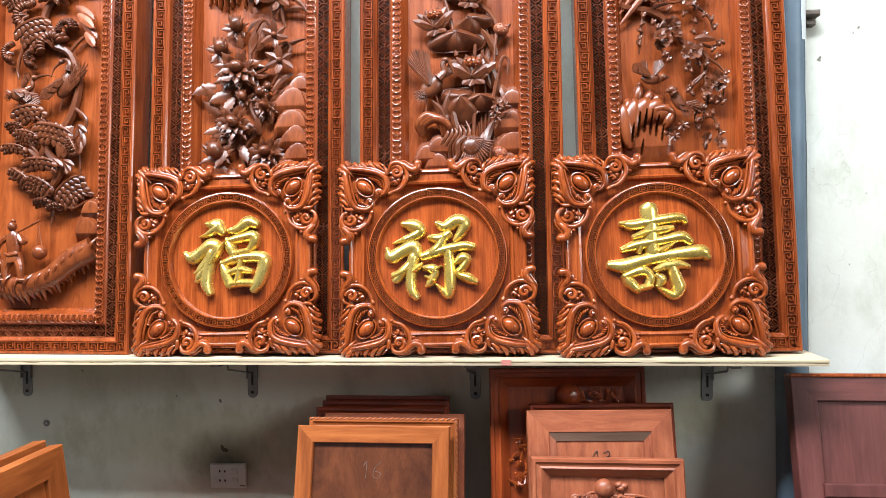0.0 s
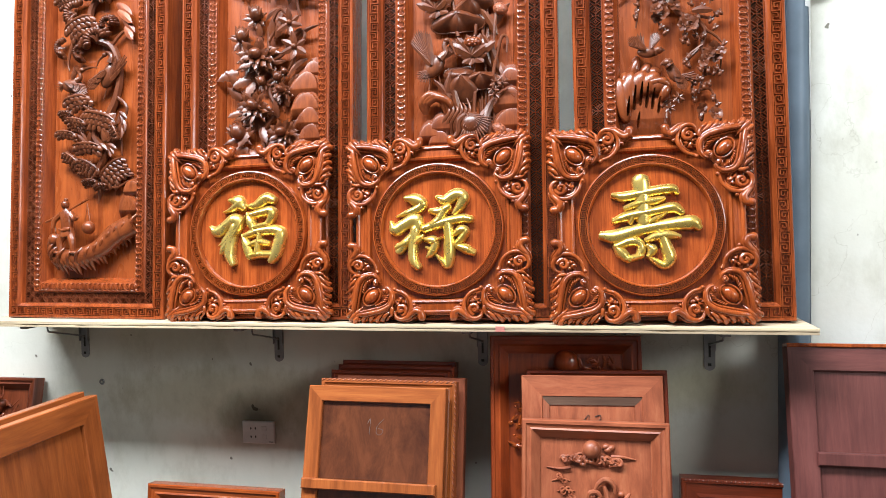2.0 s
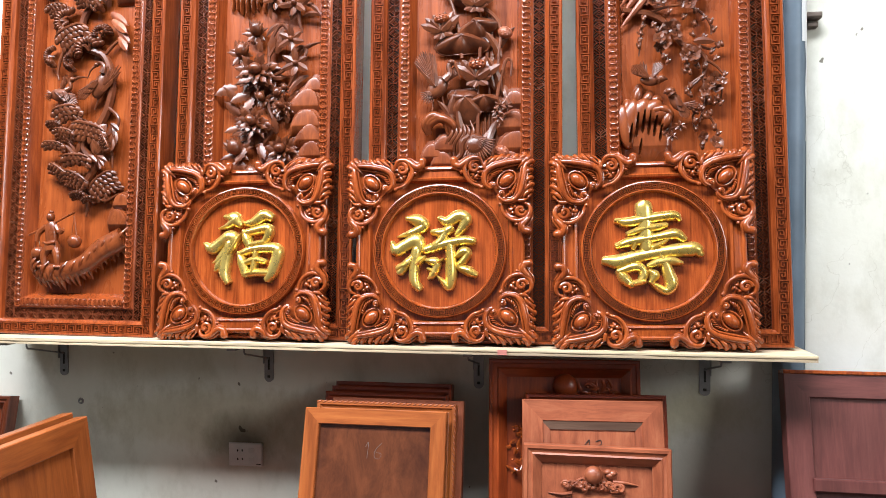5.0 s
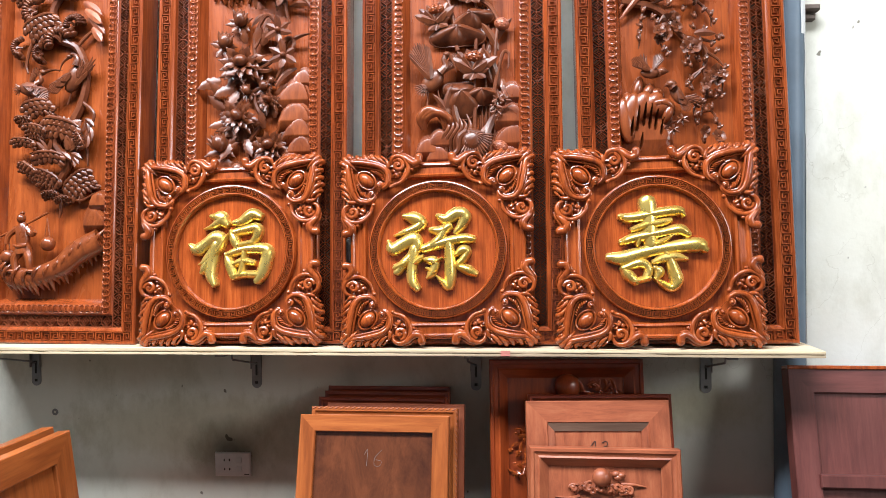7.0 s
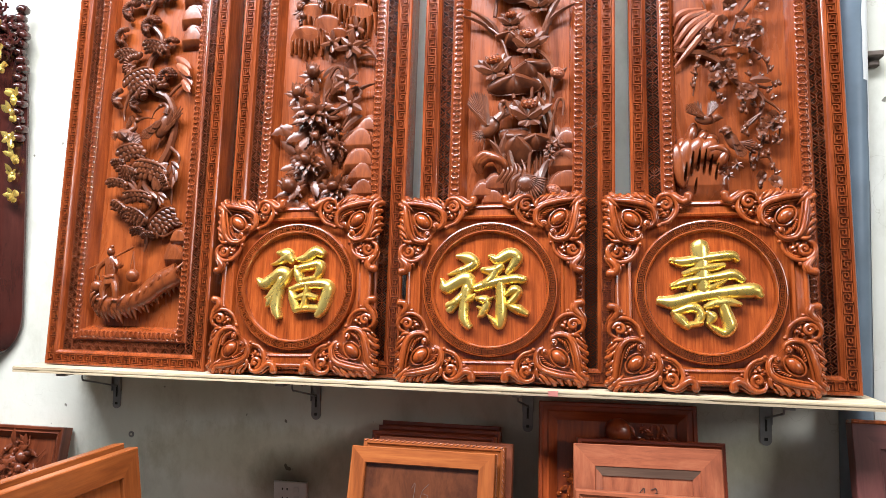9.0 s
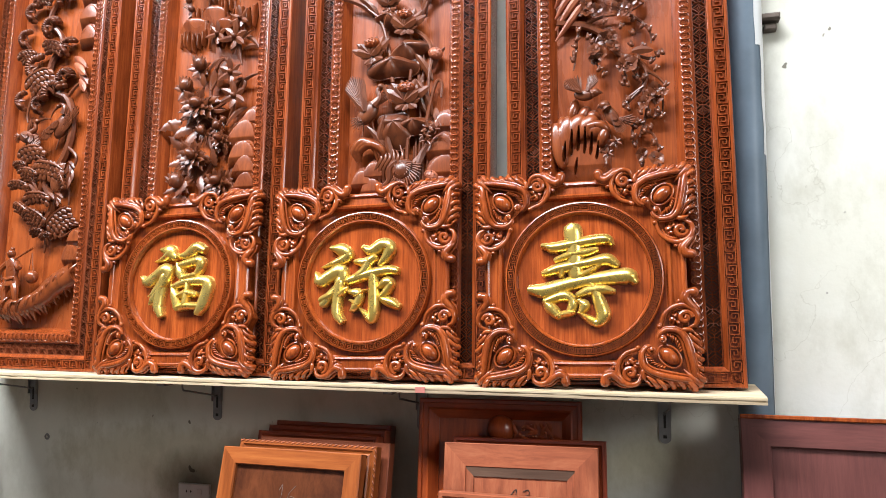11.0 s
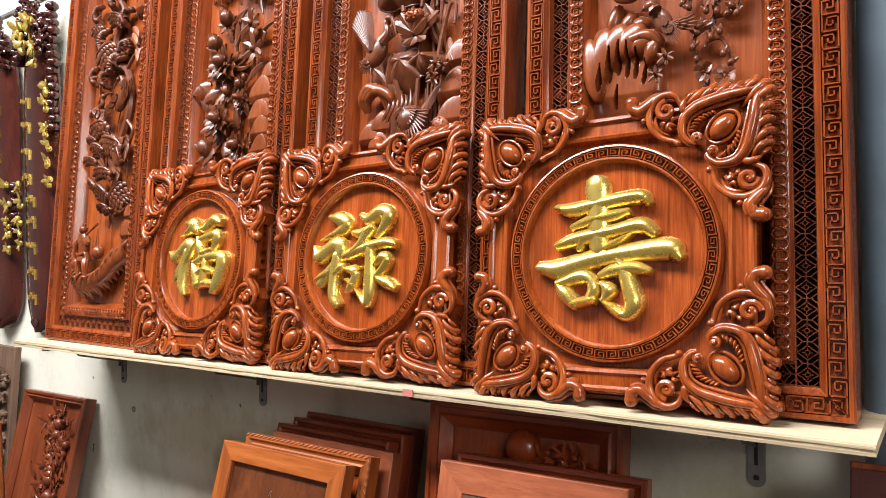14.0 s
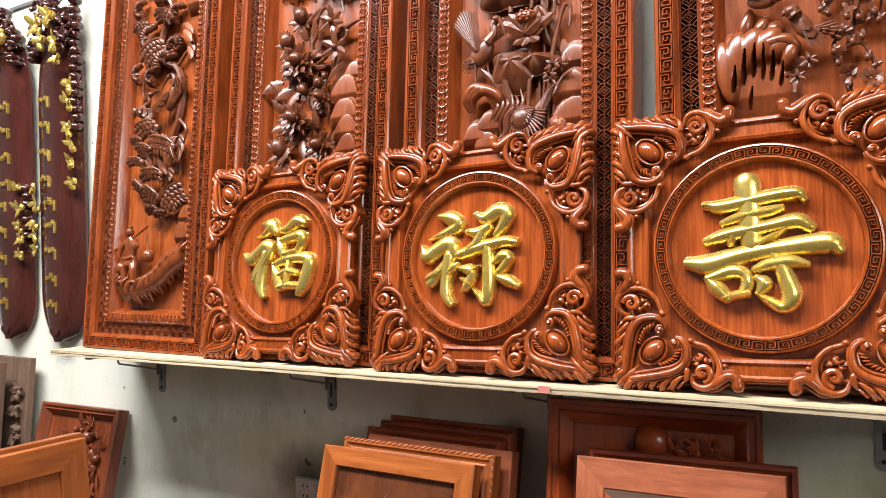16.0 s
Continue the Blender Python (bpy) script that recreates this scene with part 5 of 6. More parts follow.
def bird(panel, name, u, v, w, body, neck, beak, wings, legs=()):
    """A carved bird; body = (length, width, heading); the other parts are points and fans round its middle."""
    a, b, way = body
    s = Shape().ball((0, 0, 0.015), a, b, b * 0.62, way, 16, 10)
    ob = carve(panel, name, s, u, v, None, w)
    n = Shape().tube(spline([(*q[:2], 0.024) for q in neck], 6), [q[2] for q in neck], 9)
    n.ball((*neck[-1][:2], 0.025), neck[-1][2] * 1.35, neck[-1][2] * 1.15, neck[-1][2] * 1.15, 0, 10, 7)
    part("neck", n, RELIEF, ob)
    part("beak", Shape().tube(spline([(*q, 0.025) for q in beak], 5), [neck[-1][2] * 0.75, neck[-1][2] * 0.5, 0.0007], 7), RELIEF, ob)
    for fan in wings:
        for t in feathers(*fan):
            part("feather", t, RELIEF, ob)
    for leg in legs:
        part("leg", Shape().tube([(*q, 0.012) for q in leg], 0.0022, 6), RELIEF, ob)
    return ob


def relief_field(u0, u1, v0, v1, nu, nv, fn):
    """A carved surface from a height function; nothing where it is flat."""
    s = Shape()
    s.facing = True
    h = [[fn(u0 + (u1 - u0) * i / nu, v0 + (v1 - v0) * j / nv) for i in range(nu + 1)] for j in range(nv + 1)]
    s.v = [(u0 + (u1 - u0) * i / nu, v0 + (v1 - v0) * j / nv, h[j][i]) for j in range(nv + 1) for i in range(nu + 1)]
    m = nu + 1
    s.f = [(j * m + i, j * m + i + 1, (j + 1) * m + i + 1, (j + 1) * m + i) for j in range(nv) for i in range(nu) if max(h[j][i], h[j][i + 1], h[j + 1][i], h[j + 1][i + 1]) > 0.0008]
    return s


def drip_rock(wide, high, rng, teeth=7, depth=0.036):
    """A smooth rounded cap of rock whose lower rim runs down into pointed drips."""
    ends = [(-0.9 + 1.8 * k / (teeth - 1) + rng.uniform(-0.06, 0.06), rng.uniform(0.55, 1.0)) for k in range(teeth)]

    def fn(u, v):
        x, y = 2 * u / wide, 2 * v / high
        if abs(x) >= 1 or y > 1:
            return 0.0
        rim = 0.12 + 0.25 * x * x - 0.1 * math.sin(5 * x)
        crown = (1 - abs(x) ** 2.4) ** 0.5
        if y > rim:
            q = (y - rim) / max(0.05, crown - rim)
            return depth * crown * (0.72 + 0.28 * q) * math.sqrt(max(0.0, 1 - q ** 12)) * (0.8 + 0.2 * (1 - x * x)) if q < 1 else 0.0
        best = 0.0
        for c, k in ends:
            down = (rim - y) / (k * (0.95 + rim))
            if down < 1:
                half = 0.95 / teeth * (1.25 - down)
                q = 1 - ((x - c) / half) ** 2
                if q > 0:
                    best = max(best, q ** 0.5 * (1 - 0.35 * down))
        return depth * crown * best
    return relief_field(-wide * 0.5, wide * 0.5, -high * 0.52, high * 0.52, 60, 44, fn)


def hood_rock():
    """An overhanging rock: smooth fingers that arch over from one side, with deep almond holes below."""
    fingers = ((-0.058, -0.012, 0.020, 0.062, 8), (-0.040, 0.012, 0.024, 0.052, -8), (-0.016, 0.026, 0.025, 0.042, -22), (0.012, 0.030, 0.024, 0.036, -40), (0.036, 0.022, 0.020, 0.030, -62), (0.052, 0.004, 0.014, 0.026, -20))
    holes = ((-0.026, -0.006, 0.0036, 0.034), (-0.009, 0.002, 0.0038, 0.030), (0.007, -0.002, 0.0034, 0.034), (-0.043, -0.030, 0.0038, 0.026), (0.022, -0.012, 0.0036, 0.028), (-0.017, -0.066, 0.0034, 0.022), (0.037, -0.030, 0.0032, 0.022))

    def fn(u, v):
        body = 0.022 * math.sqrt(max(0.0, 1 - (u / 0.068) ** 6)) * min(1.0, (v + 0.115) / 0.05) if v < 0.02 else 0.0
        for c, d, a, b, turn in fingers:
            g = radians(turn)
            x, y = (u - c) * math.cos(g) + (v - d) * math.sin(g), -(u - c) * math.sin(g) + (v - d) * math.cos(g)
            q = 1 - (x / a) ** 2 - (y / b) ** 2
            if q > 0:
                body = max(body, 0.026 + 0.016 * q ** 0.5)
        for c, d, a, b in holes:
            t = (v - d) / b
            if abs(t) < 1:
                half = a * (1 - 0.6 * t) * math.sqrt(1 - t * t)
                q = abs(u - c - 0.003 * t) / max(1e-6, half)
                if q < 1:
                    body *= 0.25 + 0.75 * q ** 3
        return body
    return relief_field(-0.082, 0.07, -0.115, 0.072, 92, 110, fn)


def hill_shape(r, rng, lean=None):
    """A smooth hillock in relief; its upper rim is cut in two thin terraces."""
    lean, turn = (rng.uniform(-0.2, 0.2) if lean is None else lean), rng.uniform(0, 6)

    def fn(u, v):
        x, y = u / r, (v + 0.75 * r) / (1.7 * r)
        d = math.sqrt((x - lean * y) ** 2 + max(0.0, y) ** 2) * (1 + 0.03 * math.sin(3 * math.atan2(y, x) + turn))
        if d >= 1 or y < -0.02:
            return 0.0
        foot = min(1.0, (max(0.0, y + 0.02)) / 0.3) ** 0.6
        if d < 0.8:
            return foot * 0.028 * (0.86 + 0.14 * math.sqrt(1 - (d / 0.8) ** 2))
        return foot * 0.028 * ((0.66 if d < 0.9 else 0.42) - 0.3 * (d - 0.8))
    return relief_field(-r * 1.1, r * 1.1, -r * 0.8, r * 1.05, 56, 52, fn)


def lily_leaf(r, rng):
    """A drooping round leaf like an upturned bell, its rim waved and its veins raised."""
    s = Shape()
    n, m, o = 36, 7, rng.uniform(0, 6)
    for j in range(m + 1):
        t = j / m
        for i in range(n):
            a = 2 * math.pi * i / n
            k = r * t * (1 + 0.3 * t * math.sin(2 * a + o) + 0.1 * t * math.sin(5 * a + 2 * o))
            w = 0.04 - 0.03 * t * t + 0.007 * t * math.sin(4 * a + o) + 0.0009 * (i % 4 == 0) * (t > 0.1)
            s.v.append((k * math.cos(a), 0.25 * r + 0.7 * k * math.sin(a) - 0.3 * r * t, w))
    s.f += [(j * n + i, j * n + (i + 1) % n, (j + 1) * n + (i + 1) % n, (j + 1) * n + i) for j in range(m) for i in range(n)]
    rim = [s.v[m * n + i] for i in range(n)] + [s.v[m * n]]
    s.tube(rim, r * 0.04, 6)
    return s


def pine_shelf(r, turn, rng, layers=4):
    """A pine pad from the side: stepped shelves, each a row of stubby needle tufts that hang from a smooth ridge."""
    s = Shape()
    for j in range(layers):
        q = r * (1.0 - 0.1 * j) * rng.uniform(0.92, 1.06)
        ou, ov, ow = rng.uniform(-0.1, 0.1) * r, (0.34 - 0.27 * j) * r, 0.034 - 0.005 * j
        n = max(6, round(q / 0.0074))
        for i in range(n):
            x = -1 + 2 * i / (n - 1)
            drop = 0.2 * x * x
            s.ball((ou + q * 0.92 * x, ov - (0.04 + drop) * r, ow - 0.006 * x * x), r * rng.uniform(0.25, 0.34), max(0.0026, q / n * 1.25), 0.0075, 270 + 38 * x + rng.uniform(-7, 7), 8, 5)
            if i % 2:
                s.ball((ou + q * 0.86 * x, ov - (0.17 + drop) * r, ow - 0.006), r * 0.2, max(0.002, q / n * 1.0), 0.006, 270 + 50 * x, 7, 4)
        s.tube(spline([(ou - 0.98 * q, ov - 0.1 * r, ow - 0.002), (ou - 0.5 * q, ov + 0.06 * r, ow + 0.004), (ou + 0.5 * q, ov + 0.06 * r, ow + 0.004), (ou + 0.98 * q, ov - 0.1 * r, ow - 0.002)], 4), [0.002, r * 0.09, r * 0.09, 0.002], 7)
    e = radians(turn)
    s.v = [(u * math.cos(e) - v * math.sin(e), u * math.sin(e) + v * math.cos(e), w) for u, v, w in s.v]
    return s


def pine_ruff(r, start, sweep, rng):
    """A pine pad seen from below: a ruff of radial lobes round a few bare twigs."""
    s = Shape()
    n = max(7, round(sweep / 19))
    for k, (q, h) in enumerate(((0.98, 0.02), (0.74, 0.03))):
        for i in range(n):
            a = radians(start + sweep * (i + 0.5) / n)
            s.ball((r * q * 0.8 * math.cos(a), r * q * 0.8 * math.sin(a), h), r * 0.25, r * 0.13, 0.011, math.degrees(a), 9, 6)
    for i in range(3):
        a = radians(start + sweep * rng.uniform(0.1, 0.9))
        s.tube(spline([(0, 0, 0.02), (0.3 * r * math.cos(a), 0.3 * r * math.sin(a), 0.03), (0.55 * r * math.cos(a + 0.5), 0.55 * r * math.sin(a + 0.5), 0.034)], 4), [r * 0.09, r * 0.07, r * 0.03], 6)
    return s


def foliage(line, n, spread, size, rng, lift=0.6):
    """Small leaves, twigs and buds scattered along a line of points."""
    s = Shape()
    p = spline(line, 12)
    for k in range(n):
        q = p[rng.randrange(len(p))]
        u, v = q[0] + rng.gauss(0, spread), q[1] + rng.gauss(0, spread)
        w = rng.uniform(0.002, 0.02)
        kind = rng.random()
        if kind < 0.7:
            s.leaf((u, v, w), rng.uniform(0, 360), size * rng.uniform(0.6, 1.3), size * rng.uniform(0.3, 0.5), rng.uniform(0.1, lift), rng.uniform(-0.5, 0.5))
        elif kind < 0.85:
            s.ball((u, v, w + 0.008), size * 0.22, size * 0.16, size * 0.18, rng.uniform(0, 180), 7, 5)
        else:
            a = rng.uniform(0, 6.28)
            s.tube(spline([(u, v, w), (u + size * 0.6 * math.cos(a), v + size * 0.6 * math.sin(a), w + 0.008), (u + size * math.cos(a + 0.8), v + size * math.sin(a + 0.8), w)], 4), [0.003, 0.0025, 0.0012], 5)
    return s


rng = random.Random(11)
# pine, cranes and the porter on a rock ledge
branch(P1, [(0.05, 0.40), (0.01, 0.45), (0.04, 0.52), (0.0, 0.58), (0.05, 0.64), (0.08, 0.70), (0.09, 0.78), (0.06, 0.86), (-0.02, 0.90), (-0.02, 0.98), (0.02, 1.06), (-0.04, 1.14), (0.0, 1.22)], [0.008, 0.012, 0.013, 0.012, 0.012, 0.010, 0.007], None, "trunk")
for pts in (((0.08, 0.70), (0.12, 0.66), (0.10, 0.60)), ((0.05, 0.64), (0.0, 0.66), (-0.05, 0.69)), ((0.04, 0.52), (-0.03, 0.56), (-0.08, 0.55)), ((0.01, 0.45), (0.08, 0.41), (0.13, 0.43)), ((0.01, 0.45), (-0.04, 0.49), (-0.10, 0.53)), ((-0.02, 0.9), (-0.08, 0.88), (-0.10, 0.82), (-0.095, 0.79)), ((0.02, 0.42), (0.025, 0.385), (0.02, 0.36)), ((0.06, 0.86), (0.1, 0.9), (0.13, 0.91)), ((0.07, 0.62), (0.1, 0.56), (0.105, 0.51))):
    branch(P1, pts, [0.006, 0.005, 0.0025], None, "twig", 0.016)
for u, v, r, a, sw in ((-0.069, 0.973, 0.05, 60, 210), (-0.111, 0.865, 0.036, 90, 190), (0.012, 0.878, 0.055, 20, 190), (-0.045, 0.845, 0.032, 90, 200), (0.055, 0.925, 0.036, 0, 200), (-0.12, 1.075, 0.036, 70, 220), (-0.02, 1.105, 0.04, 20, 240), (-0.1, 1.165, 0.036, 40, 240), (0.03, 1.19, 0.035, 0, 220), (-0.06, 1.235, 0.034, 20, 230), (0.06, 1.03, 0.034, 30, 230)):
    carve(P1, "pine_ruff", pine_ruff(r, a, sw, rng), u, v)
for u, v, r, turn, n in ((-0.045, 0.925, 0.055, 22, 4), (-0.045, 0.68, 0.048, 10, 3), (-0.09, 0.645, 0.026, 0, 3), (-0.055, 0.615, 0.036, -8, 4), (0.03, 0.618, 0.062, -14, 3), (0.088, 0.585, 0.028, -60, 4), (-0.085, 0.575, 0.036, -6, 2), (-0.005, 0.528, 0.05, -2, 2), (-0.075, 0.5, 0.036, -32, 3), (-0.01, 0.475, 0.042, -26, 4), (0.085, 0.46, 0.05, 38, 4), (0.0, 0.425, 0.024, 0, 3), (0.04, 0.41, 0.022, 10, 2), (-0.1, 1.01, 0.034, 10, 3), (0.005, 1.03, 0.04, -10, 3), (-0.06, 1.2, 0.034, 8, 3)):
    carve(P1, "pine_pad", pine_shelf(r, turn, rng, n), u, v, None, rng.uniform(0.0, 0.01))
for u, v, way in ((0.115, 0.62, -95), (0.1, 0.645, -60), (0.085, 0.64, -140), (0.11, 0.6, -110), (0.03, 0.55, -70), (0.06, 0.545, -50), (0.045, 0.555, 60), (-0.02, 0.55, 100)):
    lf = Shape()
    for k in range(3):
        lf.leaf((0, 0, 0.02 + 0.003 * k), way + 34 * (k - 1), 0.042, 0.016, 0.3, rng.uniform(-0.3, 0.3), 0.8, 0.4, 0.002)
    carve(P1, "leaf_spray", lf, u, v)
bird(P1, "crane", -0.072, 0.738, 0.012, (0.042, 0.022, -8), ((0.022, 0.012, 0.010), (0.036, 0.022, 0.006), (0.034, 0.038, 0.006), (0.042, 0.046, 0.007)), ((0.046, 0.047), (0.075, 0.052), (0.106, 0.048)),
     (((-0.012, 0.006, 0.026), -24, 0.09, 26, 9), ((-0.03, 0.004, 0.018), 196, 0.03, 90, 7), ((0.0, 0.02, 0.014), 70, 0.05, 30, 6)), (((-0.012, -0.015), (-0.014, -0.055)), ((0.004, -0.015), (0.008, -0.05))))
bird(P1, "crane", 0.06, 0.765, 0.010, (0.044, 0.024, 66), ((0.012, 0.035, 0.012), (0.016, 0.055, 0.008), (0.002, 0.068, 0.006), (-0.01, 0.062, 0.006)), ((-0.012, 0.06), (-0.03, 0.045), (-0.04, 0.018)),
     (((0.0, 0.01, 0.026), 218, 0.088, 24, 9), ((0.01, -0.02, 0.016), 54, 0.10, 14, 4), ((0.02, 0.0, 0.02), 84, 0.06, 18, 4)), (((-0.006, -0.03), (-0.02, -0.075)),))
for u, v, r, le in ((0.135, 1.13, 0.05, -0.2), (0.14, 1.06, 0.05, -0.2), (0.13, 1.2, 0.045, -0.1), (0.142, 0.35, 0.05, -0.3), (0.15, 0.405, 0.04, -0.2)):
    carve(P1, "hillock", hill_shape(r, rng, le), u, v, ROCK)
for k, (u, v, a, ln) in enumerate(((0.075, 0.995, -28, 0.085), (0.085, 0.97, -32, 0.08), (0.1, 0.945, -38, 0.075), (0.11, 0.915, -44, 0.06))):
    lf = Shape().leaf((0, 0, 0.012), a, ln, 0.026, 0.35, -0.1, 0.7, 0.35, 0.003)
    carve(P1, "broad_leaf", lf, u, v, SALMON, 0.006 * (k % 2), "pale smooth broad leaf")
line = spline([(-0.15, 0.235, 0.016), (-0.125, 0.2, 0.03), (-0.05, 0.19, 0.032), (0.03, 0.215, 0.03), (0.085, 0.26, 0.026), (0.15, 0.295, 0.018)], 10)
ledge = carve(P1, "rock_ledge", Shape().tube(line, [0.008, 0.022, 0.028, 0.03, 0.034, 0.036], 12, 0.8), 0.006, 0, ROCK, 0, "smooth rock ledge with dripping edge")
for i in range(3, len(line), 2):
    u, v, w = line[i]
    part("drip", Shape().tube(spline([(u - 0.002, v - 0.004, w + 0.014), (u, v - 0.022, w + 0.006), (u + 0.003, v - 0.05 - 0.008 * math.sin(i), w * 0.6)], 4), [0.008, 0.010, 0.0015], 9), ROCK, ledge)
for i in range(2, len(line), 4):
    u, v, w = line[i]
    part("ridge", Shape().tube(spline([(u - 0.006, v - 0.016, w + 0.017), (u + 0.004, v + 0.008, w + 0.024), (u + 0.014, v + 0.028, w + 0.012)], 4), [0.003, 0.006, 0.002], 8), ROCK, ledge)
man = Shape()
man.ball((-0.081, 0.356, 0.042), 0.0125, 0.015, 0.0125).ball((-0.080, 0.372, 0.040), 0.007, 0.006, 0.007)
man.tube([(-0.080, 0.345, 0.040), (-0.079, 0.33, 0.038), (-0.077, 0.30, 0.037), (-0.076, 0.276, 0.037)], [0.008, 0.021, 0.020, 0.017], 12, 0.8)
man.tube([(-0.076, 0.284, 0.037), (-0.075, 0.262, 0.037), (-0.074, 0.254, 0.037)], [0.018, 0.026, 0.024], 12, 0.8).tube([(-0.096, 0.279, 0.05), (-0.076, 0.274, 0.056), (-0.056, 0.279, 0.05)], 0.004, 7)
man.tube(spline([(-0.086, 0.262, 0.038), (-0.098, 0.24, 0.042), (-0.096, 0.21, 0.042)], 5), [0.014, 0.011, 0.008], 9).tube(spline([(-0.064, 0.262, 0.038), (-0.052, 0.24, 0.044), (-0.05, 0.21, 0.042)], 5), [0.014, 0.011, 0.008], 9)
man.ball((-0.103, 0.205, 0.046), 0.014, 0.006, 0.01).ball((-0.044, 0.205, 0.046), 0.014, 0.006, 0.01)
man.tube(spline([(-0.097, 0.328, 0.038), (-0.118, 0.306, 0.044), (-0.122, 0.282, 0.046)], 4), [0.010, 0.008, 0.006], 8).tube(spline([(-0.062, 0.328, 0.038), (-0.042, 0.31, 0.046), (-0.03, 0.318, 0.05)], 4), [0.010, 0.008, 0.006], 8)
carve(P1, "carved_figure", man, 0.006, 0, ROCK, 0.006, "plain carved figure")
branch(P1, [(-0.15, 0.302), (-0.075, 0.334), (0.006, 0.372)], 0.0035, ROCK, "pole", 0.045)
for u, v in ((0.002, 0.283), (-0.123, 0.247)):
    b = Shape().ball((0, 0, 0.036), 0.021, 0.021, 0.018, 0, 14, 9)
    for e in (-1, 1):
        b.tube([(e * 0.01, 0.01, 0.04), (0, 0.075, 0.042)], 0.0016, 5)
    carve(P1, "hanging_ball", b, u, v, ROCK)

# peonies, lilies and dripping rocks
branch(P2, [(0.0, 0.43), (-0.02, 0.55), (0.02, 0.62), (0.0, 0.68), (0.01, 0.74), (-0.02, 0.80)], [0.008, 0.008, 0.007, 0.005])
branch(P2, [(0.0, 0.80), (0.0, 0.86), (0.02, 0.91), (0.04, 0.925), (0.06, 0.9), (0.068, 0.875)], [0.006, 0.006, 0.005, 0.003], None, "stem", 0.02)
branch(P2, [(0.0, 0.83), (0.03, 0.875), (0.06, 0.87), (0.075, 0.87)], [0.005, 0.005, 0.003], None, "stem", 0.022)
branch(P2, [(0.01, 0.77), (0.05, 0.79), (0.07, 0.83), (0.1, 0.855), (0.115, 0.84), (0.1, 0.805)], [0.005, 0.006, 0.007, 0.006, 0.003], None, "stem", 0.022)
branch(P2, [(0.06, 0.95), (0.07, 0.99), (0.085, 1.0), (0.09, 0.94), (0.1, 0.9)], [0.004, 0.006, 0.006, 0.003], None, "stem", 0.02)
flower(P2, "peony", flower_peony(0.062, rng, 0), -0.03, 0.782, 0.012)
flower(P2, "peony", flower_peony(0.056, rng, -40), -0.04, 0.63, 0.008)
flower(P2, "peony", flower_peony(0.052, rng, 20), 0.052, 0.545, 0.01)
flower(P2, "peony", flower_peony(0.036, rng, -20), 0.045, 0.675, 0.0)
for u, v, r, a in ((-0.096, 0.56, 0.046, 110), (-0.084, 0.852, 0.042, 70), (-0.04, 0.915, 0.04, 75), (-0.02, 0.71, 0.026, 100), (0.03, 0.72, 0.026, 60), (0.052, 0.735, 0.018, 60), (-0.04, 0.48, 0.045, 90), (0.03, 0.46, 0.04, 80)):
    flower(P2, "peony_bud", flower_bud(r, rng, a), u, v, 0.008, "sepal")
for u, v, r in ((0.079, 0.985, 0.044), (0.072, 0.876, 0.042), (0.088, 0.803, 0.044), (0.02, 1.0, 0.034), (0.095, 1.04, 0.034)):
    flower(P2, "lily", flower_orchid(r, rng), u, v, 0.016)
for u, v, a, ln, cu in ((-0.10, 0.70, 120, 0.05, 0.2), (-0.09, 0.66, 150, 0.05, -0.2), (-0.10, 0.74, 190, 0.06, 0.2), (0.0, 0.84, 70, 0.05, 0.0), (0.02, 0.84, 55, 0.05, 0.1), (-0.03, 0.85, 100, 0.04, 0.0), (0.09, 0.6, 30, 0.05, 0.2), (0.08, 0.62, 55, 0.05, 0.0), (0.1, 0.57, 5, 0.04, 0.2), (-0.02, 0.57, -80, 0.05, 0.2), (-0.07, 0.56, -100, 0.05, -0.2), (0.06, 0.70, 20, 0.04, 0.2), (-0.06, 0.50, 170, 0.05, 0.1), (0.06, 0.63, 90, 0.04, 0.0), (-0.06, 0.72, 200, 0.055, 0.1), (-0.05, 0.71, 240, 0.05, 0.1), (0.03, 0.60, 110, 0.045, -0.2), (-0.09, 0.62, 200, 0.04, 0.0)):
    carve(P2, "toothed_leaf", ragged(Shape(), (0, 0, 0.012), a, ln * 1.15, ln * 0.55, 0.45, cu, 4), u, v, None, rng.uniform(0, 0.01))
for u, v, a, ln, cu in ((0.06, 0.94, 60, 0.09, -0.5), (0.05, 0.93, 230, 0.06, 0.4), (0.1, 0.95, 20, 0.08, -0.6), (0.1, 0.99, -10, 0.08, -0.6), (0.09, 0.83, 60, 0.07, -0.8), (0.05, 0.77, 200, 0.06, -0.4), (0.06, 0.74, 40, 0.05, 0.3), (0.12, 0.77, 200, 0.07, 0.5), (0.03, 0.93, 200, 0.05, 0.5), (0.0, 0.95, 100, 0.07, -0.4)):
    carve(P2, "lily_leaf", Shape().leaf((0, 0, 0.014), a, ln, 0.017, 0.5, cu, 0.8, 0.45, 0.002, 10), u, v)
for u, v, w, h, n in ((-0.075, 1.01, 0.115, 0.12, 6), (-0.01, 1.035, 0.11, 0.14, 5), (0.035, 1.01, 0.075, 0.085, 4), (0.1, 1.07, 0.1, 0.12, 5), (0.06, 1.11, 0.1, 0.11, 5), (-0.06, 1.09, 0.1, 0.11, 5), (0.125, 1.13, 0.075, 0.1, 4), (0.0, 1.13, 0.1, 0.11, 5), (0.085, 1.19, 0.085, 0.095, 4), (0.12, 1.23, 0.085, 0.095, 4), (0.045, 1.22, 0.085, 0.095, 4)):
    carve(P2, "drip_rock", drip_rock(w, h, rng, n + 1, 0.026), u, v, ROCK, 0.012 * rng.random(), "smooth overhanging rock")
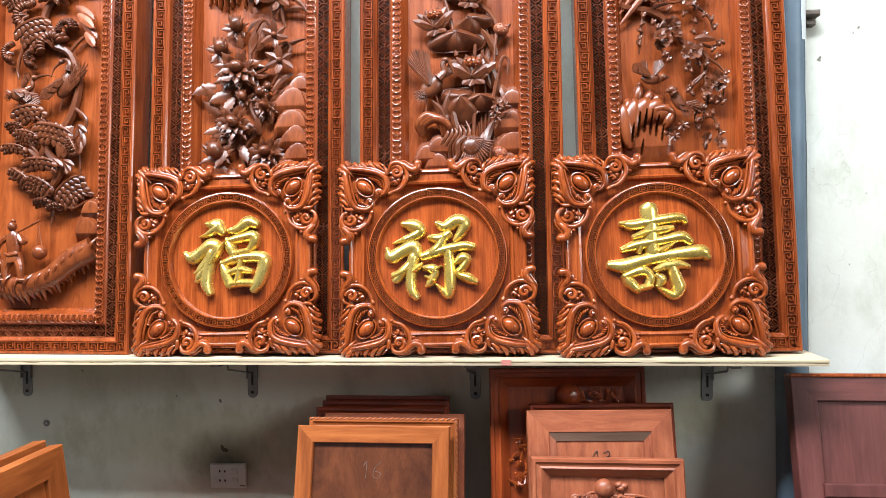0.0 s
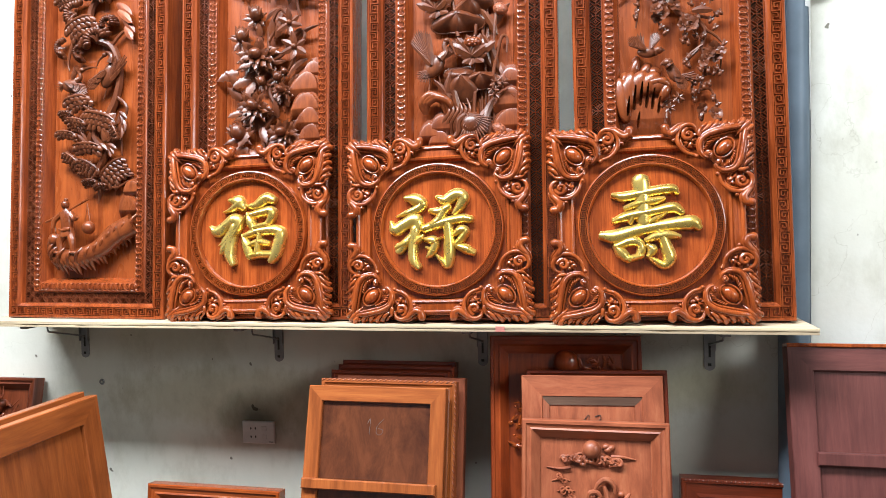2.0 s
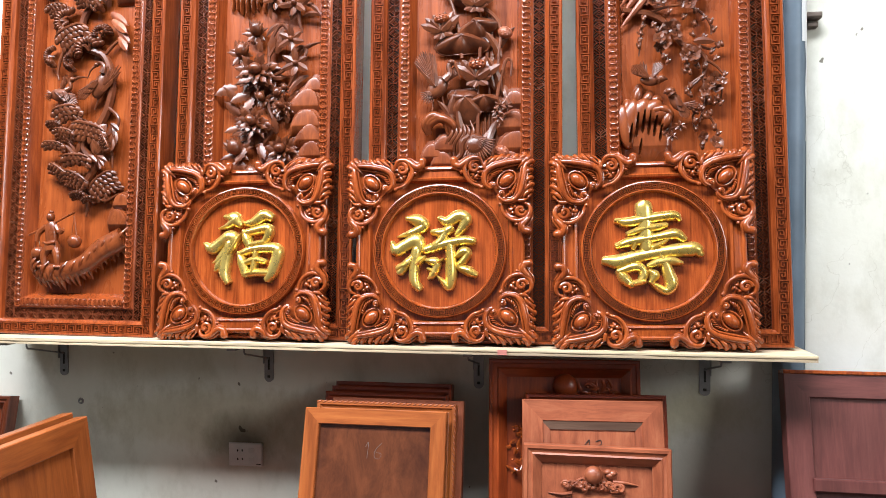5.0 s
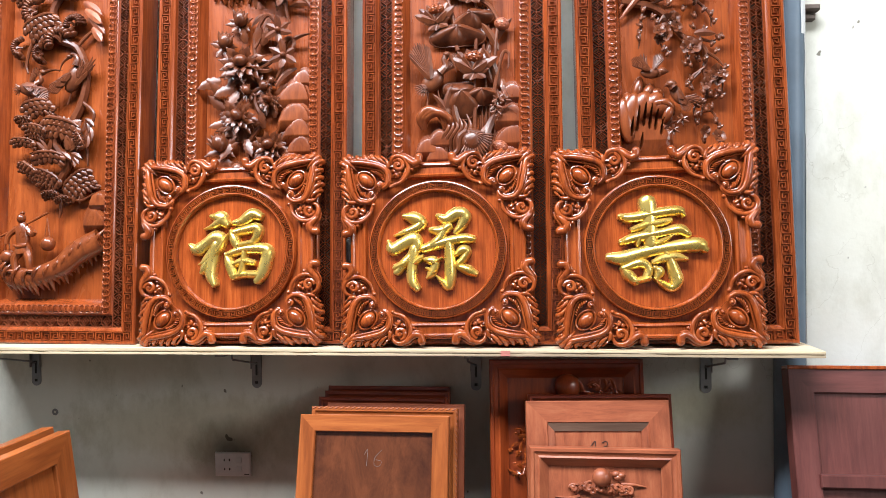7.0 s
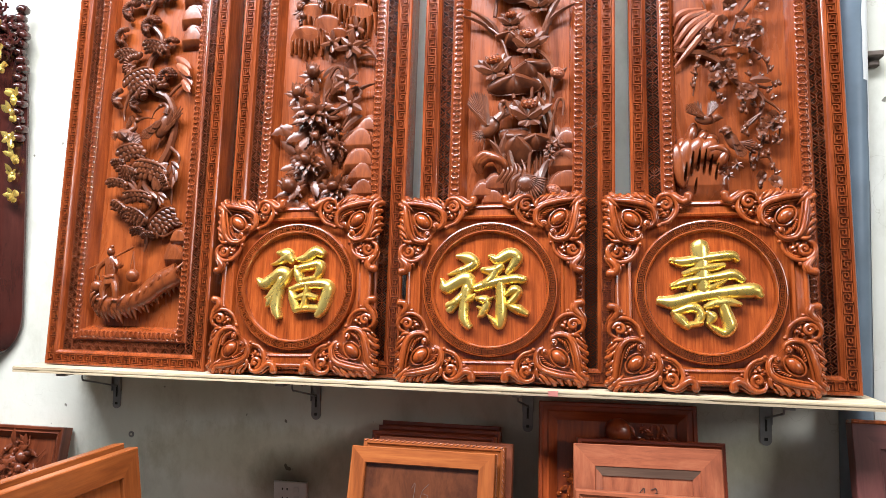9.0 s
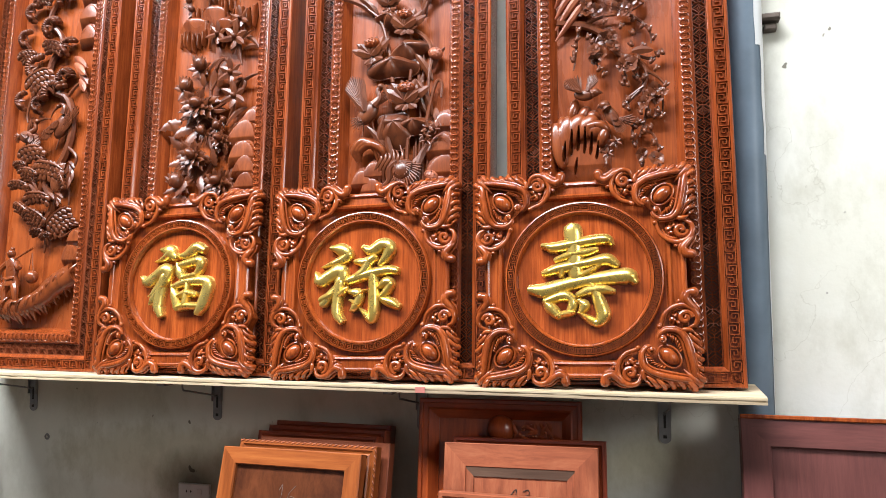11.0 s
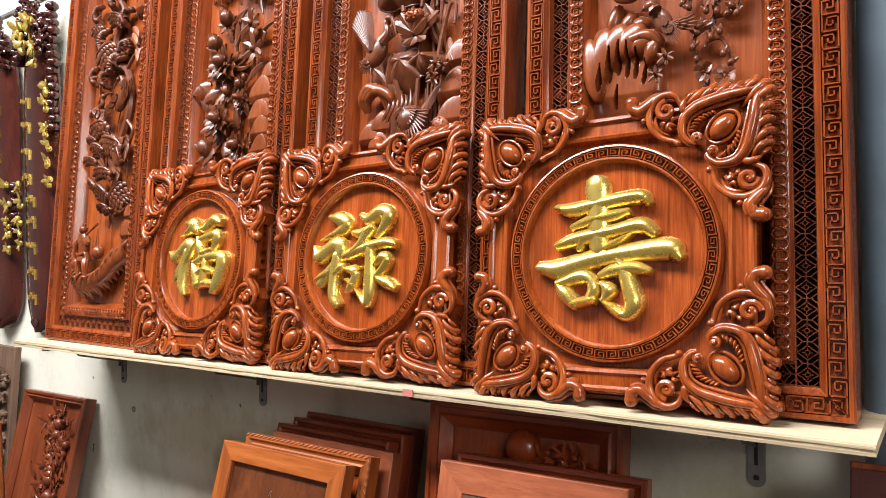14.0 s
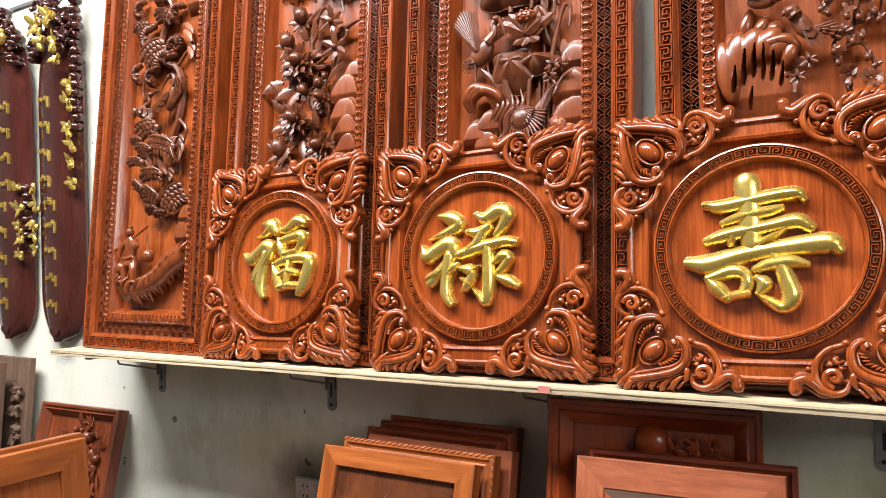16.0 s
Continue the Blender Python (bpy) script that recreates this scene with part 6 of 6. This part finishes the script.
for k, (u, v, r, le) in enumerate(((0.138, 0.735, 0.04, 0.1), (0.112, 0.692, 0.058, 0.2), (0.118, 0.632, 0.056, 0.2), (0.13, 0.588, 0.05, 0.15), (0.138, 0.54, 0.046, 0.1), (0.115, 0.49, 0.055, 0.1))):
    carve(P2, "hillock", hill_shape(r, rng, le), u, v, ROCK, 0.004 * k)
bird(P2, "bird", -0.03, 1.175, 0.03, (0.026, 0.014, 120), ((-0.012, 0.02, 0.011), (-0.018, 0.03, 0.009)), ((-0.022, 0.032), (-0.03, 0.033), (-0.036, 0.03)), (((0.004, 0.0, 0.02), -58, 0.055, 30, 8), ((-0.004, -0.016, 0.012), -70, 0.06, 14, 4)))
for u, v, a in ((-0.1, 1.13, 60), (-0.085, 1.16, 90), (-0.09, 1.1, 120), (-0.06, 1.22, 80), (-0.11, 1.19, 100)):
    flower(P2, "peony_bud", flower_bud(0.022, rng, a), u, v, 0.0, "sepal")

# lotus and cranes
for pts, r in ((((0.035, 0.56), (0.037, 0.65), (0.036, 0.74)), 0.0055), (((0.04, 0.80), (0.045, 0.9), (0.03, 0.96)), 0.005), (((-0.01, 0.80), (-0.02, 0.88), (-0.05, 0.98), (-0.1, 1.03)), 0.006), (((0.04, 0.95), (0.08, 0.92), (0.1, 0.88), (0.095, 0.82), (0.09, 0.74)), 0.0065), (((0.085, 0.66), (0.1, 0.74), (0.115, 0.79), (0.13, 0.785), (0.128, 0.745)), 0.0055), (((-0.07, 1.05), (-0.06, 1.12), (-0.02, 1.18)), 0.006), (((0.07, 0.98), (0.09, 1.05), (0.07, 1.15)), 0.005)):
    branch(P3, pts, [r, r, r * 0.8, r * 0.5], None, "stem", 0.02)
for u, v, r, a in ((0.036, 0.755, 0.062, 0), (-0.066, 0.893, 0.055, 12), (0.028, 0.965, 0.056, -8), (-0.02, 1.03, 0.04, 0), (0.06, 1.08, 0.045, 0), (-0.05, 1.13, 0.05, 0)):
    flower_lotus(P3, r, u, v, a)
for u, v, r in ((0.0, 0.668, 0.058), (0.055, 0.672, 0.046), (-0.01, 0.845, 0.058), (0.03, 0.885, 0.052), (-0.02, 0.98, 0.04), (0.02, 1.12, 0.05)):
    carve(P3, "lotus_leaf", lily_leaf(r, rng), u, v, None, 0.004)
for u, v in ((0.058, 0.58), (0.068, 0.585), (0.078, 0.58), (0.06, 0.86), (0.072, 0.86), (0.06, 0.82), (0.05, 0.55), (0.088, 0.575), (0.02, 0.6), (0.065, 0.7)):
    branch(P3, [(u, v - 0.06), (u + rng.uniform(-0.003, 0.003), v), (u + rng.uniform(-0.006, 0.006), v + 0.07)], [0.004, 0.004, 0.0025], None, "reed", 0.008)
for u, v, a, ln, c in ((0.1, 0.70, 95, 0.1, 0.3), (0.085, 0.71, 120, 0.09, -0.5), (0.1, 0.80, 110, 0.08, 0.2), (0.1, 0.83, 75, 0.06, -0.4), (0.11, 0.72, -80, 0.06, 0.2), (-0.075, 1.0, 110, 0.09, 0.9), (-0.06, 0.99, 100, 0.1, 0.8), (0.07, 1.0, 75, 0.1, -0.9), (0.08, 0.99, 95, 0.11, -0.6), (0.09, 1.02, 90, 0.1, -0.3), (-0.03, 0.60, 100, 0.085, 0.4), (-0.045, 0.60, 95, 0.1, -0.3), (0.09, 0.62, 240, 0.07, 0.2), (0.085, 0.60, 225, 0.06, 0.1), (0.0, 0.575, 120, 0.08, -0.3)):
    carve(P3, "curled_leaf", Shape().leaf((0, 0, 0.012), a, ln, 0.02, 0.45, c, 0.7, 0.45, 0.002, 10), u, v)
bird(P3, "crane", -0.078, 0.716, 0.012, (0.038, 0.026, 50), ((0.02, 0.018, 0.013), (0.036, 0.036, 0.009), (0.032, 0.055, 0.008), (0.04, 0.068, 0.008)), ((0.045, 0.07), (0.056, 0.05), (0.066, 0.018)),
     (((-0.004, 0.0, 0.026), 112, 0.112, 34, 12), ((0.026, 0.02, 0.014), 44, 0.075, 26, 7), ((-0.018, -0.014, 0.018), 232, 0.036, 100, 9)), (((-0.012, -0.022), (-0.017, -0.085)), ((0.012, -0.02), (0.027, -0.09))))
dome = Shape().ball((0, 0, 0.014), 0.036, 0.036, 0.03, 0, 20, 12)
ob = carve(P3, "crane", dome, 0.03, 0.545, None, 0.012)
for t in feathers((-0.006, 0.026, 0.03), -62, 0.082, 74, 15, ((1.0, 0.002), (0.55, 0.008)), 0.1, 0.0, 0.5):
    part("feather", t, RELIEF, ob)
part("neck", Shape().tube(spline([(-0.014, 0.024, 0.026), (-0.034, 0.008, 0.028), (-0.038, -0.024, 0.026), (-0.06, -0.044, 0.024)], 6), [0.012, 0.010, 0.008, 0.007], 9), RELIEF, ob)
hook = Shape()
for k in range(3):
    hook.tube(spline([(-0.03 + 0.004 * k, -0.03, 0.012), (-0.036 + 0.008 * k, 0.0, 0.02), (-0.012 + 0.012 * k, 0.022 - 0.004 * k, 0.026), (0.02 + 0.012 * k, 0.008 - 0.006 * k, 0.022), (0.03 + 0.008 * k, -0.03, 0.012)], 7), [0.004, 0.012, 0.013, 0.011, 0.004], 10)
carve(P3, "rock", hook, -0.078, 0.612, ROCK, 0.006, "smooth hooked rock")
for u, v, r, le in ((-0.065, 0.55, 0.042, 0.2), (-0.095, 0.53, 0.04, 0.1), (-0.06, 0.51, 0.04, -0.2), (0.138, 0.675, 0.042, 0.1), (0.128, 0.612, 0.05, 0.2), (0.132, 0.555, 0.055, 0.15), (0.12, 0.5, 0.05, 0.1)):
    carve(P3, "hillock", hill_shape(r, rng, le), u, v, ROCK)
flame = Shape()
for k in range(6):
    flame.tube(spline([(0.012 * k - 0.03, -0.07, 0.006), (0.012 * k - 0.035, -0.02, 0.016), (0.012 * k - 0.015, 0.015, 0.022), (0.012 * k - 0.026, 0.04 + 0.012 * (k % 2), 0.012)], 6), [0.004, 0.007, 0.005, 0.0015], 7)
carve(P3, "curled_tuft", flame, -0.02, 0.57, None, 0.004)
for u, v in ((0.104, 0.53), (0.112, 0.868)):
    pod = Shape().ball((0, 0, 0.024), 0.022, 0.017, 0.014, -20, 14, 8)
    for k in range(12):
        a = k * 2.4
        q = 0.005 * math.sqrt(k)
        pod.ball((q * math.cos(a), 0.75 * q * math.sin(a), 0.0375 - q * 0.12), 0.0024, 0.0022, 0.0016, 0, 6, 4)
    carve(P3, "seed_pod", pod, u, v, SALMON)
for u, v, r in ((0.1, 0.655, 0.02), (0.118, 0.652, 0.016), (0.092, 0.636, 0.018), (0.096, 0.622, 0.016)):
    flower(P3, "small_lily", flower_orchid(r, rng), u, v, 0.026)

# plum blossom, birds and a rock
main = [(-0.139, 0.924), (-0.063, 0.905), (-0.018, 0.871), (0.012, 0.823), (0.048, 0.806), (0.078, 0.773), (0.07, 0.726), (0.077, 0.679), (0.069, 0.641), (0.057, 0.602)]
branch(P4, main, [0.012, 0.009, 0.007, 0.006, 0.005, 0.003], None, "branch", 0.016)
for pts in (((-0.07, 0.91), (-0.02, 0.925), (0.04, 0.93), (0.08, 0.95)), ((0.03, 0.93), (0.07, 0.90), (0.09, 0.87), (0.092, 0.84)), ((-0.08, 0.91), (-0.09, 0.87), (-0.095, 0.82), (-0.1, 0.79)), ((-0.03, 0.88), (-0.05, 0.84), (-0.035, 0.78)), ((0.07, 0.72), (0.1, 0.71), (0.115, 0.69), (0.11, 0.65)), ((0.07, 0.73), (0.04, 0.71), (0.02, 0.69)), ((0.06, 0.72), (0.035, 0.695), (0.033, 0.675)), ((0.02, 0.82), (0.026, 0.78), (0.026, 0.74)), ((0.06, 0.81), (0.09, 0.80), (0.11, 0.81)), ((0.08, 0.77), (0.105, 0.75), (0.12, 0.73)), ((0.07, 0.64), (0.04, 0.62), (0.045, 0.58)), ((0.06, 0.61), (0.085, 0.61), (0.1, 0.57), (0.098, 0.53)), ((0.075, 0.65), (0.095, 0.65)), ((-0.04, 0.57), (-0.02, 0.585), (0.0, 0.59)), ((0.0, 0.95), (0.03, 1.02), (0.08, 1.08)), ((-0.09, 0.95), (-0.06, 1.02), (-0.08, 1.1))):
    branch(P4, pts, [0.0042, 0.0034, 0.0018], None, "twig", 0.02)
spots = [(-0.063, 0.957), (-0.04, 0.939), (-0.06, 0.934), (-0.082, 0.945), (0.02, 0.953), (0.045, 0.945), (0.035, 0.925), (0.015, 0.93), (0.072, 0.959), (-0.003, 0.871), (0.0, 0.842), (-0.02, 0.86), (-0.048, 0.831), (-0.045, 0.812), (-0.03, 0.82), (0.019, 0.783), (0.041, 0.782), (0.03, 0.8), (0.096, 0.713), (0.111, 0.707), (0.084, 0.702), (0.1, 0.695), (0.069, 0.683), (0.06, 0.552), (0.094, 0.54), (0.0, 0.585), (-0.02, 0.56), (0.06, 0.98), (0.03, 1.0), (-0.02, 0.99), (0.08, 1.02), (-0.07, 1.0), (0.0, 1.04), (0.05, 1.06), (-0.05, 1.08), (0.09, 1.09), (0.02, 1.1), (-0.08, 1.14), (0.04, 1.15)]
for u, v in spots:
    bloom = flower_orchid(rng.uniform(0.015, 0.018), rng) if u < 0.01 and v < 0.6 else flower_plum(rng.uniform(0.017, 0.021), rng)
    flower(P4, "plum_blossom", bloom, u, v, rng.uniform(0.018, 0.034))
buds = [(-0.037, 0.78), (-0.026, 0.768), (0.071, 0.884), (0.089, 0.87), (0.098, 0.85), (0.049, 0.869), (0.107, 0.804), (0.118, 0.81), (0.026, 0.751), (0.033, 0.735), (0.02, 0.74), (0.033, 0.696), (0.022, 0.684), (0.033, 0.672), (0.121, 0.725), (0.11, 0.647), (0.103, 0.66), (0.047, 0.625), (0.069, 0.614), (0.083, 0.62), (0.095, 0.648), (-0.086, 0.89), (-0.09, 0.87), (-0.093, 0.85), (-0.097, 0.83), (-0.1, 0.812), (-0.062, 0.87), (-0.052, 0.855), (0.045, 0.58), (0.04, 0.6), (0.052, 0.635), (0.1, 0.565), (0.09, 0.58), (0.08, 0.655), (0.062, 0.66), (0.05, 0.77), (0.09, 0.79), (0.1, 0.77), (0.055, 0.75), (0.07, 0.75), (0.06, 0.8), (0.045, 0.84), (0.07, 0.83), (0.02, 0.89), (-0.02, 0.905), (0.05, 0.905), (0.06, 0.53), (0.1, 0.52)]
for k, (u, v) in enumerate(buds):
    way = rng.uniform(230, 310)
    b = Shape().ball((0, 0, 0.016), 0.0078, 0.0055, 0.006, way, 9, 6)
    b.leaf((0, 0, 0.012), way + 150, 0.014, 0.008, 0.3, 0.1, 0.8, 0.4).leaf((0, 0, 0.012), way - 150, 0.014, 0.008, 0.3, -0.1, 0.8, 0.4)
    carve(P4, "flower_bud", b, u, v, None, rng.uniform(0.008, 0.018))
lf = Shape().leaf((0, 0, 0.03), 10, 0.05, 0.022, 0.3, -0.3, 0.8, 0.5, 0.002)
carve(P4, "curled_leaf", lf, 0.045, 0.82)
bird(P4, "bird", -0.074, 0.716, 0.02, (0.026, 0.0145, -8), ((0.018, -0.002, 0.012), (0.028, 0.001, 0.0095)), ((0.034, 0.001), (0.04, 0.0), (0.046, -0.002)), (((-0.004, 0.004, 0.022), 140, 0.058, 34, 10), ((0.008, 0.006, 0.014), 66, 0.052, 34, 8), ((-0.01, 0.0, 0.01), 100, 0.06, 20, 4)))
bird(P4, "bird", -0.008, 0.654, 0.026, (0.03, 0.0155, 118), ((-0.01, 0.016, 0.013), (-0.016, 0.026, 0.0105)), ((-0.022, 0.026), (-0.029, 0.024), (-0.034, 0.019)), (((0.0, 0.004, 0.022), -62, 0.062, 26, 10), ((0.012, -0.012, 0.012), -2, 0.05, 34, 5)))
carve(P4, "hood_rock", hood_rock(), -0.082, 0.605, ROCK, 0, "smooth overhanging rock with almond holes")
carve(P4, "rock_spur", Shape().tube(spline([(-0.02, 0.012, 0.03), (0.012, 0.014, 0.034), (0.03, 0.0, 0.03), (0.034, -0.02, 0.022)], 6), [0.012, 0.012, 0.009, 0.003], 10), -0.05, 0.622, ROCK, 0, "smooth hooked rock spur")
for u, v, a, b, turn in ((-0.105, 0.682, 0.015, 0.036, -14), (-0.078, 0.672, 0.016, 0.026, -28), (-0.055, 0.665, 0.02, 0.018, -20), (-0.132, 0.645, 0.016, 0.03, 0)):
    carve(P4, "rock_peak", Shape().ball((0, 0, 0.008), a, b, 0.02, turn, 16, 10), u, v, ROCK, 0, "smooth rock peak")
trunk = Shape()
for k in range(5):
    trunk.tube(spline([(0.07 - 0.01 * k, 0.06 + 0.006 * k, 0.02), (0.02 - 0.012 * k, 0.0 + 0.018 * k, 0.024 + 0.004 * (k % 2)), (-0.045, -0.075 + 0.03 * k, 0.012)], 7), [0.006, 0.0115, 0.010, 0.0025], 8)
carve(P4, "old_trunk", trunk, -0.1, 0.95, SALMON, 0.004, "grooved pale old trunk")

# carving on the framed panels below the shelf
carve(carved, "sun", Shape().ball((0, 0, 0.012), 0.023, 0.023, 0.019, 0, 16, 9), -0.007, HC - 0.07, SALMON, -0.015)
cloud = Shape()
for k in range(15):
    u = -0.075 + 0.0095 * k
    cloud.tube(spiral(u, rng.uniform(-0.008, 0.01), rng.uniform(0.009, 0.014), 0.003, rng.uniform(0, 360), rng.choice((-1, 1)), 0.006, 0.014, 12), [0.003, 0.0048, 0.003], 7)
    cloud.ball((u, rng.uniform(-0.006, 0.004), 0.004), 0.012, 0.008, 0.008, rng.uniform(0, 180), 9, 6)
cloud.tube(spline([(-0.06, -0.018, 0.006), (-0.085, -0.022, 0.007), (-0.12, -0.02, 0.003)], 5), [0.005, 0.0035, 0.0012], 7)
cloud.tube(spline([(0.04, 0.012, 0.006), (0.07, 0.012, 0.007), (0.1, 0.007, 0.003)], 5), [0.005, 0.0038, 0.0012], 7)
cloud.tube(spline([(0.035, -0.01, 0.006), (0.055, -0.008, 0.009), (0.068, -0.012, 0.004)], 5), [0.005, 0.0045, 0.002], 7)
for u, v in ((0.028, 0.036), (0.04, 0.033), (0.033, 0.028)):
    cloud.ball((u, v, 0.005), 0.011, 0.008, 0.008, 15, 9, 6)
carve(carved, "cloud", cloud, 0.0, HC - 0.098, SALMON, -0.015)
strokes = (([(-0.012, 0.042), (-0.003, 0.058), (0.016, 0.068), (0.034, 0.055), (0.036, 0.034)], [0.004, 0.006, 0.007, 0.006, 0.004]),
           ([(0.01, 0.052), (0.017, 0.024), (0.01, -0.008), (-0.01, -0.02), (-0.026, -0.008)], [0.005, 0.007, 0.0075, 0.007, 0.003]),
           ([(0.03, 0.024), (0.032, -0.004), (0.044, -0.014), (0.06, 0.008), (0.078, 0.016), (0.096, 0.006), (0.094, -0.014), (0.074, -0.024), (0.052, -0.014)], [0.004, 0.006, 0.005, 0.006, 0.007, 0.0075, 0.0075, 0.006, 0.003]),
           ([(0.052, 0.014), (0.064, 0.028), (0.072, 0.038)], [0.005, 0.0055, 0.003]),
           ([(-0.03, 0.02), (-0.024, 0.034), (-0.008, 0.036), (0.0, 0.026), (-0.012, 0.014)], [0.004, 0.007, 0.006, 0.005, 0.003]))
for pts, radii in strokes:
    carve(carved, "flowing_stroke", Shape().tube(spline([(u, v, 0.012) for u, v in pts], 7), radii, 9), 0.012, HC - 0.208, SALMON, -0.012, "flowing carved stroke")
for u, v, r in ((-0.02, 0.026, 0.011), (0.05, 0.034, 0.009), (0.044, -0.04, 0.014), (0.058, -0.044, 0.01)):
    carve(carved, "knob", Shape().ball((0, 0, 0.008), r, r * 0.85, r * 0.8, 20, 12, 7), 0.012 + u, HC - 0.208 + v, SALMON, -0.014)
for u, v in ((-0.085, HC - 0.145), (-0.072, HC - 0.17), (-0.062, HC - 0.192), (-0.1, HC - 0.222), (-0.08, HC - 0.214), (-0.055, HC - 0.243)):
    e = Shape()
    for k in range(4):
        e.tube(spiral(rng.uniform(-0.012, 0.012), rng.uniform(-0.007, 0.007), 0.008, 0.002, rng.uniform(0, 360), rng.choice((-1, 1)), 0.003, 0.008, 10), [0.0015, 0.003, 0.002], 6)
    e.tube(spline([(-0.022, -0.006, 0.002), (0.0, 0.0, 0.004), (0.024, -0.004, 0.002)], 4), [0.001, 0.0025, 0.001], 6)
    carve(carved, "blossom_twig", e, u, v, SALMON, -0.014)
carve(tall, "sun", Shape().ball((0, 0, 0.012), 0.036, 0.036, 0.026, 0, 18, 9), 0.004, HT - 0.074, DEEPRED, -0.008)
carve(tall, "blossom_branch", foliage([(-0.03, 0, 0), (0.05, 0.0, 0)], 26, 0.008, 0.024, rng), 0.085, HT - 0.085, DEEPRED, -0.006)
for u, v in ((-0.125, HT - 0.25), (-0.13, HT - 0.295), (-0.12, HT - 0.2)):
    carve(tall, "blossom_branch", foliage([(-0.02, 0, 0), (0.03, 0.0, 0)], 14, 0.008, 0.022, rng), u, v, RED, -0.006)
line = [(0.03, HS - 0.09), (0.07, HS - 0.17), (0.06, HS - 0.28), (0.09, HS - 0.4), (0.05, HS - 0.6)]
carve(small, "fruit_carving", foliage(line, 280, 0.03, 0.045, rng, 0.8), 0, 0, SHADYRED, -0.015)
for k in range(22):
    q = spline(line, 6)[k]
    r = rng.uniform(0.014, 0.024)
    carve(small, "fruit", Shape().ball((0, 0, 0.014), r, r, r), q[0] + rng.gauss(0, 0.028), q[1], SHADYRED, -0.015)
for bd, wide, high in BOARDS:
    for k in range(6):
        e = Shape()
        for q in range(5):
            e.leaf((0, 0, 0.006), rng.uniform(0, 360), rng.uniform(0.03, 0.055), 0.03, 0.5, rng.uniform(-0.3, 0.3), 0.8, 0.35, 0.003)
            e.ball((rng.uniform(-0.025, 0.025), rng.uniform(-0.02, 0.02), 0.006), 0.017, 0.012, 0.016, rng.uniform(0, 180), 8, 5)
        ob = part("carved_flower", e, RAW, bd)
        ob.location = (wide / 2 - (0.055 if wide < 0.45 else rng.choice((0.12, 0.2, 0.26))) + rng.uniform(-0.012, 0.012), -0.024, high - 0.13 - 0.075 * k)

# carved crest board standing on top of the pine carving, against the wall
top = P1.matrix_world @ Vector((-0.2, -0.04, PANEL_H)) if P1.matrix_world.translation.length else Vector((0, 0, 0))
crest = thing("carved_crest", "orange-red carved crest board standing on a tall panel", "carved board", pose(-1.53, WALL - 0.045, top.z + 0.002, -1.5, 0, 0))
s = Shape()
s.box(-0.13, 0.13, 0, 0.55, 0, 0.025, 0.006)
part("board", s, ORANGE, crest, "", False)
for k in range(16):
    e = Shape()
    e.tube(spiral(0, 0, 0.035, 0.008, rng.uniform(0, 360), rng.choice((-1, 1)), 0.01, 0.022, 16), [0.005, 0.01, 0.006], 7)
    for q in range(3):
        e.leaf((0, 0, 0.006), rng.uniform(0, 360), 0.06, 0.026, 0.4, rng.uniform(-0.4, 0.4), 0.8, 0.35, 0.003)
    ob = part("carved_scroll", e, ORANGE, crest)
    ob.location = (-0.085 + 0.057 * (k % 4), -0.024, 0.04 + 0.075 * (k // 4) * 1.6 + rng.uniform(-0.01, 0.01))
